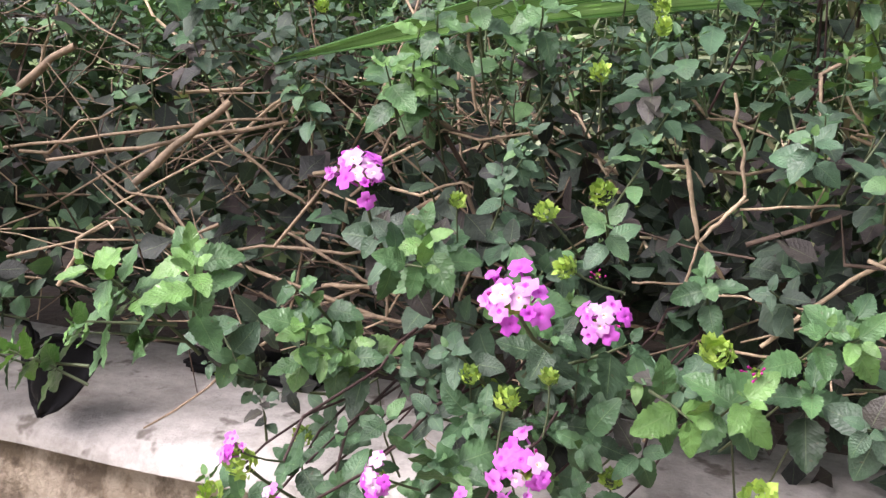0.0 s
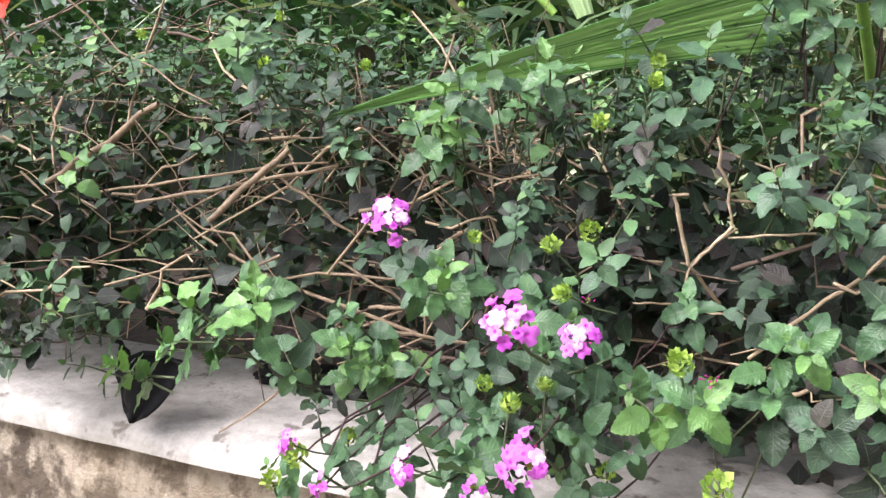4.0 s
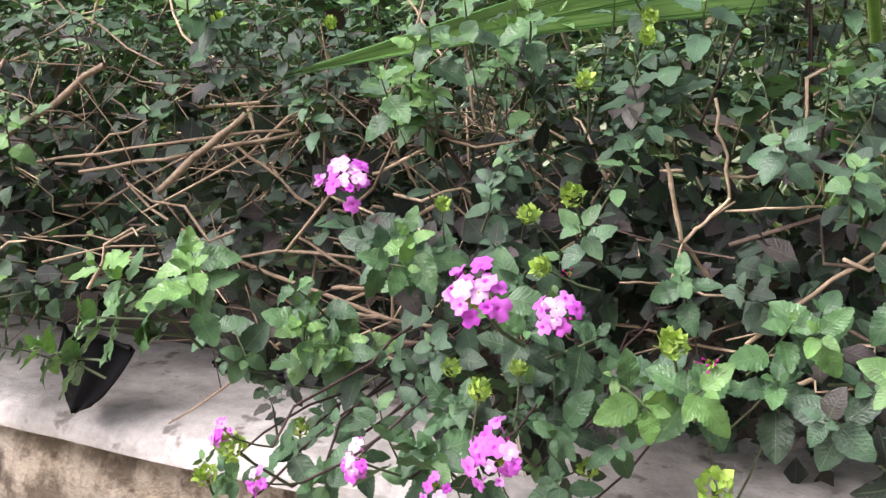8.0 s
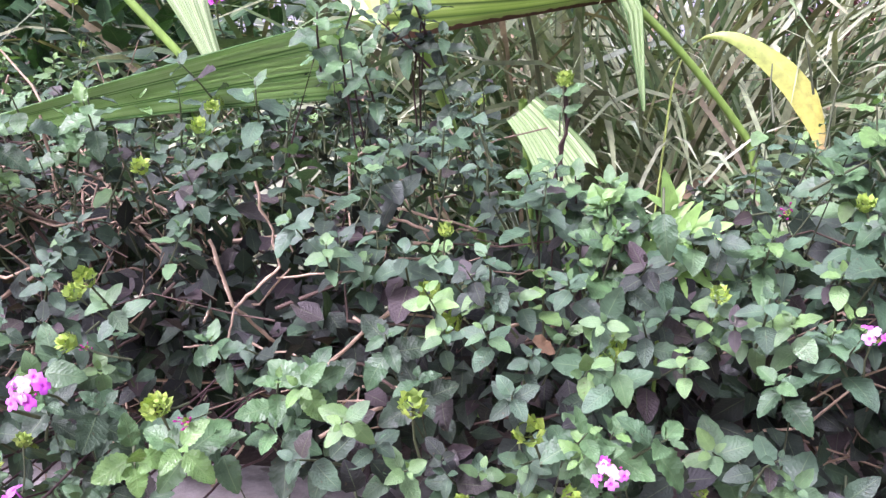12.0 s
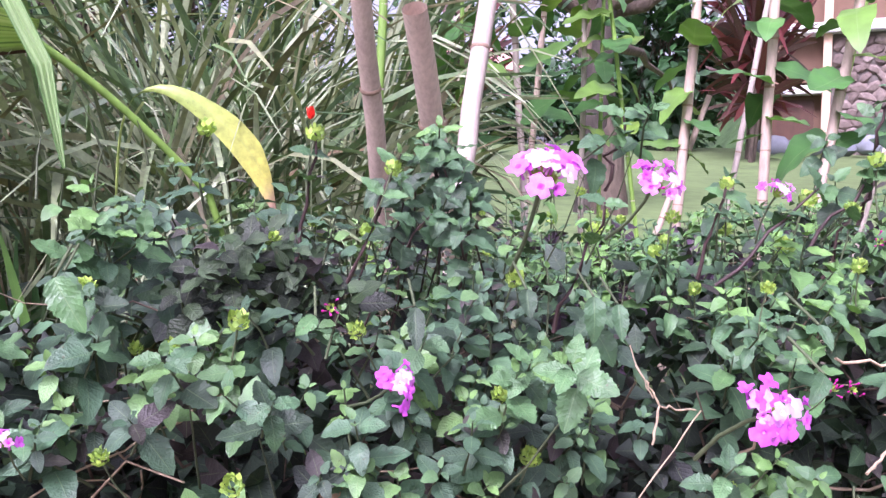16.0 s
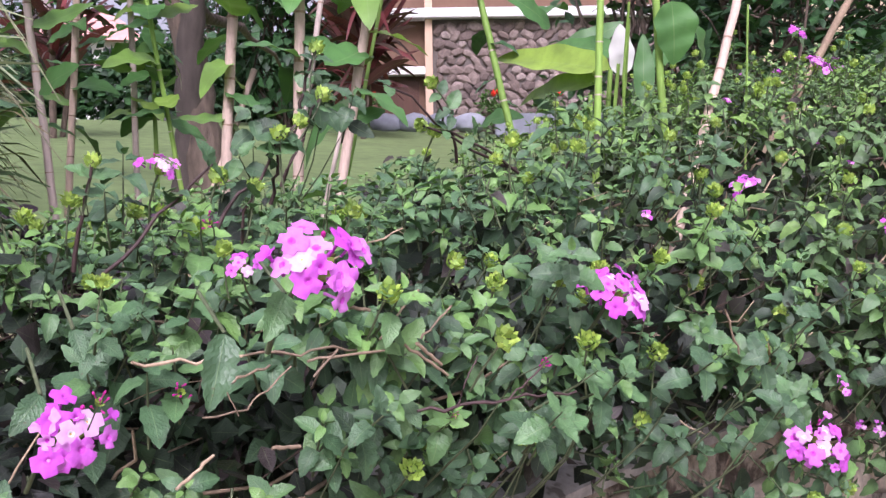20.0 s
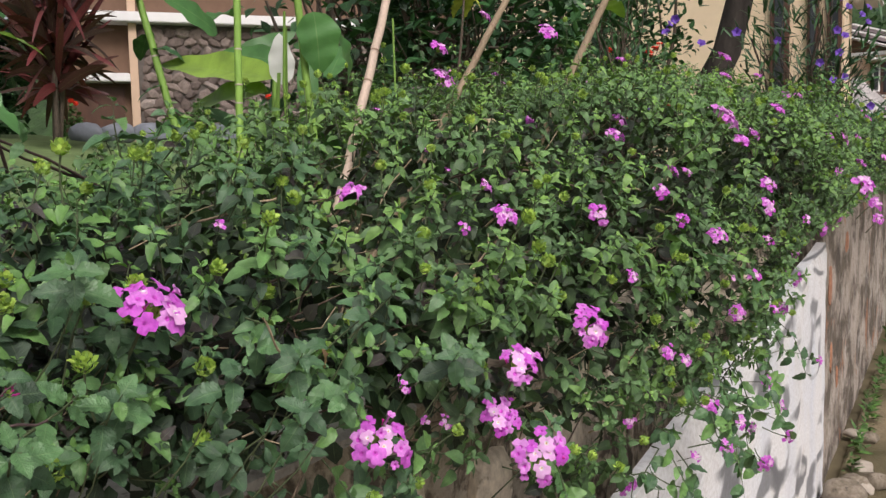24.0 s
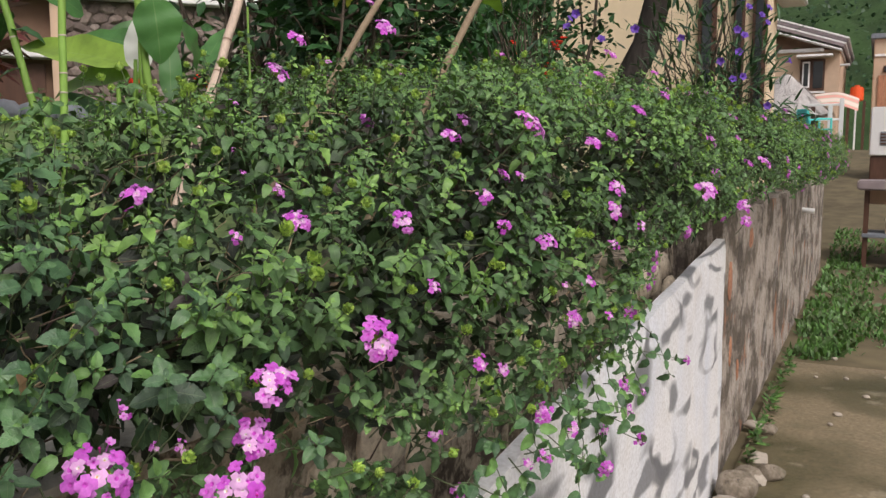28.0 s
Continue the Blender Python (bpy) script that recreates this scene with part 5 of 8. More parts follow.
def lantana_hedge():
    rng = np.random.default_rng(21)
    bushes = []
    for k in range(len(BUSH_ENDS) - 1):
        x0, x1 = BUSH_ENDS[k], BUSH_ENDS[k + 1]
        label = ("trailing lantana bush with bare brown twigs, spilling over the wall", "trailing lantana bush with pink flower heads over the coping", "lantana bush with dark leaves and few flowers", "lantana bush with pink flower heads and seed heads", "dense green lantana bush with seed heads and pink flowers", "dense lantana bush draped over a white wall", "lantana bush with many pink flowers above the roadside wall", "distant end of the lantana hedge on the roadside wall")[k]
        bush = thing("lantana_bush", (0, 0, 0), label, "bush", "lantana hedge")
        bushes.append(bush)
        near = x1 < 2.4
        area = (x1 - x0) * (1.0 if near else 1.5)
        count = int(area * (1020 if x1 < 1.0 else 1180 if near else 1150 if x1 < 4 else 620))
        scale = 0.93 if x1 < 0.8 else 0.98
        # outer shoots
        x = rng.uniform(x0, x1, count)
        th = rng.uniform(-0.55, 2.3, count)
        p, nrm = hedge_surface(x, th)
        lump = np.array([noise.noise(Vector((q[0] * 5, q[1] * 5 + 9, q[2] * 6))) for q in p])
        p = p + nrm * (lump * 0.075 + 0.008 + rng.normal(0, 0.016, count))[:, None]
        tall = rng.random(count) < 0.10
        p = p + np.where(tall, rng.uniform(0.015, 0.06, count) * np.clip(nrm[:, 2] + 0.3, 0, 1), 0)[:, None] * np.array((0.0, -0.2, 1.0))
        keep = (rng.random(count) > 0.95 * twiggy(p)) & carved(p, TWIGS_LEFT + TWIGS_MIDDLE, 0.021, 0.06)
        keep &= ~((lump < -0.16) & (rng.random(count) < 0.6)) & ~bare_coping(p) & ~over_heads(p)
        p, nrm = p[keep], nrm[keep]
        ways = unit(nrm * 0.70 + np.array((-0.05 if x1 < 1 else -0.25, -0.22, 0.48)) + rng.normal(0, 0.30, p.shape))
        size = np.where(rng.random(len(p)) < 0.40, 0.018, 0.025) * rng.uniform(0.8, 1.2, len(p)) * scale
        if not near:
            size *= 1.1
        mood = rng.random(len(p))
        lit, dim = (0.11, 0.46) if x1 < 0.3 else (0.20, 0.62) if x1 < 1.0 else (0.34, 0.82)
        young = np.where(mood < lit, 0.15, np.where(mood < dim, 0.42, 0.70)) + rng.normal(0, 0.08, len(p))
        # Shade in the colour: down-facing shoots go darker, up-facing ones lighter.
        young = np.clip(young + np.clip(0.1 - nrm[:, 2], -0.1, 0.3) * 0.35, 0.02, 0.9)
        sets = [grow_shoots(p, ways, 4 if near else 3, size, young, rng)]
        # leaves inside, set to the dark end of age to imitate inner shade
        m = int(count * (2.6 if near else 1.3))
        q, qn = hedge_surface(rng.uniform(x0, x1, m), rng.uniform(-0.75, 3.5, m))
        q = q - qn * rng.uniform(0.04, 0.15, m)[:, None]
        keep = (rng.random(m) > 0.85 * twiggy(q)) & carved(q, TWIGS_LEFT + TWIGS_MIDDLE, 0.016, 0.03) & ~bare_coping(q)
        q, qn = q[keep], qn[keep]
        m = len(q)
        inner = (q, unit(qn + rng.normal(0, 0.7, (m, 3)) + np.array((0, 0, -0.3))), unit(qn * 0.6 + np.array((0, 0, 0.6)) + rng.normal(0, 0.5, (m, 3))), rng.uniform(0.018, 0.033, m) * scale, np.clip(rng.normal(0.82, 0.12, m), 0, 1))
        heroes = []
        if x1 < 2.0:
            for row in SHOOTS_LEFT + SHOOTS_RIGHT:
                if x0 <= row[0] < x1:
                    for j in range(2):
                        off = rng.normal(0, 0.010, 3) * j
                        heroes.append(hero_shoot(bush, np.array(row[:3]) + off, np.array(row[3:]) + rng.normal(0, 0.25, 3) * j, 0.027 - 0.003 * j, rng, (0.06 if row[0] < -0.15 else 0.16) + 0.22 * rng.random()))
        if x1 < 2.4:
            placed = []
            for x, y, z, age in SPRIGS_NEAR + SPRIGS_FAR + SPRIGS_OVER_TWIGS + SPRIGS_MIDDLE:
                if x0 <= x < x1 and all(math.dist((x, y, z), q) > 0.027 for q in placed):
                    placed.append((x, y, z))
                    up = np.array((rng.normal(0, 0.3) - (0.25 if x > 0.9 else 0.0), -0.68, 0.6))
                    heroes.append(hero_shoot(bush, np.array((x, y, z)) + unit(up) * 0.01, up, rng.uniform(0.021, 0.027), rng, age * 0.75 + 0.22))
                    a = np.array((x, y, z)) - unit(up) * 0.03
                    c = a + np.array((rng.normal(0, 0.02), 0.07, -0.09))
                    heroes.append(np.array([[a, (a + c) / 2 + (0, -0.008, 0.0), c]]))
        rows = 9 if near else 4
        leaf_mat = M_LEAF_DUSKY if 1 <= k <= 2 else (M_LEAF if k in (0, 3) else M_LEAF_FRESH)
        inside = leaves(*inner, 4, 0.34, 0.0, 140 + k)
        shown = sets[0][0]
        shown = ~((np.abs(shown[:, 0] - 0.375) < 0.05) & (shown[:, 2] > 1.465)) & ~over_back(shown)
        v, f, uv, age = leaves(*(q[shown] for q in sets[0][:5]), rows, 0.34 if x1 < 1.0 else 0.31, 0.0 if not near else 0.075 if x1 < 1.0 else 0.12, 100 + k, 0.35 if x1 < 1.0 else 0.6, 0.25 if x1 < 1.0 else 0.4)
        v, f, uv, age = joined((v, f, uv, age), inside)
        # leaves deep inside, coloured near black to stand for the shade there
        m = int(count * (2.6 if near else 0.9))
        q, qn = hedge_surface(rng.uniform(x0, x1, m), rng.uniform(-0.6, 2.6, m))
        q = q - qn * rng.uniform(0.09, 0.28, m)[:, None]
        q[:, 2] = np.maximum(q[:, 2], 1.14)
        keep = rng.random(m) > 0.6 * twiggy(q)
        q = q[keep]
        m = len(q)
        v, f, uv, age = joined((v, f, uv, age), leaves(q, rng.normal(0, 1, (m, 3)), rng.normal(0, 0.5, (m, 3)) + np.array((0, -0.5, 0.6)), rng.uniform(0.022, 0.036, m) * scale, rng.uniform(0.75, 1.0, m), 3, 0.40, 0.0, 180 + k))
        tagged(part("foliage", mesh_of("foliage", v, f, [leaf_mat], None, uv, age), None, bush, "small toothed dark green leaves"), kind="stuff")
        stems = np.concatenate([sets[0][5][~over_back(p)]] + heroes)
        sv, sf = tubes(stems, np.tile([0.0004, 0.0007, 0.0010], (len(stems), 1)) * (1.0 if near else 1.3), 4 if near else 3)
        tagged(part("stem_tangle", mesh_of("stem_tangle", sv, sf, [M_STEM]), None, bush), kind="stuff")
        # woody branches within
        n = int((x1 - x0) * (110 if near else 30))
        a, an = hedge_surface(rng.uniform(x0, x1, n), rng.uniform(-0.5, 2.0, n))
        a = a - an * rng.uniform(0.02, 0.08, n)[:, None]
        c = a + np.stack([rng.normal(0, 0.09, n), rng.uniform(0.02, 0.12, n), -rng.uniform(0.0, 0.09, n)], -1)
        if k <= 1:
            c[:, 2] = a[:, 2] + rng.normal(0.0, 0.04, n)
            c[:, 1] = a[:, 1] + rng.uniform(-0.01, 0.10, n)
        c[:, 2] = np.maximum(c[:, 2], 1.14 if x1 < 1.2 else 0.98)
        a[:, 2] = np.maximum(a[:, 2], 1.14 if x1 < 1.2 else 0.98)
        s = np.linspace(0, 1, 5)[None, :, None]
        paths = a[:, None] * (1 - s) + c[:, None] * s + rng.normal(0, 0.006, (n, 5, 3))
        rad = rng.uniform(0.0006, 0.0016, n)[:, None] * np.linspace(0.6, 1.2, 5)[None]
        half = n // 3
        for nm, lo, hi, mm in (("twig_tangle", 0, half, M_TWIG), ("pale_twig_tangle", half, 2 * half, M_TWIG_PALE), ("dark_twig_tangle", 2 * half, n, M_TWIG_DARK)):
            tv, tf = tubes(paths[lo:hi], rad[lo:hi], 5)
            tagged(part(nm, mesh_of(nm, tv, tf, [mm]), None, bush), kind="stuff")
        if k <= 1:
            # the open tangle of bare stems
            n = 130
            mid = np.stack([rng.uniform(max(x0, -0.85), min(x1, -0.10), n), rng.uniform(-0.09, 0.16, n), rng.uniform(1.19, 1.42 if k else 1.50, n)], -1)
            way = unit(np.stack([rng.normal(0, 1, n), rng.normal(0, 0.25, n), rng.normal(0.06, 0.55, n)], -1)) * rng.uniform(0.04, 0.13, n)[:, None]
            s = np.linspace(-1, 1, 7)[None, :, None]
            paths = mid[:, None] + way[:, None] * s + rng.normal(0, 0.010, (n, 1, 3)) * (1 - s**2) * 1.6 + rng.normal(0, 0.0024, (n, 7, 3))
            paths[:, :, 2] = np.maximum(paths[:, :, 2], COPING_Z + 0.02)
            rad = (0.0005 + 0.0012 * rng.random(n) ** 2.2)[:, None] * np.linspace(1.15, 0.7, 7)[None]
            for nm, lo, hi, mm in (("bare_stem_tangle", 0, 58, M_TWIG), ("dark_stem_tangle", 58, 112, M_TWIG_DARK), ("pale_stem_tangle", 112, n, M_TWIG_PALE)):
                tv, tf = tubes(paths[lo:hi], rad[lo:hi], 6)
                tagged(part(nm, mesh_of(nm, tv, tf, [mm]), None, bush, "bare brown stems"), kind="stuff")
        # seed heads at shoot tips
        want = int((x1 - x0) * (40 if x1 < 0.8 else 185 if near else 120 if x1 < 4 else 60))
        pick = rng.choice(len(p), min(want, len(p)), replace=False)
        for turn, i in enumerate(pick):
            if nrm[i][1] > 0.35:
                continue
            ax = unit(nrm[i] * 0.6 + np.array((0, -0.2, 0.7)) + rng.normal(0, 0.25, 3))
            kind, reach, radius, spin = BRACT[rng.integers(4)], rng.uniform(0.018, 0.042), rng.uniform(0.0060, 0.0092), rng.uniform(0, 6)
            if (x1 < 0.9 or turn % 4) and not over_back(p[i:i + 1] + np.array((0, 0, 0.03)))[0]:
                part("seed_head", kind, None, bush, at=facing(p[i] + ax * reach * 0.8, ax, radius * (scale if x1 < 0.8 else 1.1), spin))
        # scattered extra flower heads far along the hedge
        if x1 > 3.0:
            for i in rng.choice(len(p), int((x1 - x0) * 15), replace=False):
                if nrm[i][1] < 0.3:
                    ax = unit(nrm[i] + np.array((0, -0.3, 0.3)))
                    flower_head(bush, p[i] + ax * 0.02, rng.uniform(0.03, 0.042), ax, rng)

    def bush_at(x):
        for k, bush in enumerate(bushes):
            if x < BUSH_ENDS[k + 1]:
                return bush
        return bushes[-1]

    # trailing stems that hang from the hedge in front of the white wall
    trails = (((2.0, -0.40, 1.17), (2.86, -0.50, 1.0)), ((1.9, -0.40, 1.14), (2.32, -0.50, 1.028)), ((1.8, -0.40, 1.14), (2.19, -0.50, 0.963)), ((1.92, -0.42, 1.16), (1.89, -0.50, 1.076)), ((1.95, -0.40, 1.36), (2.325, -0.50, 1.204)), ((1.8, -0.40, 1.37), (2.076, -0.50, 1.291)), ((1.95, -0.40, 1.14), (2.42, -0.50, 0.941)))
    for k in range(26):
        x = trails[k][0][0] if k < 7 else rng.uniform(1.5, 2.55)
        fr, ft = np.interp(x, HEDGE_X, HEDGE_FRONT), np.interp(x, HEDGE_X, HEDGE_FOOT)
        a = np.array((x, fr + 0.06, ft + rng.uniform(0.02, 0.12)))
        b = a + np.array((rng.uniform(-0.10, 0.22), -rng.uniform(0.0, 0.09), -rng.uniform(0.08, 0.24)))
        b[1] = min(b[1], FAR_Y - 0.05)
        if k < 7:
            a, b = np.array(trails[k][0]), np.array(trails[k][1])
        p = bend(a, b, 7, -0.02, 0.006, rng)
        v, f = tubes([p], [np.linspace(0.0013, 0.0007, 7)], 5)
        part("trailing_stem", mesh_of("trailing_stem", v, f, [M_STEM]), None, bush_at(x), "thin trailing stem with small leaves")
        n = 14
        s = np.repeat(np.linspace(0.25, 1.0, n // 2), 2)
        q = np.stack([np.interp(s, np.linspace(0, 1, 7), p[:, j]) for j in range(3)], -1)
        sd = np.where(np.arange(n) % 2 == 0, 1.0, -1.0)[:, None] * np.array((0.6, -0.1, 0.2)) + rng.normal(0, 0.4, (n, 3)) + unit(b - a) * 0.5
        up = rng.normal(0, 0.35, (n, 3)) + np.array((-0.3, -0.8, 0.5))
        size = rng.uniform(0.016, 0.028, n) * 1.2
        for j in range(n):
            part("leaf", LEAF_ONE[int(rng.integers(9))], None, bush_at(x), at=laid(q[j], sd[j], up[j], size[j]))
        if k % 3 == 0 or k < 7:
            flower_head(bush_at(x), tuple(b), rng.uniform(0.02, 0.034), unit(np.array((-0.6, -0.7, 0.0)) + rng.normal(0, 0.2, 3)), rng)

    # dry leaves caught in the hedge
    for k, (x, y, z) in enumerate(((0.20, -0.17, 1.33), (0.93, -0.20, 1.40), (0.52, -0.19, 1.31), (1.25, -0.33, 1.31))):
        lv = leaves(np.array([(x, y, z)]), rng.normal(0, 1, (1, 3)), np.array([(0, -0.7, 0.7)]), np.array([0.019]), np.array([0.3]), 11, 0.36, 0.1, 950 + k, 0.7, 0.8)
        part("dry_leaf", mesh_of("dry_leaf", lv[0], lv[1], [M_DRY], None, lv[2], lv[3]), None, bush_at(x), "withered brown leaf")

    apart = np.random.default_rng(33)
    for x, y, z, age in SPRIGS_STANDING_OUT:
        up = np.array((apart.normal(0, 0.35), -0.60, 0.7))
        stems = hero_shoot(bush_at(x), np.array((x, y, z)), up, apart.uniform(0.022, 0.028), apart, age)
        a = np.array((x, y, z)) - unit(up) * 0.03
        foot = a + np.array((apart.normal(0, 0.02), 0.05, -0.11))
        v, f = tubes(np.concatenate([stems, [[a, (a + foot) / 2 + (0, -0.008, 0.0), foot]]]), np.tile([0.0005, 0.0008, 0.0011], (len(stems) + 1, 1)), 5)
        part("shoot_stem", mesh_of("shoot_stem", v, f, [M_STALK]), None, bush_at(x))
    p = np.array(SHOOTS_OVER_COPING)
    b, al, nr, ln, ag, _ = grow_shoots(p[:, :3], unit(np.array((-0.1, -0.75, 0.45)) + apart.normal(0, 0.35, (len(p), 3))), 3, p[:, 4], p[:, 3], apart)
    lv = leaves(b, al, nr, ln, ag, 17, 0.33, 0.09, 78)
    tagged(part("trailing_foliage", mesh_of("trailing_foliage", lv[0], lv[1], [M_LEAF], None, lv[2], lv[3]), None, bush_at(-0.1), "toothed leaves of shoots that trail over the coping"), kind="stuff")
    for q in p[::2]:
        back = bend(q[:3] + (0, 0.02, -0.01), (q[0] + apart.uniform(0.01, 0.07), q[1] + 0.17, max(q[2] + 0.02, 1.17)), 6, 0.0, 0.004, apart)
        v, f = tubes([back], [np.linspace(0.0006, 0.0009, 6)], 6)
        part("trailing_stem", mesh_of("trailing_stem", v, f, [M_STALK]), None, bush_at(q[0]), "thin dark trailing stem")
    p = np.array(DARK_SHOOTS)
    b, al, nr, ln, ag, _ = grow_shoots(p, unit(np.array((-0.1, -0.6, 0.6)) + apart.normal(0, 0.3, p.shape)), 4, np.full(len(p), 0.025), np.full(len(p), 0.85), apart)
    lv = leaves(b, al, nr, ln, np.clip(ag, 0.86, 1.0), 9, 0.34, 0.075, 77)
    tagged(part("dark_foliage", mesh_of("dark_foliage", lv[0], lv[1], [M_LEAF_FRESH], None, lv[2], lv[3]), None, bush_at(0.6), "dark blue-green older leaves"), kind="stuff")
    toward = np.array((-0.15, -0.80, 0.45))
    def joins(head, end):
        a = np.array(head.matrix_basis @ Vector(end))
        b = (a[0] + apart.uniform(0.01, 0.06), a[1] + 0.13, max(a[2] + 0.03, 1.18))
        v, f = tubes([bend(a, b, 6, -0.004, 0.003, apart)], [np.linspace(0.0007, 0.0010, 6)], 6)
        part("flower_stalk", mesh_of("flower_stalk", v, f, [M_STALK]), None, head.parent, "thin dark purplish flower stalk")

    for x, y, z, d in HEADS_NEAR + HEADS_ALONG + HEADS_BEYOND:
        t = toward if x < 0.9 else np.array((-0.55, -0.65, 0.5))
        if z > 1.44 or x == 1.133:
            t = np.array((0.0, -0.72, 0.85))
        head = flower_head(bush_at(x), (x, y, z), d, unit(t + rng.normal(0, 0.13, 3)), rng)
        if x < 0.0 and z < 1.27:
            joins(head, (-0.25, 0.1, -4.2))
    for x, y, z, d in HEADS_BUDDING:
        flower_head(bush_at(x), (x, y, z), d, unit(toward + rng.normal(0, 0.2, 3)), rng, budding=True)
    for x, y, z, d in BRACTS_NEAR:
        ax = unit(toward * 0.6 + np.array((0, 0, 0.6)) + rng.normal(0, 0.25, 3))
        head = part("seed_head", BRACT[rng.integers(4)], None, bush_at(x), "yellow-green ball of pointed bracts", facing((x, y, z), ax, d / 2, rng.uniform(0, 6)))
        if x < 0.0 and z < 1.27:
            joins(head, (-0.3, 0.1, -5.0))
    for a, b, seeded in TALL_STALKS:
        a, b = np.array(a), np.array(b)
        foot = a + (a - b) * 0.25 + np.array((0.0, 0.02, -0.02))
        p = bend(foot, b, 7, 0.0, 0.0022, rng)
        v, f = tubes([p], [np.linspace(0.0016, 0.0009, 7)], 6)
        part("flower_stalk", mesh_of("flower_stalk", v, f, [M_STALK]), None, bush_at(b[0]), "thin dark purplish flower stalk")
        up = unit(b - a)
        if seeded:
            part("seed_head", BRACT[rng.integers(4)], None, bush_at(b[0]), at=facing(tuple(b), up, rng.uniform(0.0068, 0.009), rng.uniform(0, 6)))
        for s in (0.45, 0.75) if seeded else (0.5, 0.97):
            side = unit(np.cross(up, rng.normal(0, 1, 3)))
            for sg in (-1.0, 1.0):
                part("leaf", LEAF_ONE[3 + int(rng.integers(6))], None, bush_at(b[0]), at=laid(a + (b - a) * s, side * sg + up * 0.35, (0, -0.6, 0.7), rng.uniform(0.014, 0.022)))
    for a, b, age in LARGE_LEAVES:
        a, b = np.array(a), np.array(b)
        size = float(np.linalg.norm(b - a)) * 0.92
        part("leaf", LEAF_ONE[min(3, int(age * 4.6)) * 3 + int(rng.integers(3))], None, bush_at(a[0]), "large drooping toothed leaf", laid(a, b - a, (-0.2, -0.9, 0.35), size) @ Matrix.Diagonal((1.0, 0.78, 1.0, 1.0)))
        v, f = tubes([bend(a + np.array((0.004, 0.03, 0.012)), a, 4)], [np.full(4, 0.0008)], 5)
        part("leaf_stalk", mesh_of("leaf_stalk", v, f, [M_STEM]), None, bush_at(a[0]))
    for a, b, r in TWIGS_LEFT + TWIGS_MIDDLE + TWIGS_AMONG_FLOWERS + STICKS + RUNNERS:
        n = 8
        loose = a[0] > 0.6
        p = bend(a, b, n, 0.0, (0.017 if loose else 0.010) * math.dist(a, b), rng)
        if loose:
            p = np.array(p) + np.array((0.0, 0.024, -0.004))
        rad = np.full(n, r / 1000 * ((0.8 if r > 3 else 0.52) if a[0] < -0.3 else 0.40 if loose else 0.55))
        rad[[2, 5]] *= 1.25
        v, f = tubes([p], [rad], 8)
        part("twig", mesh_of("twig", v, f, [M_STALK if (a, b, r) in RUNNERS else (M_TWIG_PALE if -0.03 < a[0] < 0.8 else M_TWIG)]), None, bush_at(a[0]), "dark reddish runner" if (a, b, r) in RUNNERS else "bare dry brown twig")


lantana_hedge()


def black_bag():
    """A torn corner of black planting bag hanging over the coping."""
    n = 12
    u, v = np.meshgrid(np.linspace(-1, 1, n), np.linspace(0, 1, n), indexing="ij")
    w = 0.036 * np.sqrt(1 - v**2.2) * (1 - 0.35 * v) + 0.0015
    crease = np.sin(u * 9 + v * 4) * 0.0022 + np.sin(u * 4 - v * 11) * 0.0018
    x = -0.461 + u * w + 0.004 * v
    z = COPING_Z + 0.075 - 0.054 * v + (0.005 * np.sin(u * 5) + crease) * (1 - v)
    y = -0.085 - 0.022 * v - 0.012 * np.cos(u * 3.5) * (1 - 0.8 * v) + crease
    p = np.stack([x, y, z], -1).reshape(-1, 3)
    i = np.arange(n - 1)[:, None] * n + np.arange(n - 1)[None]
    f = np.stack([i, i + 1, i + n + 1, i + n], -1).reshape(-1, 4)
    bag = thing("planting_bag", (0, 0, 0), "torn black plastic planting bag hanging over the coping", "plastic bag")
    ob = part("hanging_corner", mesh_of("hanging_corner", p, f, [M_PLASTIC]), None, bag)
    so = ob.modifiers.new("thick", "SOLIDIFY")
    so.thickness = 0.0015
    hem = np.array([(-0.461 + k * 0.038, -0.090 - 0.012 * math.cos(k * 3.5), COPING_Z + 0.077 + 0.006 * math.sin(k * 5)) for k in np.linspace(-1, 1, 12)])
    v, f = tubes([hem], [np.full(12, 0.0022)], 6)
    part("hem", mesh_of("hem", v, f, [M_PLASTIC]), None, bag, "rolled upper hem")
    part("folded_base", boxed((-0.44, 0.045, COPING_Z + 0.011), (-0.30, 0.10, COPING_Z + 0.030), 0.008), M_PLASTIC, bag, "folded black plastic lying on the coping")


black_bag()

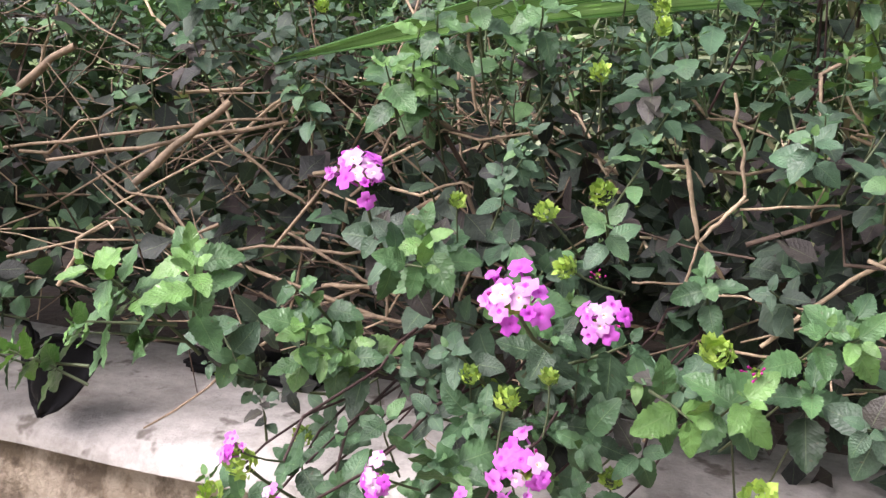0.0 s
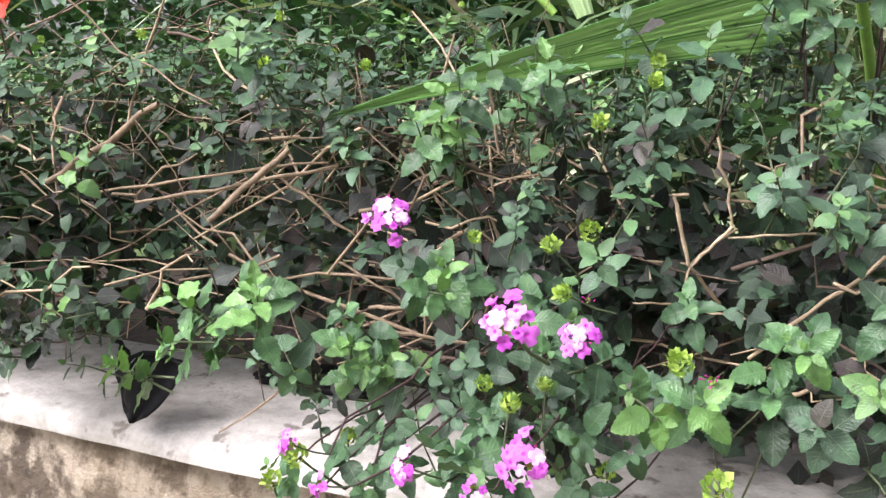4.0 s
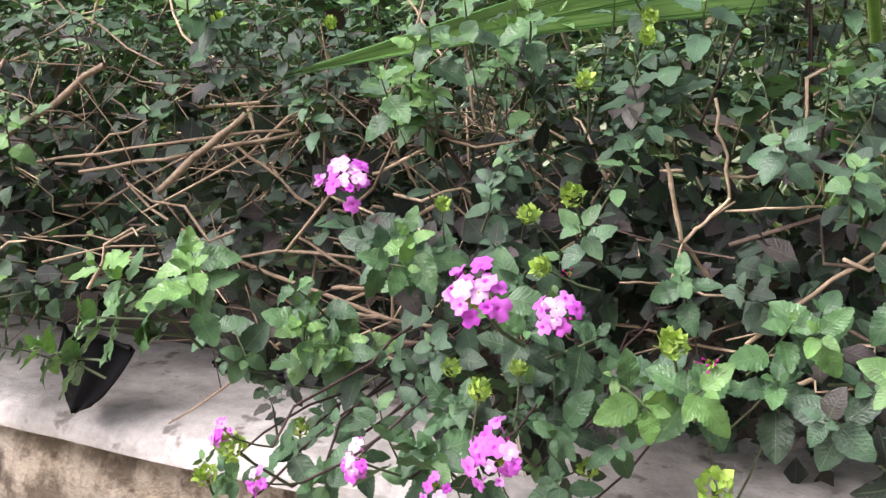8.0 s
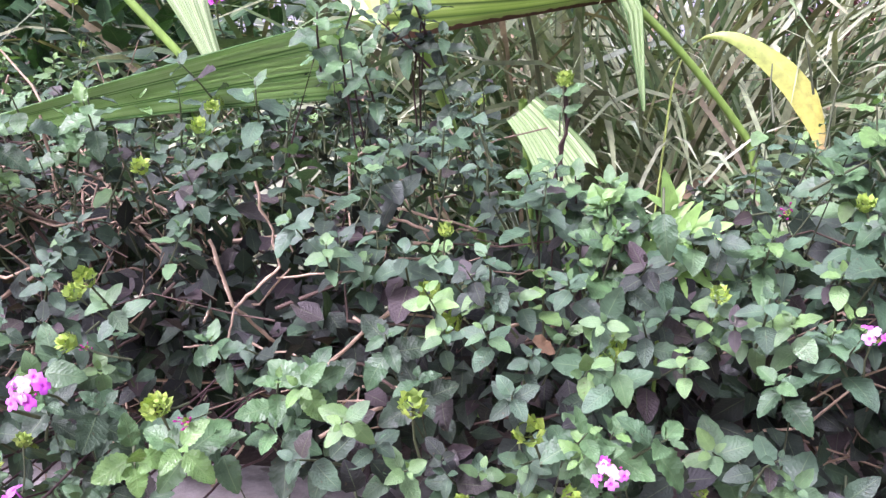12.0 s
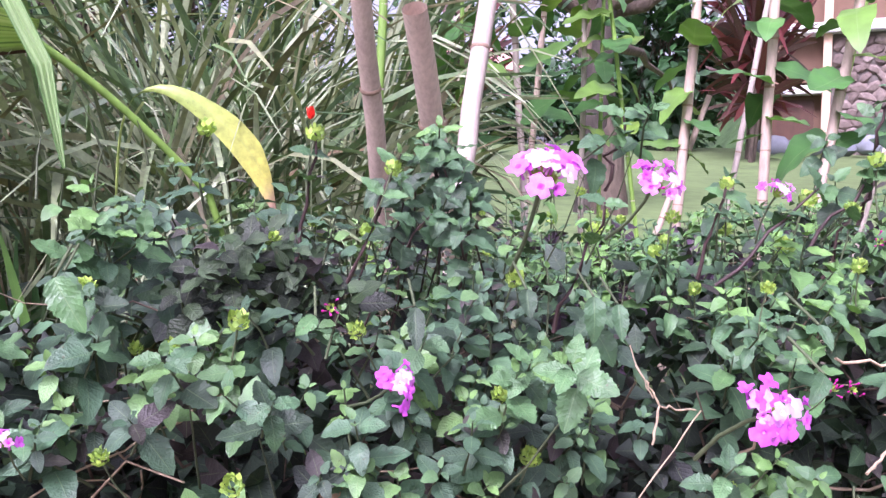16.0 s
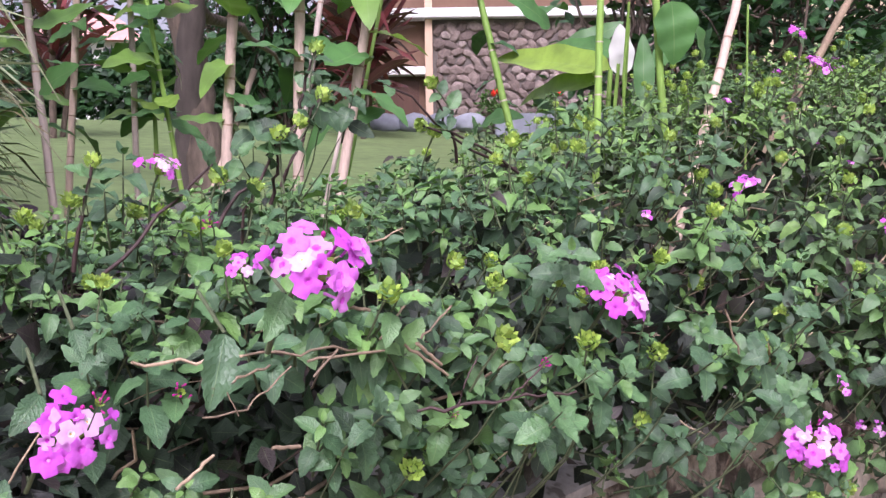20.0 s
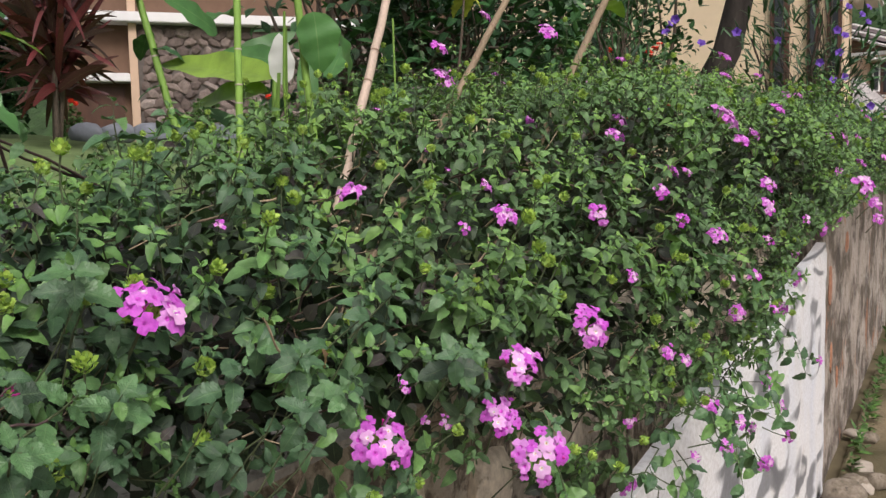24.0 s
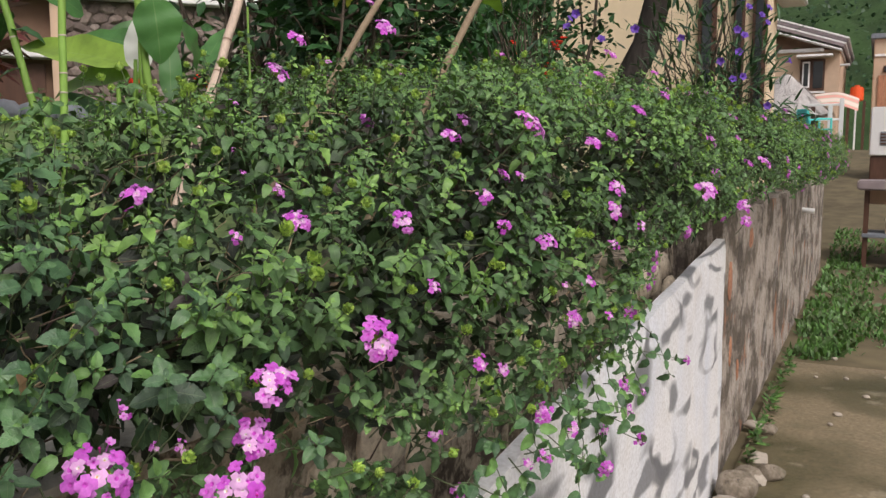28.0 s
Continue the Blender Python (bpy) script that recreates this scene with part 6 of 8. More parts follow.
# ---------------------------------------------------------------- garden behind the hedge
def pleated(name, a, b, wa, wb, up, pleats, sag, label, parent=None, mats=None, ragged=0.0, seed=1, depth=0.006):
    """A pleated palm blade from a to b; its width runs along up."""
    rng = np.random.default_rng(seed)
    n, m = 26, pleats * 2 + 1
    s, u = np.linspace(0, 1, n), np.linspace(-0.5, 0.5, m)
    a, b, up = np.asarray(a, float), np.asarray(b, float), unit(up)
    w = wa + (wb - wa) * s**1.25
    w = w * np.where(s > 0.9, 1 - ragged * (s - 0.9) * 6, 1)
    mid = a + (b - a) * s[:, None]
    mid[:, 2] -= sag * 4 * s * (1 - s)
    out = unit(np.cross(b - a, up))
    zig = np.where(np.arange(m) % 2 == 0, depth, -depth)
    p = mid[:, None] + up * (u[None, :] * w[:, None])[..., None] + out * (zig[None, :] * np.minimum(1, w / 0.05)[:, None] + 0.02 * (u**2)[None])[..., None]
    tip = rng.uniform(-1, 1, m) * min(0.03, wb * 0.12) * (1 + ragged)
    p += (unit(b - a) * tip[:, None])[None] * (s**6)[:, None, None]
    i = np.arange(n - 1)[:, None] * m + np.arange(m - 1)[None]
    f = np.stack([i, i + 1, i + m + 1, i + m], -1).reshape(-1, 4)
    uv = np.stack(np.meshgrid(s, u + 0.5, indexing="ij"), -1)[..., ::-1].reshape(-1, 2)
    me = mesh_of(name, p.reshape(-1, 3), f, mats or [M_PALM], None, uv, np.repeat(np.clip(s * 1.25 - 0.15, 0, 1), m), smooth=False)
    scorched = me.attributes.new("burnt", "FLOAT", "POINT")
    edge = np.maximum(0.0 * s[:, None], (np.abs(u)[None] * 2) ** 24) * (1.0 if ragged > 0.5 else 0.0)
    scorched.data.foreach_set("value", edge.astype(np.float32).ravel())
    ob = new(name, me)
    so = ob.modifiers.new("thick", "SOLIDIFY")
    so.thickness = 0.0008
    ob.parent = parent
    return tagged(ob, label)


def palm():
    t = thing("fan_palm", (0.22, 0.45, 1.07), "young fan palm with pleated green leaves behind the hedge", "palm")
    off = np.array((0.22, 0.45, 1.07))
    rng = np.random.default_rng(5)

    def rel(*q):
        return np.array(q) - off

    pleated("palm_leaf", rel(-0.262, -0.115, 1.411), rel(0.045, 0.067, 1.507), 0.003, 0.076, (-0.1, 0.35, 0.93), 11, -0.004, "broad pleated bright green leaf", t, None, 0, 2, 0.0035)
    pleated("palm_leaf", rel(0.290, 0.385, 1.636), rel(0.01, 0.354, 1.683), 0.045, 0.345, (0.1, 0.62, 0.78), 17, 0.010, "pleated leaf with brown burnt edge", t, [M_PALM_OLD], 0.6, 3, 0.0045)
    pleated("palm_leaf", rel(0.255, 0.36, 1.70), rel(0.303, 0.345, 1.596), 0.020, 0.019, (1, 0, 0.3), 3, 0.0, "folded leaf segment hanging down", t, None, 0, 4)
    pleated("palm_leaf", rel(0.303, 0.345, 1.597), rel(0.320, 0.345, 1.488), 0.018, 0.004, (1, 0, 0.1), 3, 0.0, "folded leaf segment hanging down", t, None, 0, 5)
    pleated("palm_leaf", rel(0.185, 0.25, 1.480), rel(0.240, 0.235, 1.408), 0.040, 0.068, (0.75, 0, 0.65), 6, -0.005, "small pleated leaf end", t, None, 0, 6, 0.002)
    pleated("palm_leaf", rel(-0.165, 0.30, 1.528), rel(-0.225, 0.30, 1.66), 0.020, 0.075, (0.9, 0.1, 0.35), 4, 0.0, "pale upright leaf segment", t, None, 0, 7, 0.0015)
    stalks = [bend(rel(0.2, 0.45, 1.02), rel(0.10, 0.10, 1.52), 7, -0.06), bend(rel(0.22, 0.46, 1.02), rel(0.185, 0.26, 1.49), 7, -0.06), bend(rel(0.62, 0.60, 1.02), rel(0.47, 0.47, 1.46), 7, 0.0), bend(rel(0.47, 0.47, 1.46), rel(0.285, 0.385, 1.63), 7, -0.012), bend(rel(-0.20, 0.30, 1.53), rel(-0.36, 0.26, 1.70), 7, 0.0)]
    for st in stalks:
        v, f = tubes([st], [np.full(7, 0.0048)], 8)
        part("leaf_stalk", mesh_of("leaf_stalk", v, f, [M_CANE_GREEN]), None, t)
    n = 14
    b = np.stack([rng.uniform(0.05, 0.30, n), rng.uniform(0.50, 0.62, n), np.full(n, 1.05)], -1) - off
    tp = b + np.stack([rng.normal(0, 0.05, n), rng.normal(0, 0.04, n), rng.uniform(0.25, 0.42, n)], -1)
    v, f, uv, ag = strap_blades(b, tp, rng.uniform(0.02, 0.045, n), rng.uniform(0.2, 0.6, n), 8, 0.02, 2)
    part("sheath", mesh_of("sheath", v, f, [M_BROAD], None, uv, ag), None, t, "dark green upright leaf sheaths")
    y = thing("yellowing_leaf", (0.40, 0.44, 1.06), "yellowing arched leaf with a brown tip", "leaf")
    pts = [(-0.06, 0.03, 0.02), (-0.03, 0.01, 0.52), (0.012, -0.02, 0.531), (0.047, -0.02, 0.515), (0.090, -0.02, 0.485), (0.123, -0.02, 0.447), (0.138, -0.02, 0.412), (0.150, -0.02, 0.373)]
    at = (0, 0.42, 0.48, 0.56, 0.68, 0.80, 0.90, 1.0)
    n = 40
    s = np.linspace(0, 1, n)
    c = np.stack([np.interp(s, at, [q[j] for q in pts]) for j in range(3)], -1)
    for _ in range(4):
        c[1:-1] = (c[:-2] + c[1:-1] * 2 + c[2:]) / 4
    w = np.interp(s, (0, 0.44, 0.56, 0.70, 0.80, 0.90, 1.0), (0.002, 0.003, 0.011, 0.018, 0.019, 0.012, 0.002))
    sd = np.array((0.62, 0.25, 0.74))
    p = np.stack([c - sd * w[:, None], c + np.array((0, -0.006, 0)), c + sd * w[:, None]], 1)
    i = np.arange(n - 1)[:, None] * 3 + np.arange(2)[None]
    f = np.stack([i, i + 1, i + 4, i + 3], -1).reshape(-1, 4)
    uv = np.stack(np.meshgrid(s, (0.0, 0.5, 1.0), indexing="ij"), -1)[..., ::-1].reshape(-1, 2)
    part("blade", mesh_of("blade", p.reshape(-1, 3), f, [M_YELLOW], None, uv, np.repeat(np.clip((s - 0.56) * 1.1 + np.clip(s - 0.88, 0, 1) * 6, 0, 1), 3)), None, y)


palm()


def grass_clump(at, radius, height, count, label, pale, seed, width=0.0105, lean=1.25):
    rng = np.random.default_rng(seed)
    t = thing("grass_clump", at, label, "ornamental grass", "grass clumps")
    for nm, m, k in (("blade_mass", M_GRASS, count - pale), ("pale_blade_mass", M_GRASS_PALE, pale)):
        ph, r = rng.uniform(0, 6.283, k), radius * np.sqrt(rng.random(k)) * 0.5
        base = np.stack([r * np.cos(ph), r * np.sin(ph), np.zeros(k)], -1)
        ph2 = ph + rng.normal(0, 0.5, k)
        out = radius * rng.uniform(0.5, 2.4, k) * lean
        tip = base + np.stack([out * np.cos(ph2), out * np.sin(ph2), height * rng.uniform(0.05, 1.0, k) ** 1.3], -1)
        tip[:, 1] = np.maximum(tip[:, 1], 0.36 - at[1] + 0.1 * rng.random(k))
        tip[:, 0] = np.minimum(tip[:, 0], 0.60 + 0.26 * (tip[:, 1] + at[1] + 0.6) - at[0] + 0.10 * rng.random(k))
        v, f, uv, ag = strap_blades(base, tip, rng.uniform(0.5, 1.4, k) * width, np.clip(rng.normal(0.35, 0.3, k), 0, 1), 9, 0.34, seed + 1)
        tagged(part(nm, mesh_of(nm, v, f, [m], None, uv, ag), None, t), kind="stuff")


grass_clump((0.62, 0.95, 1.08), 0.34, 0.80, 520, "tall arching clump of grey-green striped grass", 290, 31)
grass_clump((0.28, 0.85, 1.08), 0.34, 0.70, 480, "tall arching clump of grey-green striped grass", 220, 32)
grass_clump((-0.15, 0.85, 1.08), 0.34, 0.6, 300, "arching clump of green grass", 60, 33)
grass_clump((0.78, 1.45, 1.12), 0.30, 1.0, 260, "tall arching clump of pale striped grass", 210, 34)
grass_clump((0.35, 1.6, 1.12), 0.5, 1.05, 560, "tall arching clump of grey-green striped grass", 300, 35)
grass_clump((-0.5, 1.3, 1.10), 0.45, 0.9, 300, "tall clump of green grass", 80, 36)
grass_clump((0.25, 0.52, 1.06), 0.18, 0.42, 120, "low tuft of dry brown and green grass", 40, 37, 0.007)


def cane(at, top, radius, material, label, gap=0.14, leaf=None, leaves_from=0.45, seed=1, group="canes", size=0.14, count=5):
    """A jointed cane with a ring at each node, and broad leaves where it has them."""
    rng = np.random.default_rng(seed)
    at, top = np.array(at, float), np.array(top, float)
    t = thing("cane", at, label, "cane", group)
    d = top - at
    ln = np.linalg.norm(d)
    n = max(6, int(ln / 0.05))
    p = bend((0, 0, 0), d, n, 0.0, radius * 0.07, rng)
    rad = np.linspace(1.08, 0.85, n) * radius
    v, f = tubes([p], [rad], 10)
    part("stalk", mesh_of("stalk", v, f, [material]), None, t)
    for k in range(1, int(ln / gap)):
        s = (k * gap + rng.uniform(-0.02, 0.02)) / ln
        c = d * s
        pr = np.array([c - unit(d) * radius * 0.22, c, c + unit(d) * radius * 0.22])
        rv, rf = tubes([pr], [[radius * 1.0, radius * 1.09, radius * 0.99]], 10)
        part("node_ring", mesh_of("node_ring", rv, rf, [M_CANE_RING if material is not M_CANE_GREEN else M_CANE_PALE]), None, t)
    if leaf:
        for k in range(count):
            s = leaves_from + (1 - leaves_from) * (k + rng.uniform(0.1, 0.9)) / count
            ph = k * 2.4 + rng.uniform(-0.4, 0.4)
            o = np.array((math.cos(ph), math.sin(ph), rng.uniform(-0.5, 0.5)))
            lv = leaves(np.array([d * s]), np.array([o]), np.array([(0, -0.3, 1.0)]) + rng.normal(0, 0.3, (1, 3)), np.array([size * rng.uniform(0.7, 1.25)]), np.array([rng.uniform(0.15, 0.6)]), 15, 0.29, 0.0, seed + k, 0.3, 0.5)
            part("leaf", mesh_of("leaf", lv[0], lv[1], [leaf], None, lv[2], lv[3]), None, t)
    return t


def lawn_z(x, y):
    return float(ground_height(np.array(x), np.array(y))) - 0.03


def cane_through(x1, z1, x2, z2, y, radius, material, label, reach=2.4, **more):
    """A cane in the plane y through two places, from the ground up to reach."""
    k = (x2 - x1) / (z2 - z1)
    z0 = lawn_z(0, y)
    cane((x1 + (z0 - z1) * k, y, z0), (x1 + (reach - z1) * k, y, reach), radius, material, label, **more)


cane((0.774, 0.646, 1.08), (0.548, 0.023, 1.90), 0.0115, M_CANE, "pinkish-brown dry cane stake standing behind the hedge", seed=2, gap=0.13)
cane((0.845, 0.465, 1.08), (0.6225, 0.027, 1.612), 0.0125, M_CANE, "cut brown cane stake with a rough top", gap=0.085, seed=3)
cane((0.673, 0.242, 1.08), (0.97, 0.60, 2.30), 0.0125, M_CANE_PALE, "whitish bamboo stake leaning behind the hedge", seed=4, gap=0.15)
cane_through(0.700, 1.63, 0.694, 1.506, 0.50, 0.0062, M_CANE_GREEN, "slim green stem among the canes", seed=5)
for _i, (_x1, _z1, _x2, _z2, _y, _r, _m, _leafy) in enumerate((
        (1.093, 1.706, 1.112, 1.434, 0.99, 0.0085, M_CANE_PALE, True), (1.257, 1.707, 1.229, 1.402, 1.27, 0.0090, M_CANE, True),
        (1.400, 1.848, 1.397, 1.461, 1.31, 0.0085, M_CANE_PALE, True), (1.440, 1.848, 1.437, 1.461, 1.29, 0.0060, M_CANE_GREEN, True),
        (1.429, 1.786, 1.409, 1.553, 0.87, 0.0125, M_CANE, True), (1.430, 1.750, 1.416, 1.420, 0.63, 0.0110, M_CANE, True),
        (1.879, 1.894, 1.821, 1.601, 1.25, 0.0095, M_CANE_PALE, False), (1.464, 1.679, 1.411, 1.432, 0.49, 0.0100, M_CANE, True),
        (1.545, 1.720, 1.470, 1.437, 0.56, 0.0042, M_CANE_GREEN, False), (1.30, 1.72, 1.34, 1.45, 0.95, 0.0055, M_CANE_GREEN, True),
        (1.47, 1.62, 1.40, 1.45, 0.90, 0.0085, M_CANE, False), (0.93, 1.70, 0.93, 1.45, 0.85, 0.0050, M_CANE_GREEN, True))):
    _kind = "green" if _m is M_CANE_GREEN else ("pale dry" if _m is M_CANE_PALE else "reddish-brown")
    cane_through(_x1, _z1, _x2, _z2, _y, _r * 0.85, _m, _kind + (" ginger cane with broad green leaves" if _leafy else " bare jointed ginger cane"), reach=2.3 if _i != 10 else 1.66, seed=20 + _i, leaf=M_BROAD if _leafy else None, gap=0.10, size=0.10, count=24, leaves_from=0.38)
cane((1.030, 0.07, 1.16), (1.114, 0.045, 1.512), 0.0026, M_CANE_PALE, "thin pale dry stick with a cut end among the leaves", seed=47, gap=0.2)
cane((2.298, 0.82, 1.08), (2.155, 1.077, 2.30), 0.0095, M_CANE_GREEN, "green and brown leaning cane with drooping leaves", seed=48, leaf=M_SHRUB, leaves_from=0.42, size=0.095, count=11)
cane((1.765, 0.26, 1.08), (1.80, 0.26, 2.30), 0.0062, M_CANE_GREEN, "bright green jointed cane", seed=49, gap=0.06)
cane((2.0, 0.24, 1.08), (1.87, 0.26, 2.30), 0.0070, M_CANE_GREEN, "green stem bearing a large heart-shaped leaf", seed=53, gap=0.2)
cane((2.16, 0.20, 1.08), (2.15, 0.20, 1.76), 0.0024, M_CANE_GREEN, "thin green stem behind the hedge", seed=54, gap=0.3)
cane((1.78, 0.17, 1.10), (2.449, 0.267, 2.30), 0.0088, M_CANE, "pale leaning cane stake behind the hedge", seed=50, gap=0.10)
cane((2.023, 0.317, 1.08), (3.054, 0.18, 2.30), 0.0090, M_CANE_DARK, "leaning brown cane stake behind the hedge", seed=51)
cane((2.25, 0.162, 1.08), (2.923, -0.171, 2.30), 0.0090, M_CANE_DARK, "leaning brown cane with a few hanging green leaves", seed=52, leaf=M_BROAD, leaves_from=0.56, size=0.075, count=6)


def spathe_lily():
    t = thing("spathe_lily", (2.26, 0.62, 1.06), "broad-leaved plant with a white spathe and yellow-green leaves", "plant")
    off = np.array((2.26, 0.62, 1.06))
    rng = np.random.default_rng(8)

    def big(name, p, along, nr, ln, width, age, m, seed, label="", fold=0.25, curl=0.3):
        lv = leaves(np.array([np.array(p) - off]), np.array([along]), np.array([nr]), np.array([ln]), np.array([age]), 21, width, 0.0, seed, fold, curl)
        return part(name, mesh_of(name, lv[0], lv[1], [m], None, lv[2], lv[3]), None, t, label)

    big("spathe", (2.175, 0.514, 1.655), (0.0, 0.02, 1.0), (-0.6, -1.0, 0.1), 0.112, 0.26, 0.3, M_WHITE_FLOWER, 3, "white spathe", 0.8, 0.1)
    big("leaf", (1.936, 0.225, 1.745), (0.10, -0.10, -1.0), (-0.55, -0.9, 0.25), 0.115, 0.33, 0.46, M_BROAD, 4, "large heart-shaped leaf")
    big("leaf", (1.985, 0.215, 1.708), (0.62, -0.1, -0.62), (-0.1, -0.8, 0.5), 0.115, 0.24, 0.45, M_BROAD, 5)
    big("leaf", (2.25, 0.60, 1.680), (-0.02, 1.0, 0.20), (-0.75, -0.1, 0.7), 0.40, 0.125, 0.10, M_BROAD, 6, "yellow-green broad leaf", 0.6, 0.18)
    big("leaf", (2.27, 0.64, 1.655), (-0.02, 1.0, 0.02), (-0.75, -0.1, 0.62), 0.34, 0.10, 0.14, M_BROAD, 7, "yellow-green broad leaf", 0.6, 0.15)
    big("leaf", (2.30, 0.60, 1.72), (0.0, 0.9, 0.22), (-0.7, -0.1, 0.7), 0.24, 0.15, 0.45, M_BROAD, 9)
    big("leaf", (2.27, 0.52, 1.60), (0.1, 0.1, 1.0), (-0.7, -0.8, 0.1), 0.16, 0.15, 0.65, M_BROAD, 10)
    for k in range(9):
        big("leaf", (2.34 + rng.uniform(-0.05, 0.35), 0.72 + rng.uniform(-0.1, 0.5), 1.45 + rng.uniform(0, 0.42)), rng.normal(0, 0.6, 3) + np.array((0, 0.2, 0.4)), rng.normal(0, 0.3, 3) + np.array((-0.5, -0.7, 0.5)), rng.uniform(0.14, 0.22), 0.2, rng.uniform(0.5, 0.95), M_BROAD, 21 + k)
    for p, r in (((2.167, 0.514, 1.68), 0.005), ((2.25, 0.60, 1.68), 0.007), ((2.25, 0.66, 1.63), 0.006), ((2.13, 0.46, 1.80), 0.0035), ((2.145, 0.47, 1.77), 0.003)):
        v, f = tubes([bend((rng.uniform(-0.04, 0.04), 0, 0), np.array(p) - off, 6, 0.0, 0.003, rng)], [np.linspace(1.3, 0.8, 6) * r], 8)
        part("leaf_stalk", mesh_of("leaf_stalk", v, f, [M_CANE_GREEN]), None, t)


spathe_lily()


def leafy_shrub(name, at, size, count, leaf_len, material, label, seed, group="", age=(0.35, 0.95), width=0.30, limbs=9, rows=4):
    """A shrub: limbs from the base, and leaves round many small twig ends, with gaps."""
    rng = np.random.default_rng(seed)
    t = thing(name, at, label, "shrub", group)
    sx, sy, sz = size
    ends = rng.normal(0, 1, (limbs * 7, 3))
    ends = unit(ends) * (rng.random((len(ends), 1)) ** 0.4)
    ends = ends * np.array((sx / 2, sy / 2, sz / 2)) + np.array((0, 0, sz * 0.55))
    paths, radii = [], []
    for k in range(limbs):
        tip = ends[k * 7]
        paths.append(bend((rng.normal(0, sx * 0.05), rng.normal(0, sy * 0.05), 0), tip, 6, 0.0, sx * 0.03, rng))
        radii.append(np.linspace(0.018, 0.006, 6) * max(sz, 0.5) * 0.6)
        for j in range(1, 7):
            paths.append(bend(paths[k * 7][3], ends[k * 7 + j], 6, 0.0, sx * 0.02, rng))
            radii.append(np.linspace(0.008, 0.002, 6) * max(sz, 0.5) * 0.6)
    v, f = tubes(paths, radii, 4)
    part("limbwork", mesh_of("limbwork", v, f, [M_BARK]), None, t)
    c = ends[rng.integers(len(ends), size=count)] + rng.normal(0, 1, (count, 3)) * np.array((sx, sy, sz)) * 0.075
    c[:, 2] = np.maximum(c[:, 2], 0.02)
    out = unit(c - np.array((0, 0, sz * 0.45)))
    al = unit(out + rng.normal(0, 0.6, (count, 3)) + np.array((0, 0, -0.15)))
    nr = unit(out * 0.5 + np.array((0, 0, 0.8)) + rng.normal(0, 0.35, (count, 3)))
    v, f, uv, ag = leaves(c, al, nr, leaf_len * rng.uniform(0.65, 1.25, count), rng.uniform(*age, count), rows, width, 0.0, seed)
    tagged(part("crown", mesh_of("crown", v, f, [material], None, uv, ag), None, t), kind="stuff")
    return t


leafy_shrub("garden_shrub", (4.1, 1.15, 1.08), (1.25, 0.9, 1.8), 2600, 0.075, M_SHRUB, "dark glossy green shrub behind the hedge", 61)
leafy_shrub("garden_shrub", (5.1, 1.2, 1.08), (1.4, 1.2, 1.7), 2600, 0.07, M_SHRUB, "dark green shrub behind the hedge", 62)
leafy_shrub("garden_shrub", (4.6, 2.1, 1.10), (1.5, 1.0, 2.4), 2000, 0.09, M_SHRUB, "tall dark green shrub behind the hedge", 63)
leafy_shrub("garden_shrub", (6.3, 1.18, 1.1), (1.2, 0.95, 2.3), 3600, 0.06, M_SHRUB, "dark green shrub beside the house", 64)


leafy_shrub("garden_shrub", (-1.25, 0.95, 1.08), (1.8, 0.7, 0.75), 2600, 0.05, M_SHRUB, "low dark green backing shrub behind the hedge", 60, "", (0.5, 1.0))
# Added shrub: keeps the hollow behind the bare twigs dark.
leafy_shrub("garden_shrub", (-0.55, 0.72, 1.08), (1.5, 0.5, 0.62), 2200, 0.05, M_SHRUB, "low dark green backing shrub behind the hedge", 65, "", (0.5, 1.0))
leafy_shrub("garden_shrub", (0.15, 2.6, 1.25), (1.6, 1.0, 1.9), 2000, 0.09, M_SHRUB, "dark green shrub behind the grass clumps", 66, "", (0.5, 1.0))
leafy_shrub("garden_shrub", (-1.3, 2.0, 1.2), (1.8, 1.2, 1.7), 2000, 0.08, M_SHRUB, "dark green shrub behind the grass clumps", 67, "", (0.5, 1.0))
leafy_shrub("purple_groundcover", (0.98, 0.78, 1.07), (0.9, 0.45, 0.33), 900, 0.05, M_PURPLE_LEAF, "low dark purple leafy plant behind the hedge", 68)
leafy_shrub("purple_groundcover", (1.75, 0.85, 1.07), (0.7, 0.4, 0.29), 600, 0.05, M_PURPLE_LEAF, "low dark purple leafy plant behind the hedge", 69)


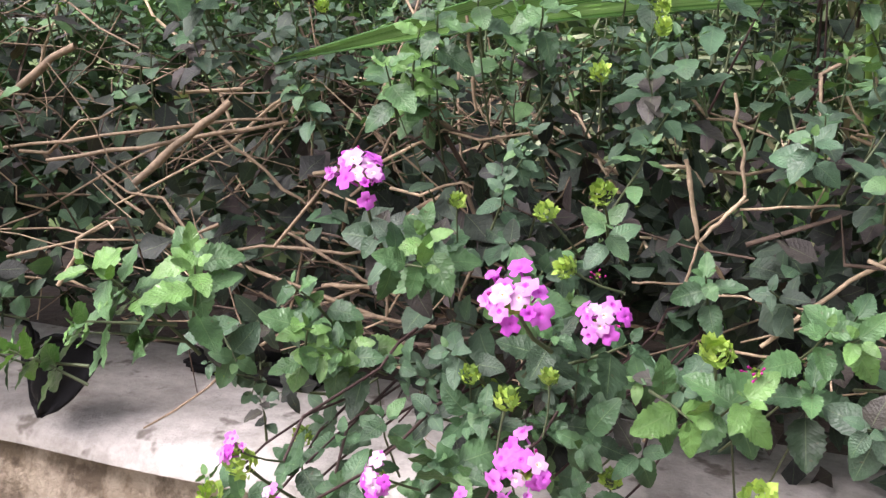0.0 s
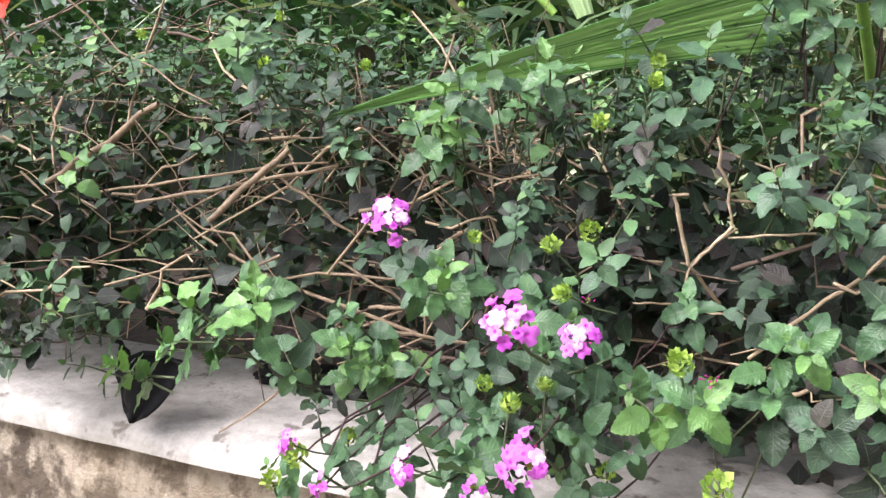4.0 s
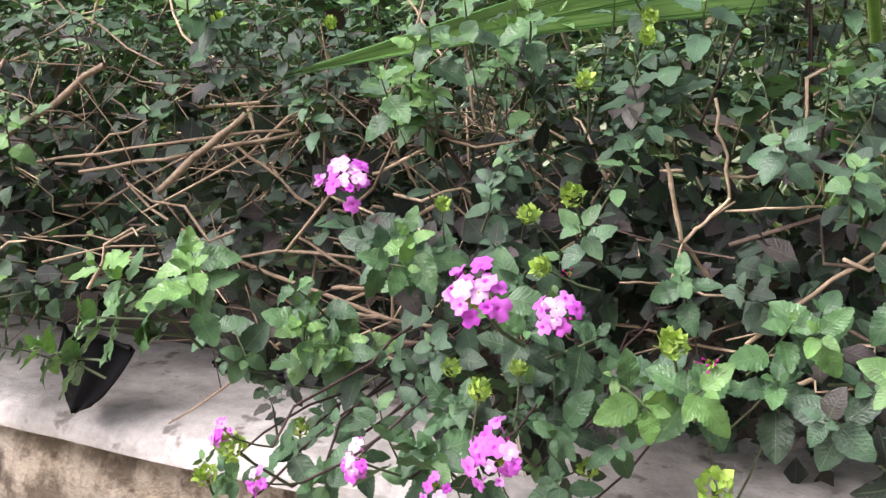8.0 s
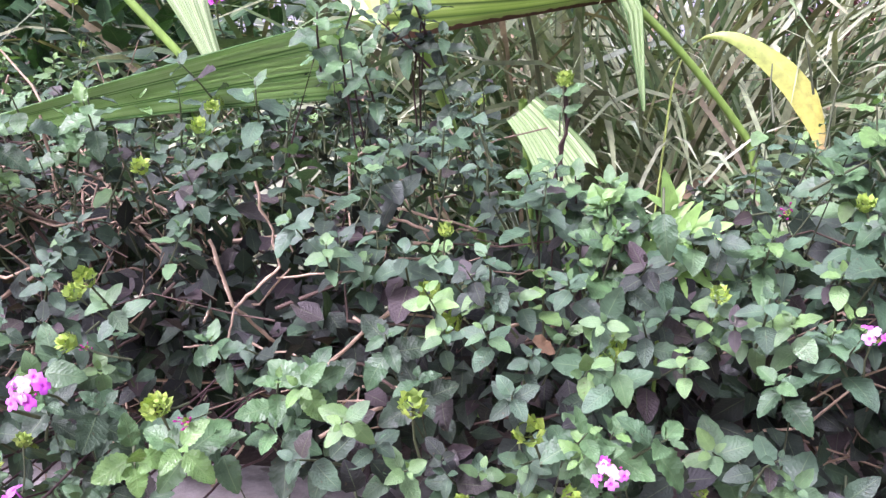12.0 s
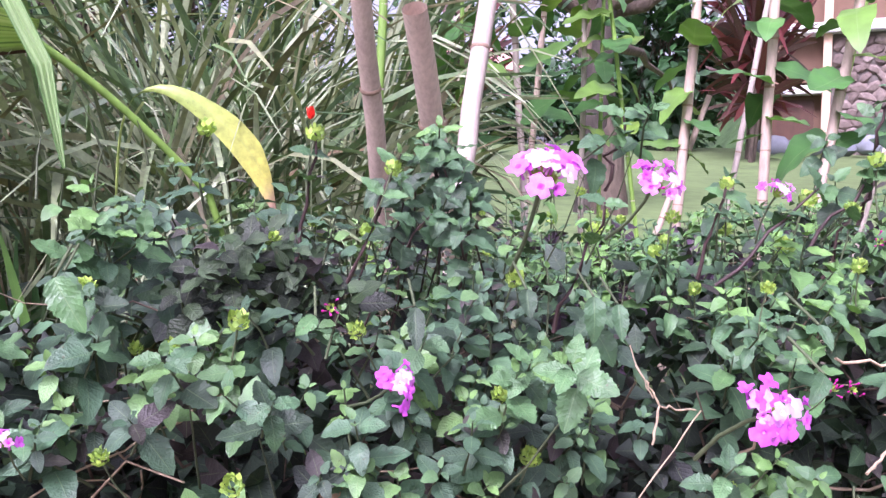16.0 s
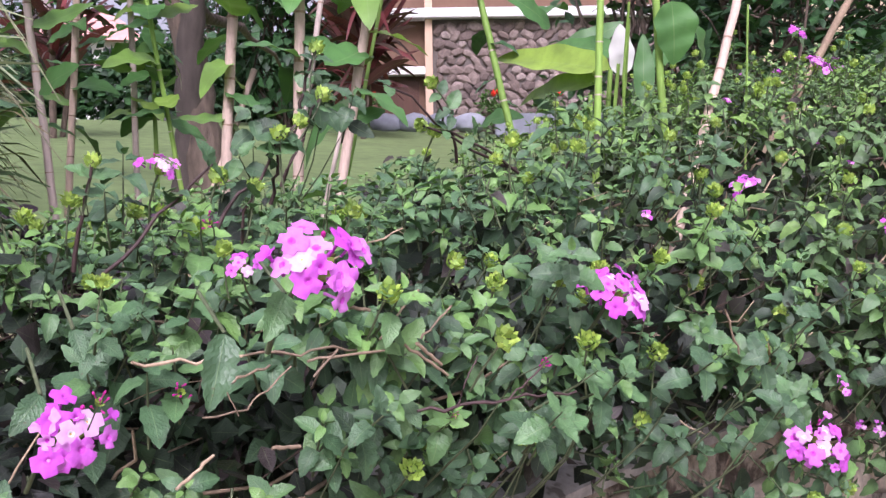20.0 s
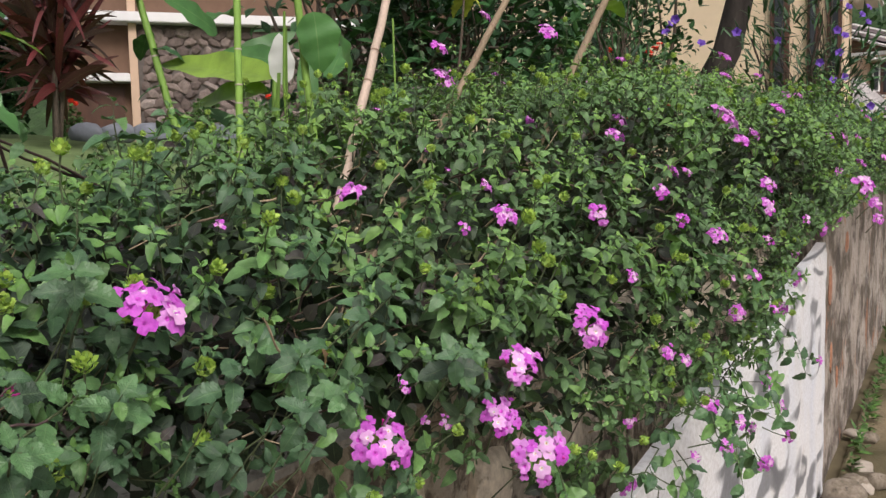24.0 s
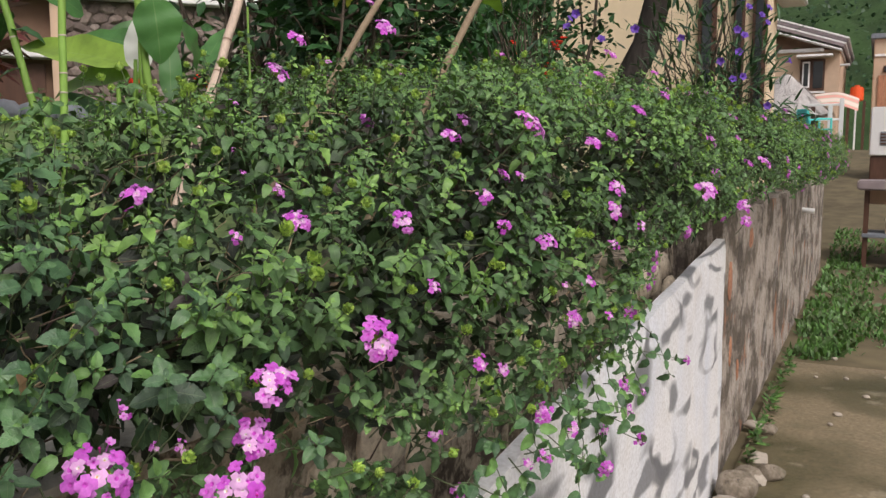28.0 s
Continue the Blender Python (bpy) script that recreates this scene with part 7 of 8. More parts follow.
def bright_weed():
    t = thing("bright_weed", (0.282, -0.065, 1.13), "pale yellow-green lobed weed growing out of the hedge", "weed")
    rng = np.random.default_rng(77)
    v, f = tubes([bend((0, 0, 0), (0.0, -0.05, 0.265), 6, 0, 0.003, rng)], [np.linspace(0.002, 0.001, 6)], 6)
    part("stalk", mesh_of("stalk", v, f, [M_CANE_GREEN]), None, t)
    for k, (x, z, dx, dz) in enumerate(((0, 0.265, -0.25, 1.0), (0.004, 0.255, 0.9, 0.45), (-0.004, 0.25, -0.9, 0.1), (0.0, 0.25, 0.4, 0.8), (0.003, 0.235, 1.0, 0.1), (-0.003, 0.23, -1.0, 0.3))):
        way, up = unit(np.array((dx, -0.3, dz))), np.array((0, -0.8, 0.6))
        side = unit(np.cross(up, way))
        turn = np.array((0.0, 0.62, -0.62, 1.15, -1.15))
        foot = np.array((x, -0.05, z)) + way * 0.034 * np.array((0.0, 0.25, 0.25, 0.08, 0.08))[:, None]
        lobes = way * np.cos(turn)[:, None] + side * np.sin(turn)[:, None]
        lv = leaves(foot, lobes, np.tile(up, (5, 1)), 0.036 * np.array((1.0, 0.62, 0.62, 0.5, 0.5)), np.full(5, 0.05), 9, 0.15, 0.12, 80 + k, 0.2)
        part("leaf", mesh_of("leaf", lv[0], lv[1], [M_WEED_PALE], None, lv[2], lv[3]), None, t)


bright_weed()


def red_wildflower():
    t = thing("red_wildflower", (0.575, 0.20, 1.06), "small red flower on a thin stem among the grass", "flower")
    v, f = tubes([bend((0, 0, 0), (-0.012, 0, 0.48), 6, 0, 0.004, np.random.default_rng(2))], [np.linspace(0.0010, 0.0006, 6)], 6)
    part("stalk", mesh_of("stalk", v, f, [M_STEM]), None, t)
    for k in range(5):
        lv = leaves(np.array([(-0.012, 0.0, 0.475)]), np.array([(0.35 * math.cos(k * 1.26), 0.35 * math.sin(k * 1.26), 1.0)]), np.array([(math.cos(k * 1.26), math.sin(k * 1.26), 0.0)]), np.array([0.014]), np.array([0.3]), 7, 0.26, 0.0, 20 + k)
        part("petal", mesh_of("petal", lv[0], lv[1], [M_RED], None, lv[2], lv[3]), None, t)


red_wildflower()


def red_bloom():
    t = thing("red_bloom", (-0.66, -0.05, 1.16), "red trumpet flower on a thin brown twig above the hedge", "flower")
    rng = np.random.default_rng(9)
    v, f = tubes([bend((0.0, 0.02, 0.0), (-0.006, 0.01, 0.24), 6, 0, 0.006, rng), bend((-0.006, 0.01, 0.24), (0.036, -0.02, 0.345), 6, 0, 0.003, rng)], [np.linspace(0.0018, 0.0012, 6), np.linspace(0.0012, 0.0009, 6)], 6)
    part("stalk", mesh_of("stalk", v, f, [M_TWIG_DARK]), None, t)
    for k in range(6):
        a = k * 1.047
        lv = leaves(np.array([(0.036, -0.02, 0.345)]), np.array([(0.9 * math.cos(a), -0.55, 0.9 * math.sin(a))]), np.array([(-math.cos(a) * 0.4, -1.0, -math.sin(a) * 0.4)]), np.array([0.019]), np.array([0.3]), 9, 0.42, 0.0, 30 + k, 0.2, 0.3)
        part("petal", mesh_of("petal", lv[0], lv[1], [M_RED], None, lv[2], lv[3]), None, t)


red_bloom()


def croton():
    t = thing("croton", (2.62, 0.30, 1.10), "slender shrub with yellow-green lobed leaves behind the hedge", "shrub")
    rng = np.random.default_rng(33)
    v, f = tubes([bend((0, 0.12, 0.0), (0.12, 0.06, 0.95), 8, 0, 0.008, rng)], [np.linspace(0.006, 0.003, 8)], 6)
    part("stalk", mesh_of("stalk", v, f, [M_BARK]), None, t)
    for k in range(12):
        a = k * 2.4
        lv = leaves(np.array([(0.12, 0.06, 0.95 - 0.025 * (k // 2))]), np.array([(math.cos(a), math.sin(a) * 0.8, -0.35 + 0.3 * rng.random())]), np.array([(-0.3, -0.4, 1.0)]), np.array([rng.uniform(0.06, 0.10)]), np.array([rng.uniform(0.1, 0.4)]), 17, 0.26, 0.30, 60 + k, 0.3, 0.5)
        part("leaf", mesh_of("leaf", lv[0], lv[1], [M_CROTON], None, lv[2], lv[3]), None, t)


croton()


def ruellia(at, size, count, flowers, seed, more=()):
    """Narrow-leaved bush with violet trumpet flowers."""
    rng = np.random.default_rng(seed)
    t = leafy_shrub("ruellia_bush", at, size, count, 0.085, M_SHRUB, "dark narrow-leaved bush with violet flowers", seed, "", (0.45, 1.0), 0.07, 18, 6)
    bm = bmesh.new()
    n = 20
    ang = np.arange(n) * 2 * math.pi / n
    prev = None
    for k, (r, z) in enumerate(((0.10, -1.0), (0.18, -0.3), (0.45, 0.0), (1.0, 0.22))):
        ring = [bm.verts.new((r * math.cos(a) * (1 - 0.22 * abs(math.cos(2.5 * a)) * (k == 3)), r * math.sin(a) * (1 - 0.22 * abs(math.cos(2.5 * a)) * (k == 3)), z + 0.06 * math.sin(5 * a) * (k == 3))) for a in ang]
        if prev:
            for i in range(n):
                bm.faces.new((prev[i], prev[(i + 1) % n], ring[(i + 1) % n], ring[i]))
        prev = ring
    me = bpy.data.meshes.new("violet_flower")
    bm.to_mesh(me)
    bm.free()
    me.materials.append(M_VIOLET)
    sx, sy, sz = size
    for k in range(flowers):
        d = unit(np.array((rng.uniform(-0.9, 0.4), rng.uniform(-1.0, -0.2), rng.uniform(-0.1, 0.9))))
        p = d * np.array((sx / 2, sy / 2, sz / 2)) * 1.02 + np.array((0, 0, sz * 0.55))
        part("violet_flower", me, None, t, at=facing(p, unit(d + np.array((-0.5, -0.4, 0.2))), rng.uniform(0.014, 0.019), rng.uniform(0, 6)))
    for x, y, z in more:
        part("violet_flower", me, None, t, at=facing(np.array((x, y, z)) - np.array(at), unit(np.array((-0.8, -0.4, 0.2)) + rng.normal(0, 0.3, 3)), 0.018, rng.uniform(0, 6)))


VIOLETS = ((4.50, -0.349, 1.982), (4.50, -0.378, 1.958), (4.50, -0.359, 1.893), (4.50, -0.288, 1.860), (4.50, -0.339, 1.786), (4.50, -0.126, 1.963), (4.50, -0.264, 1.709), (4.50, -0.475, 1.676))


ruellia((4.80, -0.20, 1.15), (0.95, 0.66, 1.06), 1250, 8, 71, VIOLETS)
ruellia((3.75, 0.28, 1.15), (0.5, 0.4, 0.95), 500, 3, 72, ((3.9, -0.088, 1.924), (3.9, 0.164, 1.95), (3.88, 0.125, 1.99), (3.92, 0.04, 1.90)))
leafy_shrub("ixora_bush", (4.1, 0.55, 1.1), (0.8, 0.6, 0.95), 900, 0.055, M_SHRUB, "green bush with red-orange flowers behind the hedge", 73, "", (0.2, 0.6))
for _k in range(14):
    _r = np.random.default_rng(300 + _k)
    _bm = bmesh.new()
    for _j in range(7):
        _o = Vector(_r.normal(0, 0.012, 3))
        bmesh.ops.create_icosphere(_bm, subdivisions=1, radius=_r.uniform(0.007, 0.012), matrix=Matrix.Translation(_o) @ Matrix.Diagonal((1, 1, 0.5, 1)))
    _p = (3.8 + _r.uniform(0, 0.6), 0.20 + _r.uniform(0, 0.2), 1.66 + _r.uniform(0, 0.28))
    tagged(part("red_flower", _bm, M_RED, bpy.data.objects["ixora_bush"], at=Matrix.Translation(Vector(_p) - Vector((4.1, 0.55, 1.1)))), "cluster of red-orange petals")


def cordyline(at, height, spread, count, seed):
    rng = np.random.default_rng(seed)
    t = thing("cordyline", at, "dark red cordyline with strap leaves on the lawn", "shrub", "cordylines")
    v, f = tubes([bend((0, 0, 0), (0.05, 0, height * 0.7), 6), bend((0.1, 0.1, 0), (0.25, 0.1, height * 0.55), 6)], [np.full(6, 0.03), np.full(6, 0.025)], 6)
    part("trunk", mesh_of("trunk", v, f, [M_BARK]), None, t)
    k = np.arange(count)
    ph = k * 2.4
    z = height * rng.uniform(0.25, 0.75, count)
    b = np.stack([0 * z + 0.05, 0 * z, z], -1)
    tp = b + np.stack([np.cos(ph) * spread, np.sin(ph) * spread, rng.uniform(-0.2, 0.5, count) * height], -1)
    lv = strap_blades(b, tp, rng.uniform(0.06, 0.12, count), rng.uniform(0, 1, count), 9, 0.15, seed)
    part("crown", mesh_of("crown", lv[0], lv[1], [M_RED_LEAF], None, lv[2], lv[3]), None, t)


cordyline((6.35, 7.3, 1.72), 2.5, 0.62, 130, 81)
cordyline((6.75, 7.9, 1.78), 1.9, 0.55, 90, 82)
cordyline((2.9, 7.0, 1.68), 1.6, 0.5, 40, 83)


def garden_tree(at, height, radius, label, seed, material, crown=True):
    rng = np.random.default_rng(seed)
    t = thing("garden_tree", at, label, "tree", "garden trees")
    n = 14
    p = bend((0, 0, -0.1), (rng.uniform(-0.2, 0.2), rng.uniform(-0.2, 0.2) - (0.8 if height > 2 else 0), height), n, 0, radius * 0.15, rng)
    v, f = tubes([p], [np.linspace(1.25, 0.7, n) * radius], 12)
    paths = [bend(p[n - 3], p[-1] + rng.normal(0, 1, 3) * np.array((1.0, 1.0, 0.4)) + np.array((0, 0, 0.6)), 6, 0, 0.05, rng) for _ in range(8)]
    v2, f2 = tubes(paths, np.tile(np.linspace(0.5, 0.12, 6) * radius, (8, 1)), 6)
    part("trunk", mesh_of("trunk", np.concatenate([v, v2]), np.concatenate([f, f2 + len(v)]), [material]), None, t)
    if crown:
        m = 2600
        c = np.array([q[-1] for q in paths])[rng.integers(8, size=m)] + rng.normal(0, 0.5, (m, 3))
        lv = leaves(c, rng.normal(0, 1, (m, 3)), rng.normal(0, 0.5, (m, 3)) + np.array((0, 0, 1)), rng.uniform(0.08, 0.16, m), rng.uniform(0.4, 1, m), 5, 0.3, 0.0, seed)
        tagged(part("crown", mesh_of("crown", lv[0], lv[1], [M_SHRUB], None, lv[2], lv[3]), None, t), kind="stuff")


garden_tree((2.55, 3.3, 1.30), 1.25, 0.085, "rough grey-brown tree trunk standing on the lawn", 91, M_BARK, False)
garden_tree((2.46, 3.42, 1.31), 1.5, 0.065, "dark tree trunk on the lawn", 92, M_BARK_DARK, False)
garden_tree((6.6, 0.93, 1.08), 2.6, 0.095, "dark palm-like trunk beside the cream house", 93, M_BARK_DARK)


# ---------------------------------------------------------------- house across the lawn
def lawn_house():
    a, b = np.array((7.35, 10.45)), np.array((12.4, 6.0))
    d = unit(np.r_[b - a, 0])[:2]
    ang = math.degrees(math.atan2(d[1], d[0]))
    base = Matrix.Translation((8.968, 9.214, 1.98)) @ Matrix.Rotation(math.radians(ang), 4, "Z")
    t = thing("lawn_house", base, "brown house with white ledges and a stone-clad wall", "house")
    part("wall", boxed((-0.98, 0.15, -0.3), (-0.05, 4.4, 4.2), 0.01), M_BROWN_WALL, t, "brown plaster wall")
    part("pillar", boxed((-0.05, -0.06, -0.3), (0.06, 0.4, 4.2), 0.01), M_TAN_WALL, t, "pale pillar")
    part("stone_backing", boxed((0.06, 0.03, -0.3), (7.0, 0.4, 1.62), 0.01), M_MORTAR, t, "mortar behind the stones")
    part("upper_wall", boxed((0.06, 0.05, 1.62), (7.0, 0.4, 4.2), 0.01), M_BROWN_WALL, t)
    for nm, lo, hi in (("ledge", (-0.98, -0.12, 0.80), (-0.05, 0.2, 0.92)), ("ledge", (-0.55, -0.18, 1.62), (7.0, 0.2, 1.76)), ("doorway", (-0.80, 0.10, 0.0), (-0.15, 0.17, 0.74))):
        part(nm, boxed(lo, hi, 0.012), M_WHITE if nm == "ledge" else M_DARK_WOOD, t, "white painted ledge" if nm == "ledge" else "dark doorway")
    rng = np.random.default_rng(17)
    meshes = []
    for k in range(6):
        bm = bmesh.new()
        bmesh.ops.create_icosphere(bm, subdivisions=1, radius=1.0)
        for v in bm.verts:
            q = v.co * (1 + 0.25 * noise.noise(v.co * 1.4 + Vector((k * 7.7, 0, 0))))
            v.co = Vector((q.x * 0.10, q.y * 0.05, q.z * 0.075))
        me = bpy.data.meshes.new("stone")
        bm.to_mesh(me)
        bm.free()
        me.materials.append(M_HOUSE_STONE)
        meshes.append(me)
    for i in range(23):
        for j in range(13):
            x = 0.16 + i * 0.175 + (0.09 if j % 2 else 0) + rng.uniform(-0.025, 0.025)
            z = 0.0 + j * 0.125 + rng.uniform(-0.02, 0.02)
            if z > 1.55:
                continue
            part("stone", meshes[rng.integers(6)], None, t, at=pose(x, 0.02, z, rng.uniform(-10, 10), rng.uniform(-60, 60), 0) @ Matrix.Diagonal((rng.uniform(0.8, 1.5), 1.0, rng.uniform(0.75, 1.35), 1.0)))
    part("roof", boxed((-1.2, -0.9, 4.2), (7.3, 4.6, 4.35), 0.02), M_ROOF, t)
    kerb = part("bed_kerb", boxed((0.95, -0.85, -0.15), (7.0, -0.68, 0.17), 0.02, base), M_GREY_STONE, None)
    tagged(kerb, "low flat grey concrete kerb of the flower bed", "kerb")
    for k in range(4):
        bm = bmesh.new()
        bmesh.ops.create_icosphere(bm, subdivisions=2, radius=1.0)
        for v in bm.verts:
            q = v.co * (1 + 0.2 * noise.noise(v.co * 1.3 + Vector((k * 3.3, 0, 0))))
            v.co = Vector((q.x * 0.24, q.y * 0.14, q.z * 0.15))
        p = base @ Vector((-0.6 + k * 0.40, -0.75, 0.05))
        ob = part("border_stone", bm, M_GREY_STONE, None, at=Matrix.Translation(p) @ Matrix.Rotation(math.radians(ang), 4, "Z"))
        tagged(ob, "blue-grey stone of the flower bed border", "stone", "border stones")
    for k, (x, y, s) in enumerate(((0.9, -0.35, 0.5), (1.7, -0.35, 0.55), (2.5, -0.4, 0.6), (3.4, -0.4, 0.7), (-0.9, -0.3, 0.45), (4.3, -0.4, 0.7), (5.2, -0.4, 0.8))):
        p = base @ Vector((x, y, 0.0))
        leafy_shrub("bed_plant", tuple(p), (s, s * 0.7, s), 260, 0.08, M_WEED, "small green bedding plant with red flowers by the stone wall", 400 + k, "bedding plants", (0.2, 0.7), 0.3, 4, 5)
        for j in range(2):
            bm = bmesh.new()
            bmesh.ops.create_icosphere(bm, subdivisions=1, radius=0.045)
            r = np.random.default_rng(500 + k * 3 + j)
            for v in bm.verts:
                v.co *= 1 + r.uniform(-0.3, 0.3)
            part("red_flower", bm, M_RED, bpy.data.objects["bed_plant" if k == 0 else "bed_plant.%03d" % k], at=Matrix.Translation((r.uniform(-0.2, 0.2), -0.15, s * r.uniform(0.85, 1.15))))


def house_stone():
    m, nt, b = mat("house_stone")
    oi = nt.nodes.new("ShaderNodeObjectInfo")
    col = ramp(nt, oi.outputs["Random"], [(0.0, (0.10, 0.078, 0.070)), (0.35, (0.16, 0.125, 0.11)), (0.7, (0.21, 0.17, 0.15)), (1.0, (0.28, 0.24, 0.22))])
    col = mixc(nt, col, ramp(nt, noise_tex(nt, world_pos(nt), 22.0, 5.0), [(0.3, (0.7, 0.68, 0.66)), (0.7, (1.2, 1.18, 1.15))]), 1.0, "MULTIPLY")
    nt.links.new(col, b.inputs["Base Color"])
    b.inputs["Roughness"].default_value = 0.85
    return m


M_HOUSE_STONE = house_stone()
lawn_house()


def pink_roof_house():
    t = thing("distant_house", pose(9.6, 26.0, 2.0, 0, 0, -20), "distant white house with a pinkish-red roof", "house", "distant houses")
    part("wall", boxed((-1.4, -1.2, -1), (1.4, 1.2, 3.2), 0.02), M_WHITE, t)
    bm = bmesh.new()
    pts = [(-1.75, -1.6, 3.1), (1.75, -1.6, 3.1), (1.75, 1.6, 3.1), (-1.75, 1.6, 3.1), (-0.8, 0, 4.1), (0.8, 0, 4.1)]
    vs = [bm.verts.new(p) for p in pts]
    for f in ((0, 1, 5, 4), (1, 2, 5), (2, 3, 4, 5), (3, 0, 4), (3, 2, 1, 0)):
        bm.faces.new([vs[i] for i in f])
    part("roof", bm, M_PINK_ROOF, t, "pinkish-red roof")
    for k in range(3):
        part("window", boxed((-1.1 + k * 0.8, -1.26, 2.0), (-0.6 + k * 0.8, -1.15, 2.9), 0.02), M_GLASS, t)


pink_roof_house()
for _k, (_x, _y) in enumerate(((-2.6, 11.5), (-0.8, 12.2), (1.0, 12.6), (2.6, 12.4), (4.2, 12.0), (5.6, 11.4), (-4.8, 10.5), (6.9, 11.6), (8.0, 12.2))):
    leafy_shrub("lawn_hedge", (_x, _y, lawn_z(_x, _y)), (2.2, 1.4, 1.12 + 0.15 * math.sin(_k * 2)), 2600, 0.15, M_SHRUB, "dark clipped hedge at the far side of the lawn", 600 + _k, "far hedge", (0.4, 1.0), 0.34, 6, 3)


for _k, (_x, _y, _w, _h) in enumerate(((6.45, 9.3, 1.5, 2.7), (9.6, 17.5, 3.2, 4.2), (6.2, 18.0, 3.0, 4.6), (1.5, 17.0, 4.0, 4.4), (-2.5, 16.0, 4.0, 4.2), (-6.5, 14.0, 4.0, 4.0))):
    leafy_shrub("lawn_tree", (_x, _y, lawn_z(_x, _y)), (_w, _w * 0.8, _h), 1500, 0.24, M_SHRUB, "dark leafy tree beyond the lawn", 640 + _k, "far trees", (0.5, 1.0), 0.34, 8, 3)


# ---------------------------------------------------------------- along the road
def cream_house():
    t = thing("cream_house", pose(11.9, 0.95, 1.0, 0, 0, 0), "cream plastered house with tall dark brown window frames", "house")
    part("wall", boxed((0, -0.59, -0.2), (0.9, 4.5, 4.5), 0.01), M_CREAM_WALL, t)
    for y, w in ((-0.49, 0.08), (-0.255, 0.065), (0.12, 0.11)):
        fr = part("window", boxed((-0.06, y - w, 0.75), (0.03, y + w, 2.9), 0.01), M_DARK_WOOD, t, "tall dark brown window frame")
        part("pane", boxed((-0.075, y - w * 0.5, 0.85), (-0.055, y + w * 0.5, 2.8), 0.002), M_GLASS, fr)
    part("roof", boxed((0.4, -0.93, 2.40), (1.2, -0.595, 2.47), 0.02), M_WHITE, t, "white eave")


cream_house()


def tan_house():
    t = thing("tan_house", (32.6, 0.13, 1.42), "tan house with a sloping grey roof and dark window", "house", "distant houses")
    part("wall", boxed((0, 0.25, -0.5), (6, 7.0, 3.56), 0.02), M_TAN_WALL, t)
    bm = bmesh.new()
    vs = [bm.verts.new(p) for p in ((0.02, 0.35, 3.56), (0.02, 7, 3.56), (0.02, 7, 5.6), (5.9, 0.35, 3.56), (5.9, 7, 3.56), (5.9, 7, 5.6))]
    for f in ((0, 2, 1), (3, 4, 5), (0, 3, 5, 2), (1, 2, 5, 4), (0, 1, 4, 3)):
        bm.faces.new([vs[i] for i in f])
    part("gable", bm, M_BROWN_WALL, t, "brown gable")
    part("ledge", boxed((-0.12, 0.75, 3.50), (0.02, 7.0, 3.62), 0.02), M_WHITE, t)
    for k, (dy, dz, m) in enumerate(((0.0, 0.0, M_WHITE), (-0.08, 0.10, M_ROOF), (-0.12, 0.20, M_WHITE), (-0.16, 0.27, M_ROOF), (-0.20, 0.38, M_WHITE))):
        turn = Matrix.Translation((-0.5 + 0.03 * k, 0.20 + dy, 3.46 + dz)) @ Matrix.Rotation(math.radians(18.5), 4, "X")
        part("roof", boxed((0, 0, 0), (7, 8.5, 0.10 if m is M_ROOF else 0.055), 0.012, turn), m, t, "sloping roof edge")
    w = part("window", boxed((-0.07, 0.70, 2.20), (0.05, 1.47, 3.26), 0.02), M_DARK_WOOD, t, "dark brown window frame")
    part("pane", boxed((-0.09, 0.76, 2.28), (-0.06, 1.06, 3.18), 0.01), M_GLASS, w)
    part("casement", boxed((-0.11, 1.16, 2.30), (-0.06, 1.40, 3.18), 0.01), M_WHITE, w, "pale casement")
    part("pane", boxed((-0.13, 1.21, 2.36), (-0.10, 1.35, 3.12), 0.005), M_GLASS, w)
    part("canopy", boxed((-0.5, 0.45, 3.30), (0.02, 1.58, 3.38), 0.02), M_WHITE, t, "white window canopy")
    part("sill", boxed((-0.12, 0.66, 2.12), (0.05, 1.66, 2.18), 0.01), M_WHITE, t)
    part("bracket", boxed((0.1, -0.05, 3.02), (0.4, 0.30, 3.08), 0.01), M_WHITE, t)


tan_house()


def thatch_roof():
    """Shaggy thatch: a sagging hipped body under rows of hanging straws."""
    bm = bmesh.new()
    bmesh.ops.create_cone(bm, segments=28, radius1=1.25, radius2=0.10, depth=1.15, cap_ends=True)
    for v in bm.verts:
        v.co.z += 1.78 + 0.04 * math.sin(9 * math.atan2(v.co.y, v.co.x))
    return bm


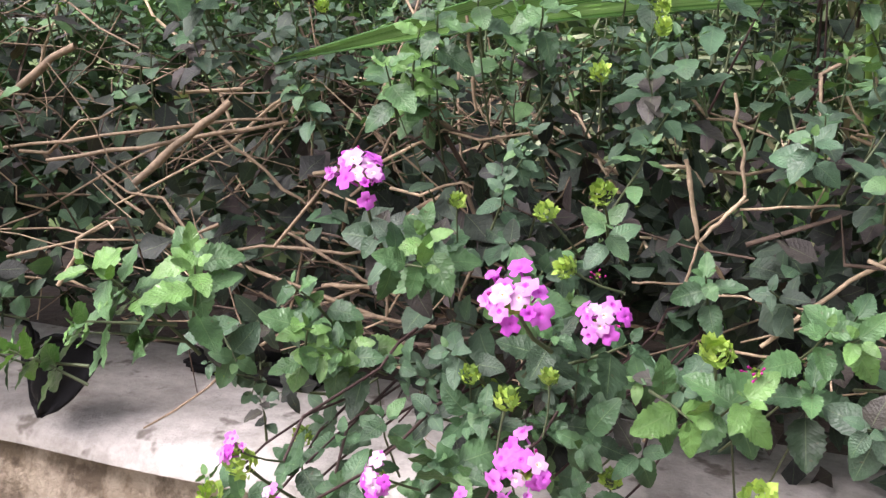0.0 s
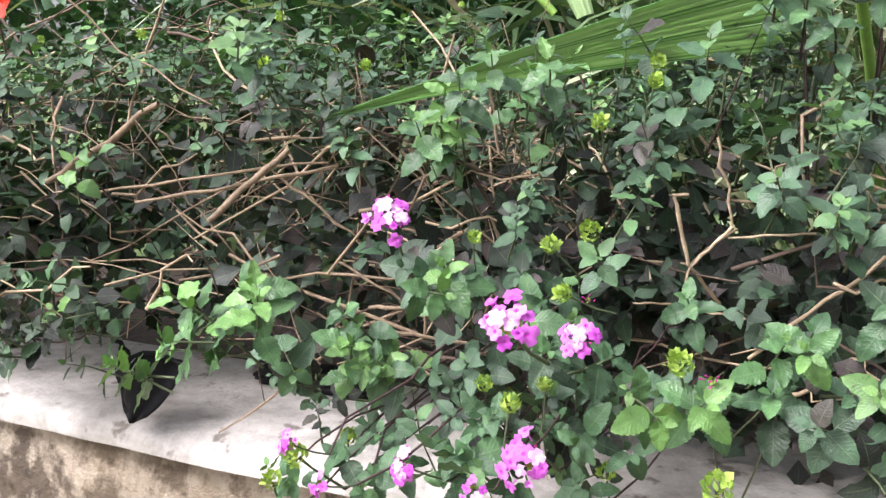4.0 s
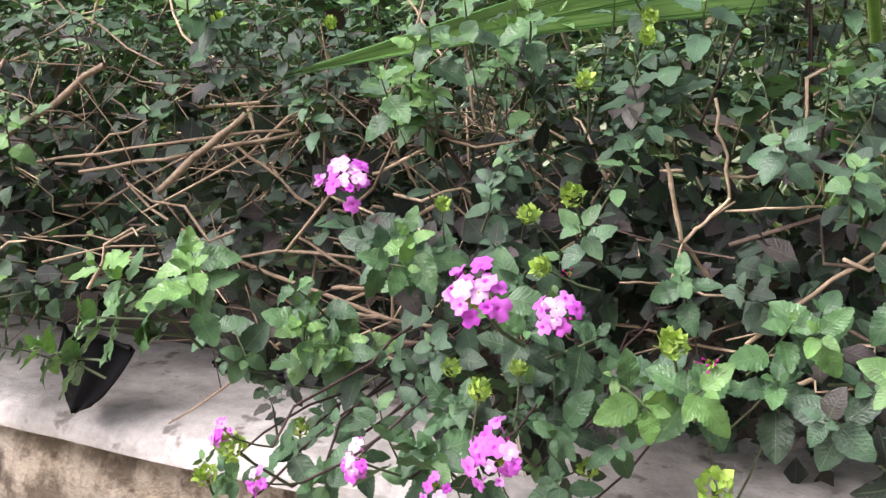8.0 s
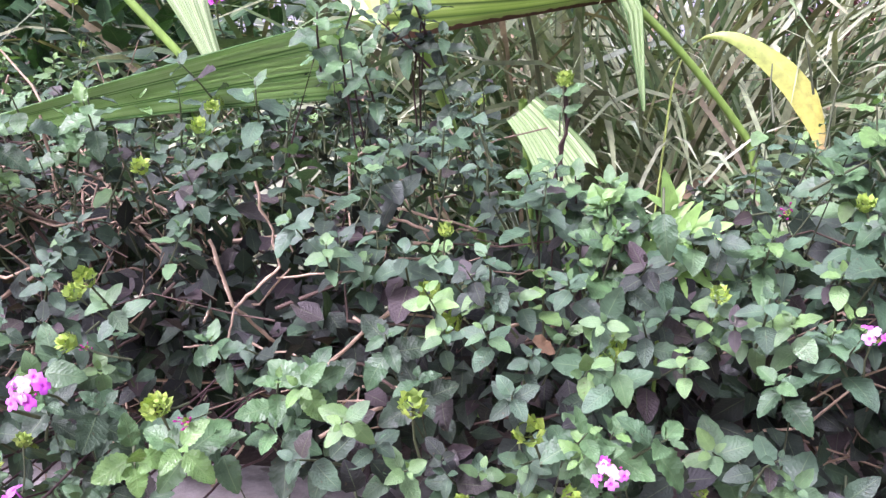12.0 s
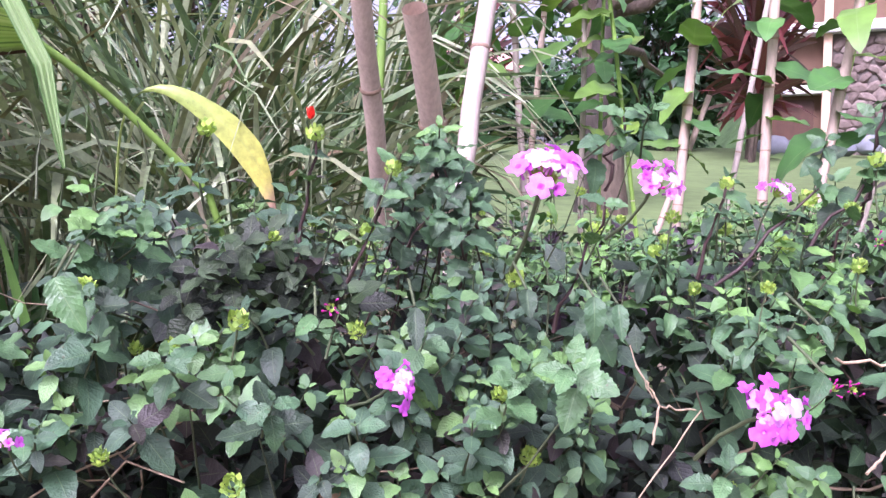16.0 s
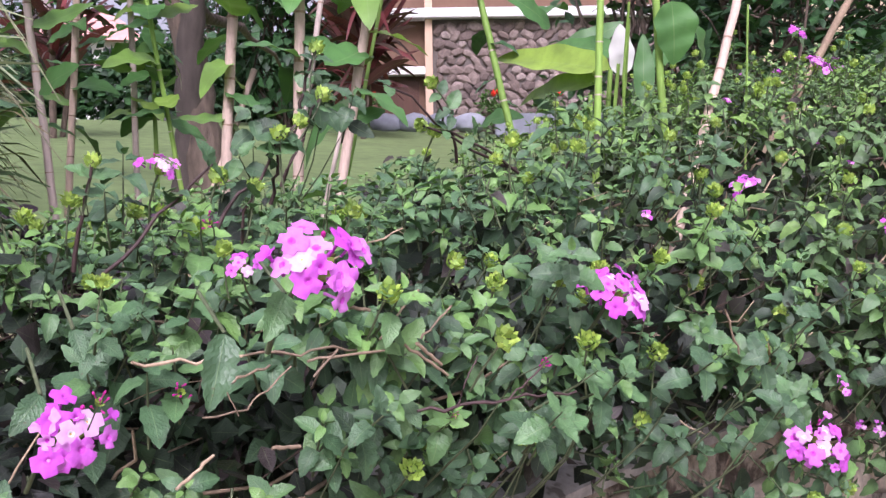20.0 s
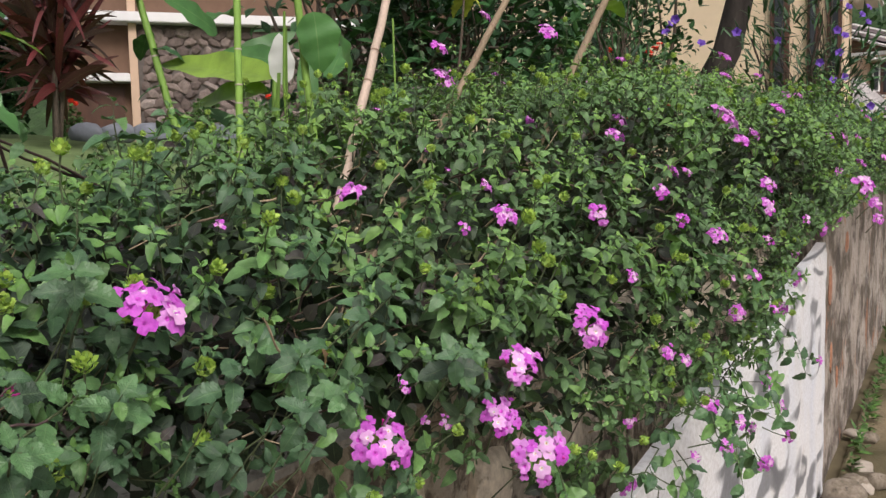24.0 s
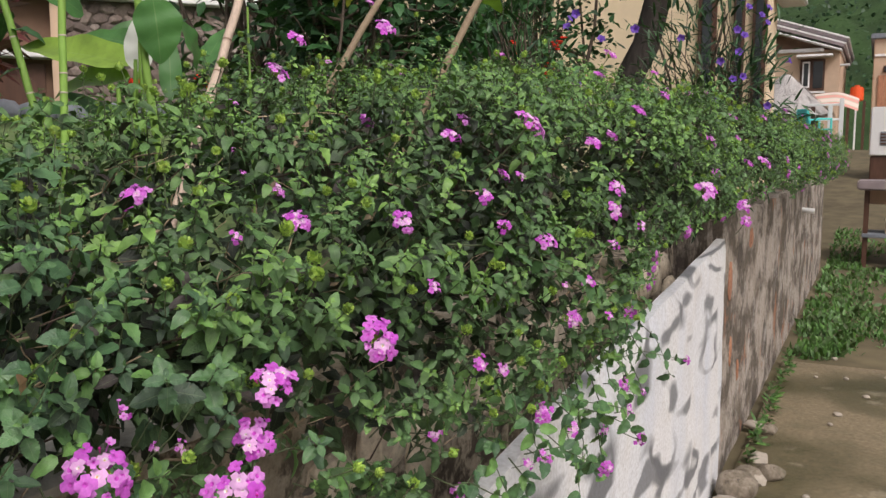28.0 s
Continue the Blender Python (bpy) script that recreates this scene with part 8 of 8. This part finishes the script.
def terrace():
    hut = thing("thatched_shelter", (27.4, 1.55, 1.38), "low shelter with a grey thatched roof", "shelter")
    part("roof", thatch_roof(), M_THATCH, hut, "grey thatch")
    rng = np.random.default_rng(66)
    n = 1500
    ph, s = rng.uniform(0, 6.283, n), rng.random(n) ** 0.6
    r = 0.12 + 1.12 * s
    b = np.stack([r * np.cos(ph), r * np.sin(ph), 2.38 - 1.12 * s], -1)
    d = np.stack([np.cos(ph), np.sin(ph), np.full(n, -0.9)], -1) + rng.normal(0, 0.25, (n, 3))
    lv = leaves(b, d, np.stack([np.cos(ph), np.sin(ph), np.full(n, 1.0)], -1), rng.uniform(0.15, 0.32, n), rng.uniform(0.3, 1, n), 3, 0.05, 0.0, 5)
    tagged(part("straw", mesh_of("straw", lv[0], lv[1], [M_THATCH], None, lv[2], lv[3]), None, hut), kind="stuff")
    for k in range(4):
        part("post", boxed((-0.8 + 1.6 * (k % 2) - 0.05, -0.8 + 1.6 * (k // 2) - 0.05, -0.6), (-0.8 + 1.6 * (k % 2) + 0.05, -0.8 + 1.6 * (k // 2) + 0.05, 1.4), 0.01), M_DARK_WOOD, hut)
    aw = thing("striped_awning", (27.6, 0.35, 1.5), "faded red and green striped awning", "awning")
    bm = bmesh.new()
    bmesh.ops.create_grid(bm, x_segments=8, y_segments=12, size=1.0)
    for v in bm.verts:
        y = v.co.y
        v.co = Vector((v.co.x * 0.5, y * 0.70 + 0.0, 1.56 + 0.20 * v.co.x - 0.26 * max(0.0, -y - 0.2) ** 1.3 - 0.06 * max(0.0, y)))
    part("cloth", bm, M_AWNING, aw)
    for y in (-0.62, 0.62):
        part("pole", boxed((0.44, y - 0.025, -0.5), (0.50, y + 0.025, 1.5), 0.008), M_WHITE, aw)
    rail = thing("white_railing", (26.6, 1.0, 1.3), "white painted terrace railing", "railing")
    part("rail", boxed((-0.03, -0.95, 1.50), (0.03, 1.2, 1.56), 0.01), M_WHITE, rail)
    part("rail", boxed((-0.03, -0.95, 1.10), (0.03, 1.2, 1.16), 0.01), M_WHITE, rail)
    for y, h in ((-0.96, 1.70), (-0.68, 1.50), (1.15, 1.5)):
        part("post", boxed((-0.05, y - 0.055, -0.4), (0.05, y + 0.055, h), 0.01), M_WHITE, rail)
    ch = thing("plastic_chair", pose(26.2, 0.62, 1.72, 0, 0, 38), "turquoise plastic armchair on the terrace", "chair")
    part("seat", boxed((-0.27, -0.27, 0.40), (0.27, 0.27, 0.45), 0.02), M_TURQ, ch)
    part("backrest", boxed((-0.27, 0.22, 0.45), (0.27, 0.28, 1.05), 0.025, Matrix.Rotation(math.radians(-12), 4, "X")), M_TURQ, ch)
    for sx in (-1, 1):
        part("armrest", boxed((sx * 0.29 - 0.03, -0.25, 0.68), (sx * 0.29 + 0.03, 0.27, 0.73), 0.012), M_TURQ, ch)
        for sy in (-1, 1):
            part("leg", boxed((sx * 0.26 - 0.025, sy * 0.25 - 0.025, -0.5), (sx * 0.26 + 0.025, sy * 0.25 + 0.025, 0.68 if sy < 0 else 0.42), 0.01), M_TURQ, ch)
    bb = thing("blue_barrel", (26.0, 1.85, 1.3), "dark blue plastic barrel with a red patch", "barrel")
    bm = bmesh.new()
    bmesh.ops.create_cone(bm, segments=20, radius1=0.30, radius2=0.28, depth=1.3, cap_ends=True)
    part("body", bm, M_BLUE, bb, at=Matrix.Translation((0, 0, 0.60)))
    part("patch", boxed((-0.33, -0.16, 1.02), (-0.27, -0.02, 1.16), 0.01), M_RED, bb)
    tk = thing("orange_tank", (34.0, -0.15, 1.86), "orange plastic water tank on a stand", "water tank")
    bm = bmesh.new()
    bmesh.ops.create_cone(bm, segments=24, radius1=0.23, radius2=0.215, depth=0.48, cap_ends=True)
    bmesh.ops.bevel(bm, geom=bm.edges[:], offset=0.035, segments=2, affect="EDGES")
    part("body", bm, M_ORANGE, tk, at=Matrix.Translation((0, 0, 1.70)))
    bm = bmesh.new()
    bmesh.ops.create_cone(bm, segments=16, radius1=0.09, radius2=0.085, depth=0.07, cap_ends=True)
    part("lid", bm, M_ORANGE, tk, at=Matrix.Translation((0, 0, 1.97)))
    for k in range(4):
        part("leg", boxed((-0.25 + 0.5 * (k % 2) - 0.04, -0.25 + 0.5 * (k // 2) - 0.04, -1.5), (-0.25 + 0.5 * (k % 2) + 0.04, -0.25 + 0.5 * (k // 2) + 0.04, 1.455), 0.01), M_DARK_WOOD, tk)
    bx = thing("utility_box", (20.8, -1.10, 1.0), "pale grey metal utility box with a louvred vent", "cabinet")
    part("body", boxed((0, -0.75, 0.45), (0.5, 0.37, 1.46), 0.02), M_WHITE, bx)
    v = part("vent", boxed((-0.012, -0.02, 0.66), (0.01, 0.18, 0.95), 0.004), M_GREY_STONE, bx)
    for k in range(4):
        part("slat", boxed((-0.024, -0.01, 0.685 + k * 0.065), (-0.010, 0.17, 0.715 + k * 0.065), 0.003), M_DARK_WOOD, v)
    part("plinth", boxed((0.05, -0.7, -0.6), (0.45, 0.35, 0.45), 0.02), M_DARK_WOOD, bx, "dark base")
    rb = thing("roadside_building", Matrix.Translation((35.6, -2.88, 0.77)) @ Matrix.Scale(1.5, 4), "unfinished tan and brick building at the road end", "house", "distant houses")
    part("wall", boxed((0, -4, -0.5), (5, 1.52, 3.22), 0.02), M_TAN_WALL, rb)
    part("roof", boxed((-0.1, -4.2, 3.22), (5.2, 1.60, 3.34), 0.02), M_GREY_STONE, rb, "grey concrete slab")
    part("band", boxed((-0.03, -4, 2.80), (0.0, 1.50, 2.86), 0.004), M_WHITE, rb, "pale mortar band")
    part("brickwork", boxed((-0.04, -4, 1.55), (0.0, 1.40, 2.35), 0.004), M_BRICK, rb, "bare orange brickwork")
    w = part("window", boxed((-0.05, 1.10, 2.42), (0.05, 1.30, 2.58), 0.01), M_DARK_WOOD, rb)
    part("pane", boxed((-0.07, 1.13, 2.45), (-0.04, 1.27, 2.55), 0.004), M_GLASS, w)
    sh = thing("wooden_stand", (13.4, -1.27, 0.0), "weathered wooden roadside stand with a plank roof", "stand")
    part("roof", boxed((-0.35, -0.65, 1.02), (0.55, 0.60, 1.14), 0.02), M_ROOF, sh, "grey plank roof")
    for sx in (0, 1):
        for sy in (0, 1):
            part("post", boxed((-0.2 + 0.6 * sx, -0.5 + 0.95 * sy, -0.05), (-0.14 + 0.6 * sx, -0.44 + 0.95 * sy, 1.03), 0.006), M_DARK_WOOD, sh)
    part("shelf", boxed((-0.25, -0.55, 0.40), (0.5, 0.52, 0.45), 0.008), M_GREY_STONE, sh)
    part("crate", boxed((-0.15, -0.45, 0.45), (0.35, 0.25, 0.62), 0.01), M_CANE, sh, "slatted wooden crate")
    part("back_board", boxed((0.44, -0.5, 0.80), (0.47, 0.47, 1.0), 0.006), M_TAN_WALL, sh)
    bk = part("basin", boxed((-0.20, -0.5, 0.06), (0.3, 0.15, 0.34), 0.05), M_GREY_STONE, None, at=Matrix.Translation((12.9, -1.22, -0.06)))
    tagged(bk, "grey plastic basin by the stand", "basin")
    pp = part("white_pipe", mesh_of("white_pipe", *tubes([bend((9.2, -0.28, 0.98), (9.2, -0.40, 0.97), 5)], [np.full(5, 0.024)], 12), [M_WHITE]), None, None)
    tagged(pp, "short white pipe end sticking out of the wall", "pipe")


terrace()


def weeds():
    """Grass and weeds beside the far wall and on the bank."""
    rng = np.random.default_rng(55)
    n = 12000
    x = 7.15 + 8.8 * rng.random(n) ** 1.4
    w = np.clip((x - 6.9) / 4, 0.10, 1.0)
    y = -0.36 - rng.random(n) ** 1.3 * (0.35 + 1.2 * w)
    grown = np.array([noise.noise(Vector((a * 1.3, c * 2.6, 3.0))) + 0.35 * noise.noise(Vector((a * 5, c * 7, 8.0))) for a, c in zip(x, y)]) + 0.30 * np.clip((x - 7.9) / 1.5, -0.6, 1) > rng.uniform(-0.12, 0.12, n)
    x, y = x[grown], y[grown]
    n = len(x)
    z = ground_height(x, y)
    b = np.stack([x, y, z], -1)
    d = rng.normal(0, 0.5, (n, 3)) + np.array((0, 0, 0.9))
    v1 = leaves(b, d, rng.normal(0, 0.5, (n, 3)) + np.array((-0.3, -0.3, 0.8)), 0.020 + 0.085 * rng.random(n) ** 2.2, rng.uniform(0, 0.9, n), 4, 0.20, 0.0, 4)
    tagged(new("roadside_weeds", mesh_of("roadside_weeds", v1[0], v1[1], [M_WEED], None, v1[2], v1[3])), "low green weeds and grass beside the wall", "weeds", kind="stuff")
    blades = []
    for k in range(4):
        lv = leaves(np.zeros((1, 3)), np.array([(1.0, 0, 0)]), np.array([(0, 0, 1.0)]), np.ones(1), np.array([0.1 + 0.2 * k]), 7, 0.17, 0.0, 90 + k)
        blades.append(mesh_of("leaf", lv[0], lv[1], [M_WEED], None, lv[2], lv[3]))
    for k in range(11):
        r = np.random.default_rng(700 + k)
        x = 4.95 + 0.22 * k + r.uniform(-0.05, 0.05)
        w = thing("weed", (x, -0.39 - r.uniform(0, 0.03), 0.03 if x < 7.2 else 0.0), "small green weed at the foot of the wall", "weed", "weeds at the wall foot")
        for j in range(20):
            ph = r.uniform(0, 6.28)
            part("leaf", blades[j % 4], None, w, at=laid((r.normal(0, 0.025), r.normal(0, 0.012), r.uniform(0, 0.09)), (math.cos(ph), math.sin(ph) - 0.4, r.uniform(0.1, 1.0)), (r.normal(0, 0.3), -0.3, 1.0), r.uniform(0.03, 0.07)))


weeds()


def hillside():
    rng = np.random.default_rng(14)
    xs, ys = np.linspace(60, 260, 50), np.linspace(-160, 160, 70)
    gx, gy = np.meshgrid(xs, ys, indexing="ij")
    gz = 1 + 70 * np.clip((gx - 60) / 150, 0, 1) ** 0.8 + 5 * np.sin(gx * 0.06) * np.sin(gy * 0.05) + rng.normal(0, 0.8, gx.shape)
    v = np.stack([gx, gy, gz], -1).reshape(-1, 3)
    i = np.arange(49)[:, None] * 70 + np.arange(69)[None]
    f = np.stack([i, i + 70, i + 71, i + 1], -1).reshape(-1, 4)
    tagged(new("hillside", mesh_of("hillside", v, f, [M_HILL])), "dark green wooded hillside behind the houses", "hill", kind="structure")
    n = 22000
    x, y = rng.uniform(62, 170, n), rng.uniform(-32, 22, n)
    z = 1 + 70 * np.clip((x - 60) / 150, 0, 1) ** 0.8 + 5 * np.sin(x * 0.06) * np.sin(y * 0.05)
    c = np.stack([x, y, z + rng.uniform(0, 3.0, n)], -1)
    lv = leaves(c, rng.normal(0, 1, (n, 3)), rng.normal(0, 0.5, (n, 3)) + np.array((-0.6, 0, 0.8)), rng.uniform(0.22, 0.5, n), rng.uniform(0.75, 1, n), 3, 0.4, 0.0, 6)
    tagged(new("hill_trees", mesh_of("hill_trees", lv[0], lv[1], [M_SHRUB], None, lv[2], lv[3])), "far woods on the hillside", "woods", kind="stuff")


hillside()
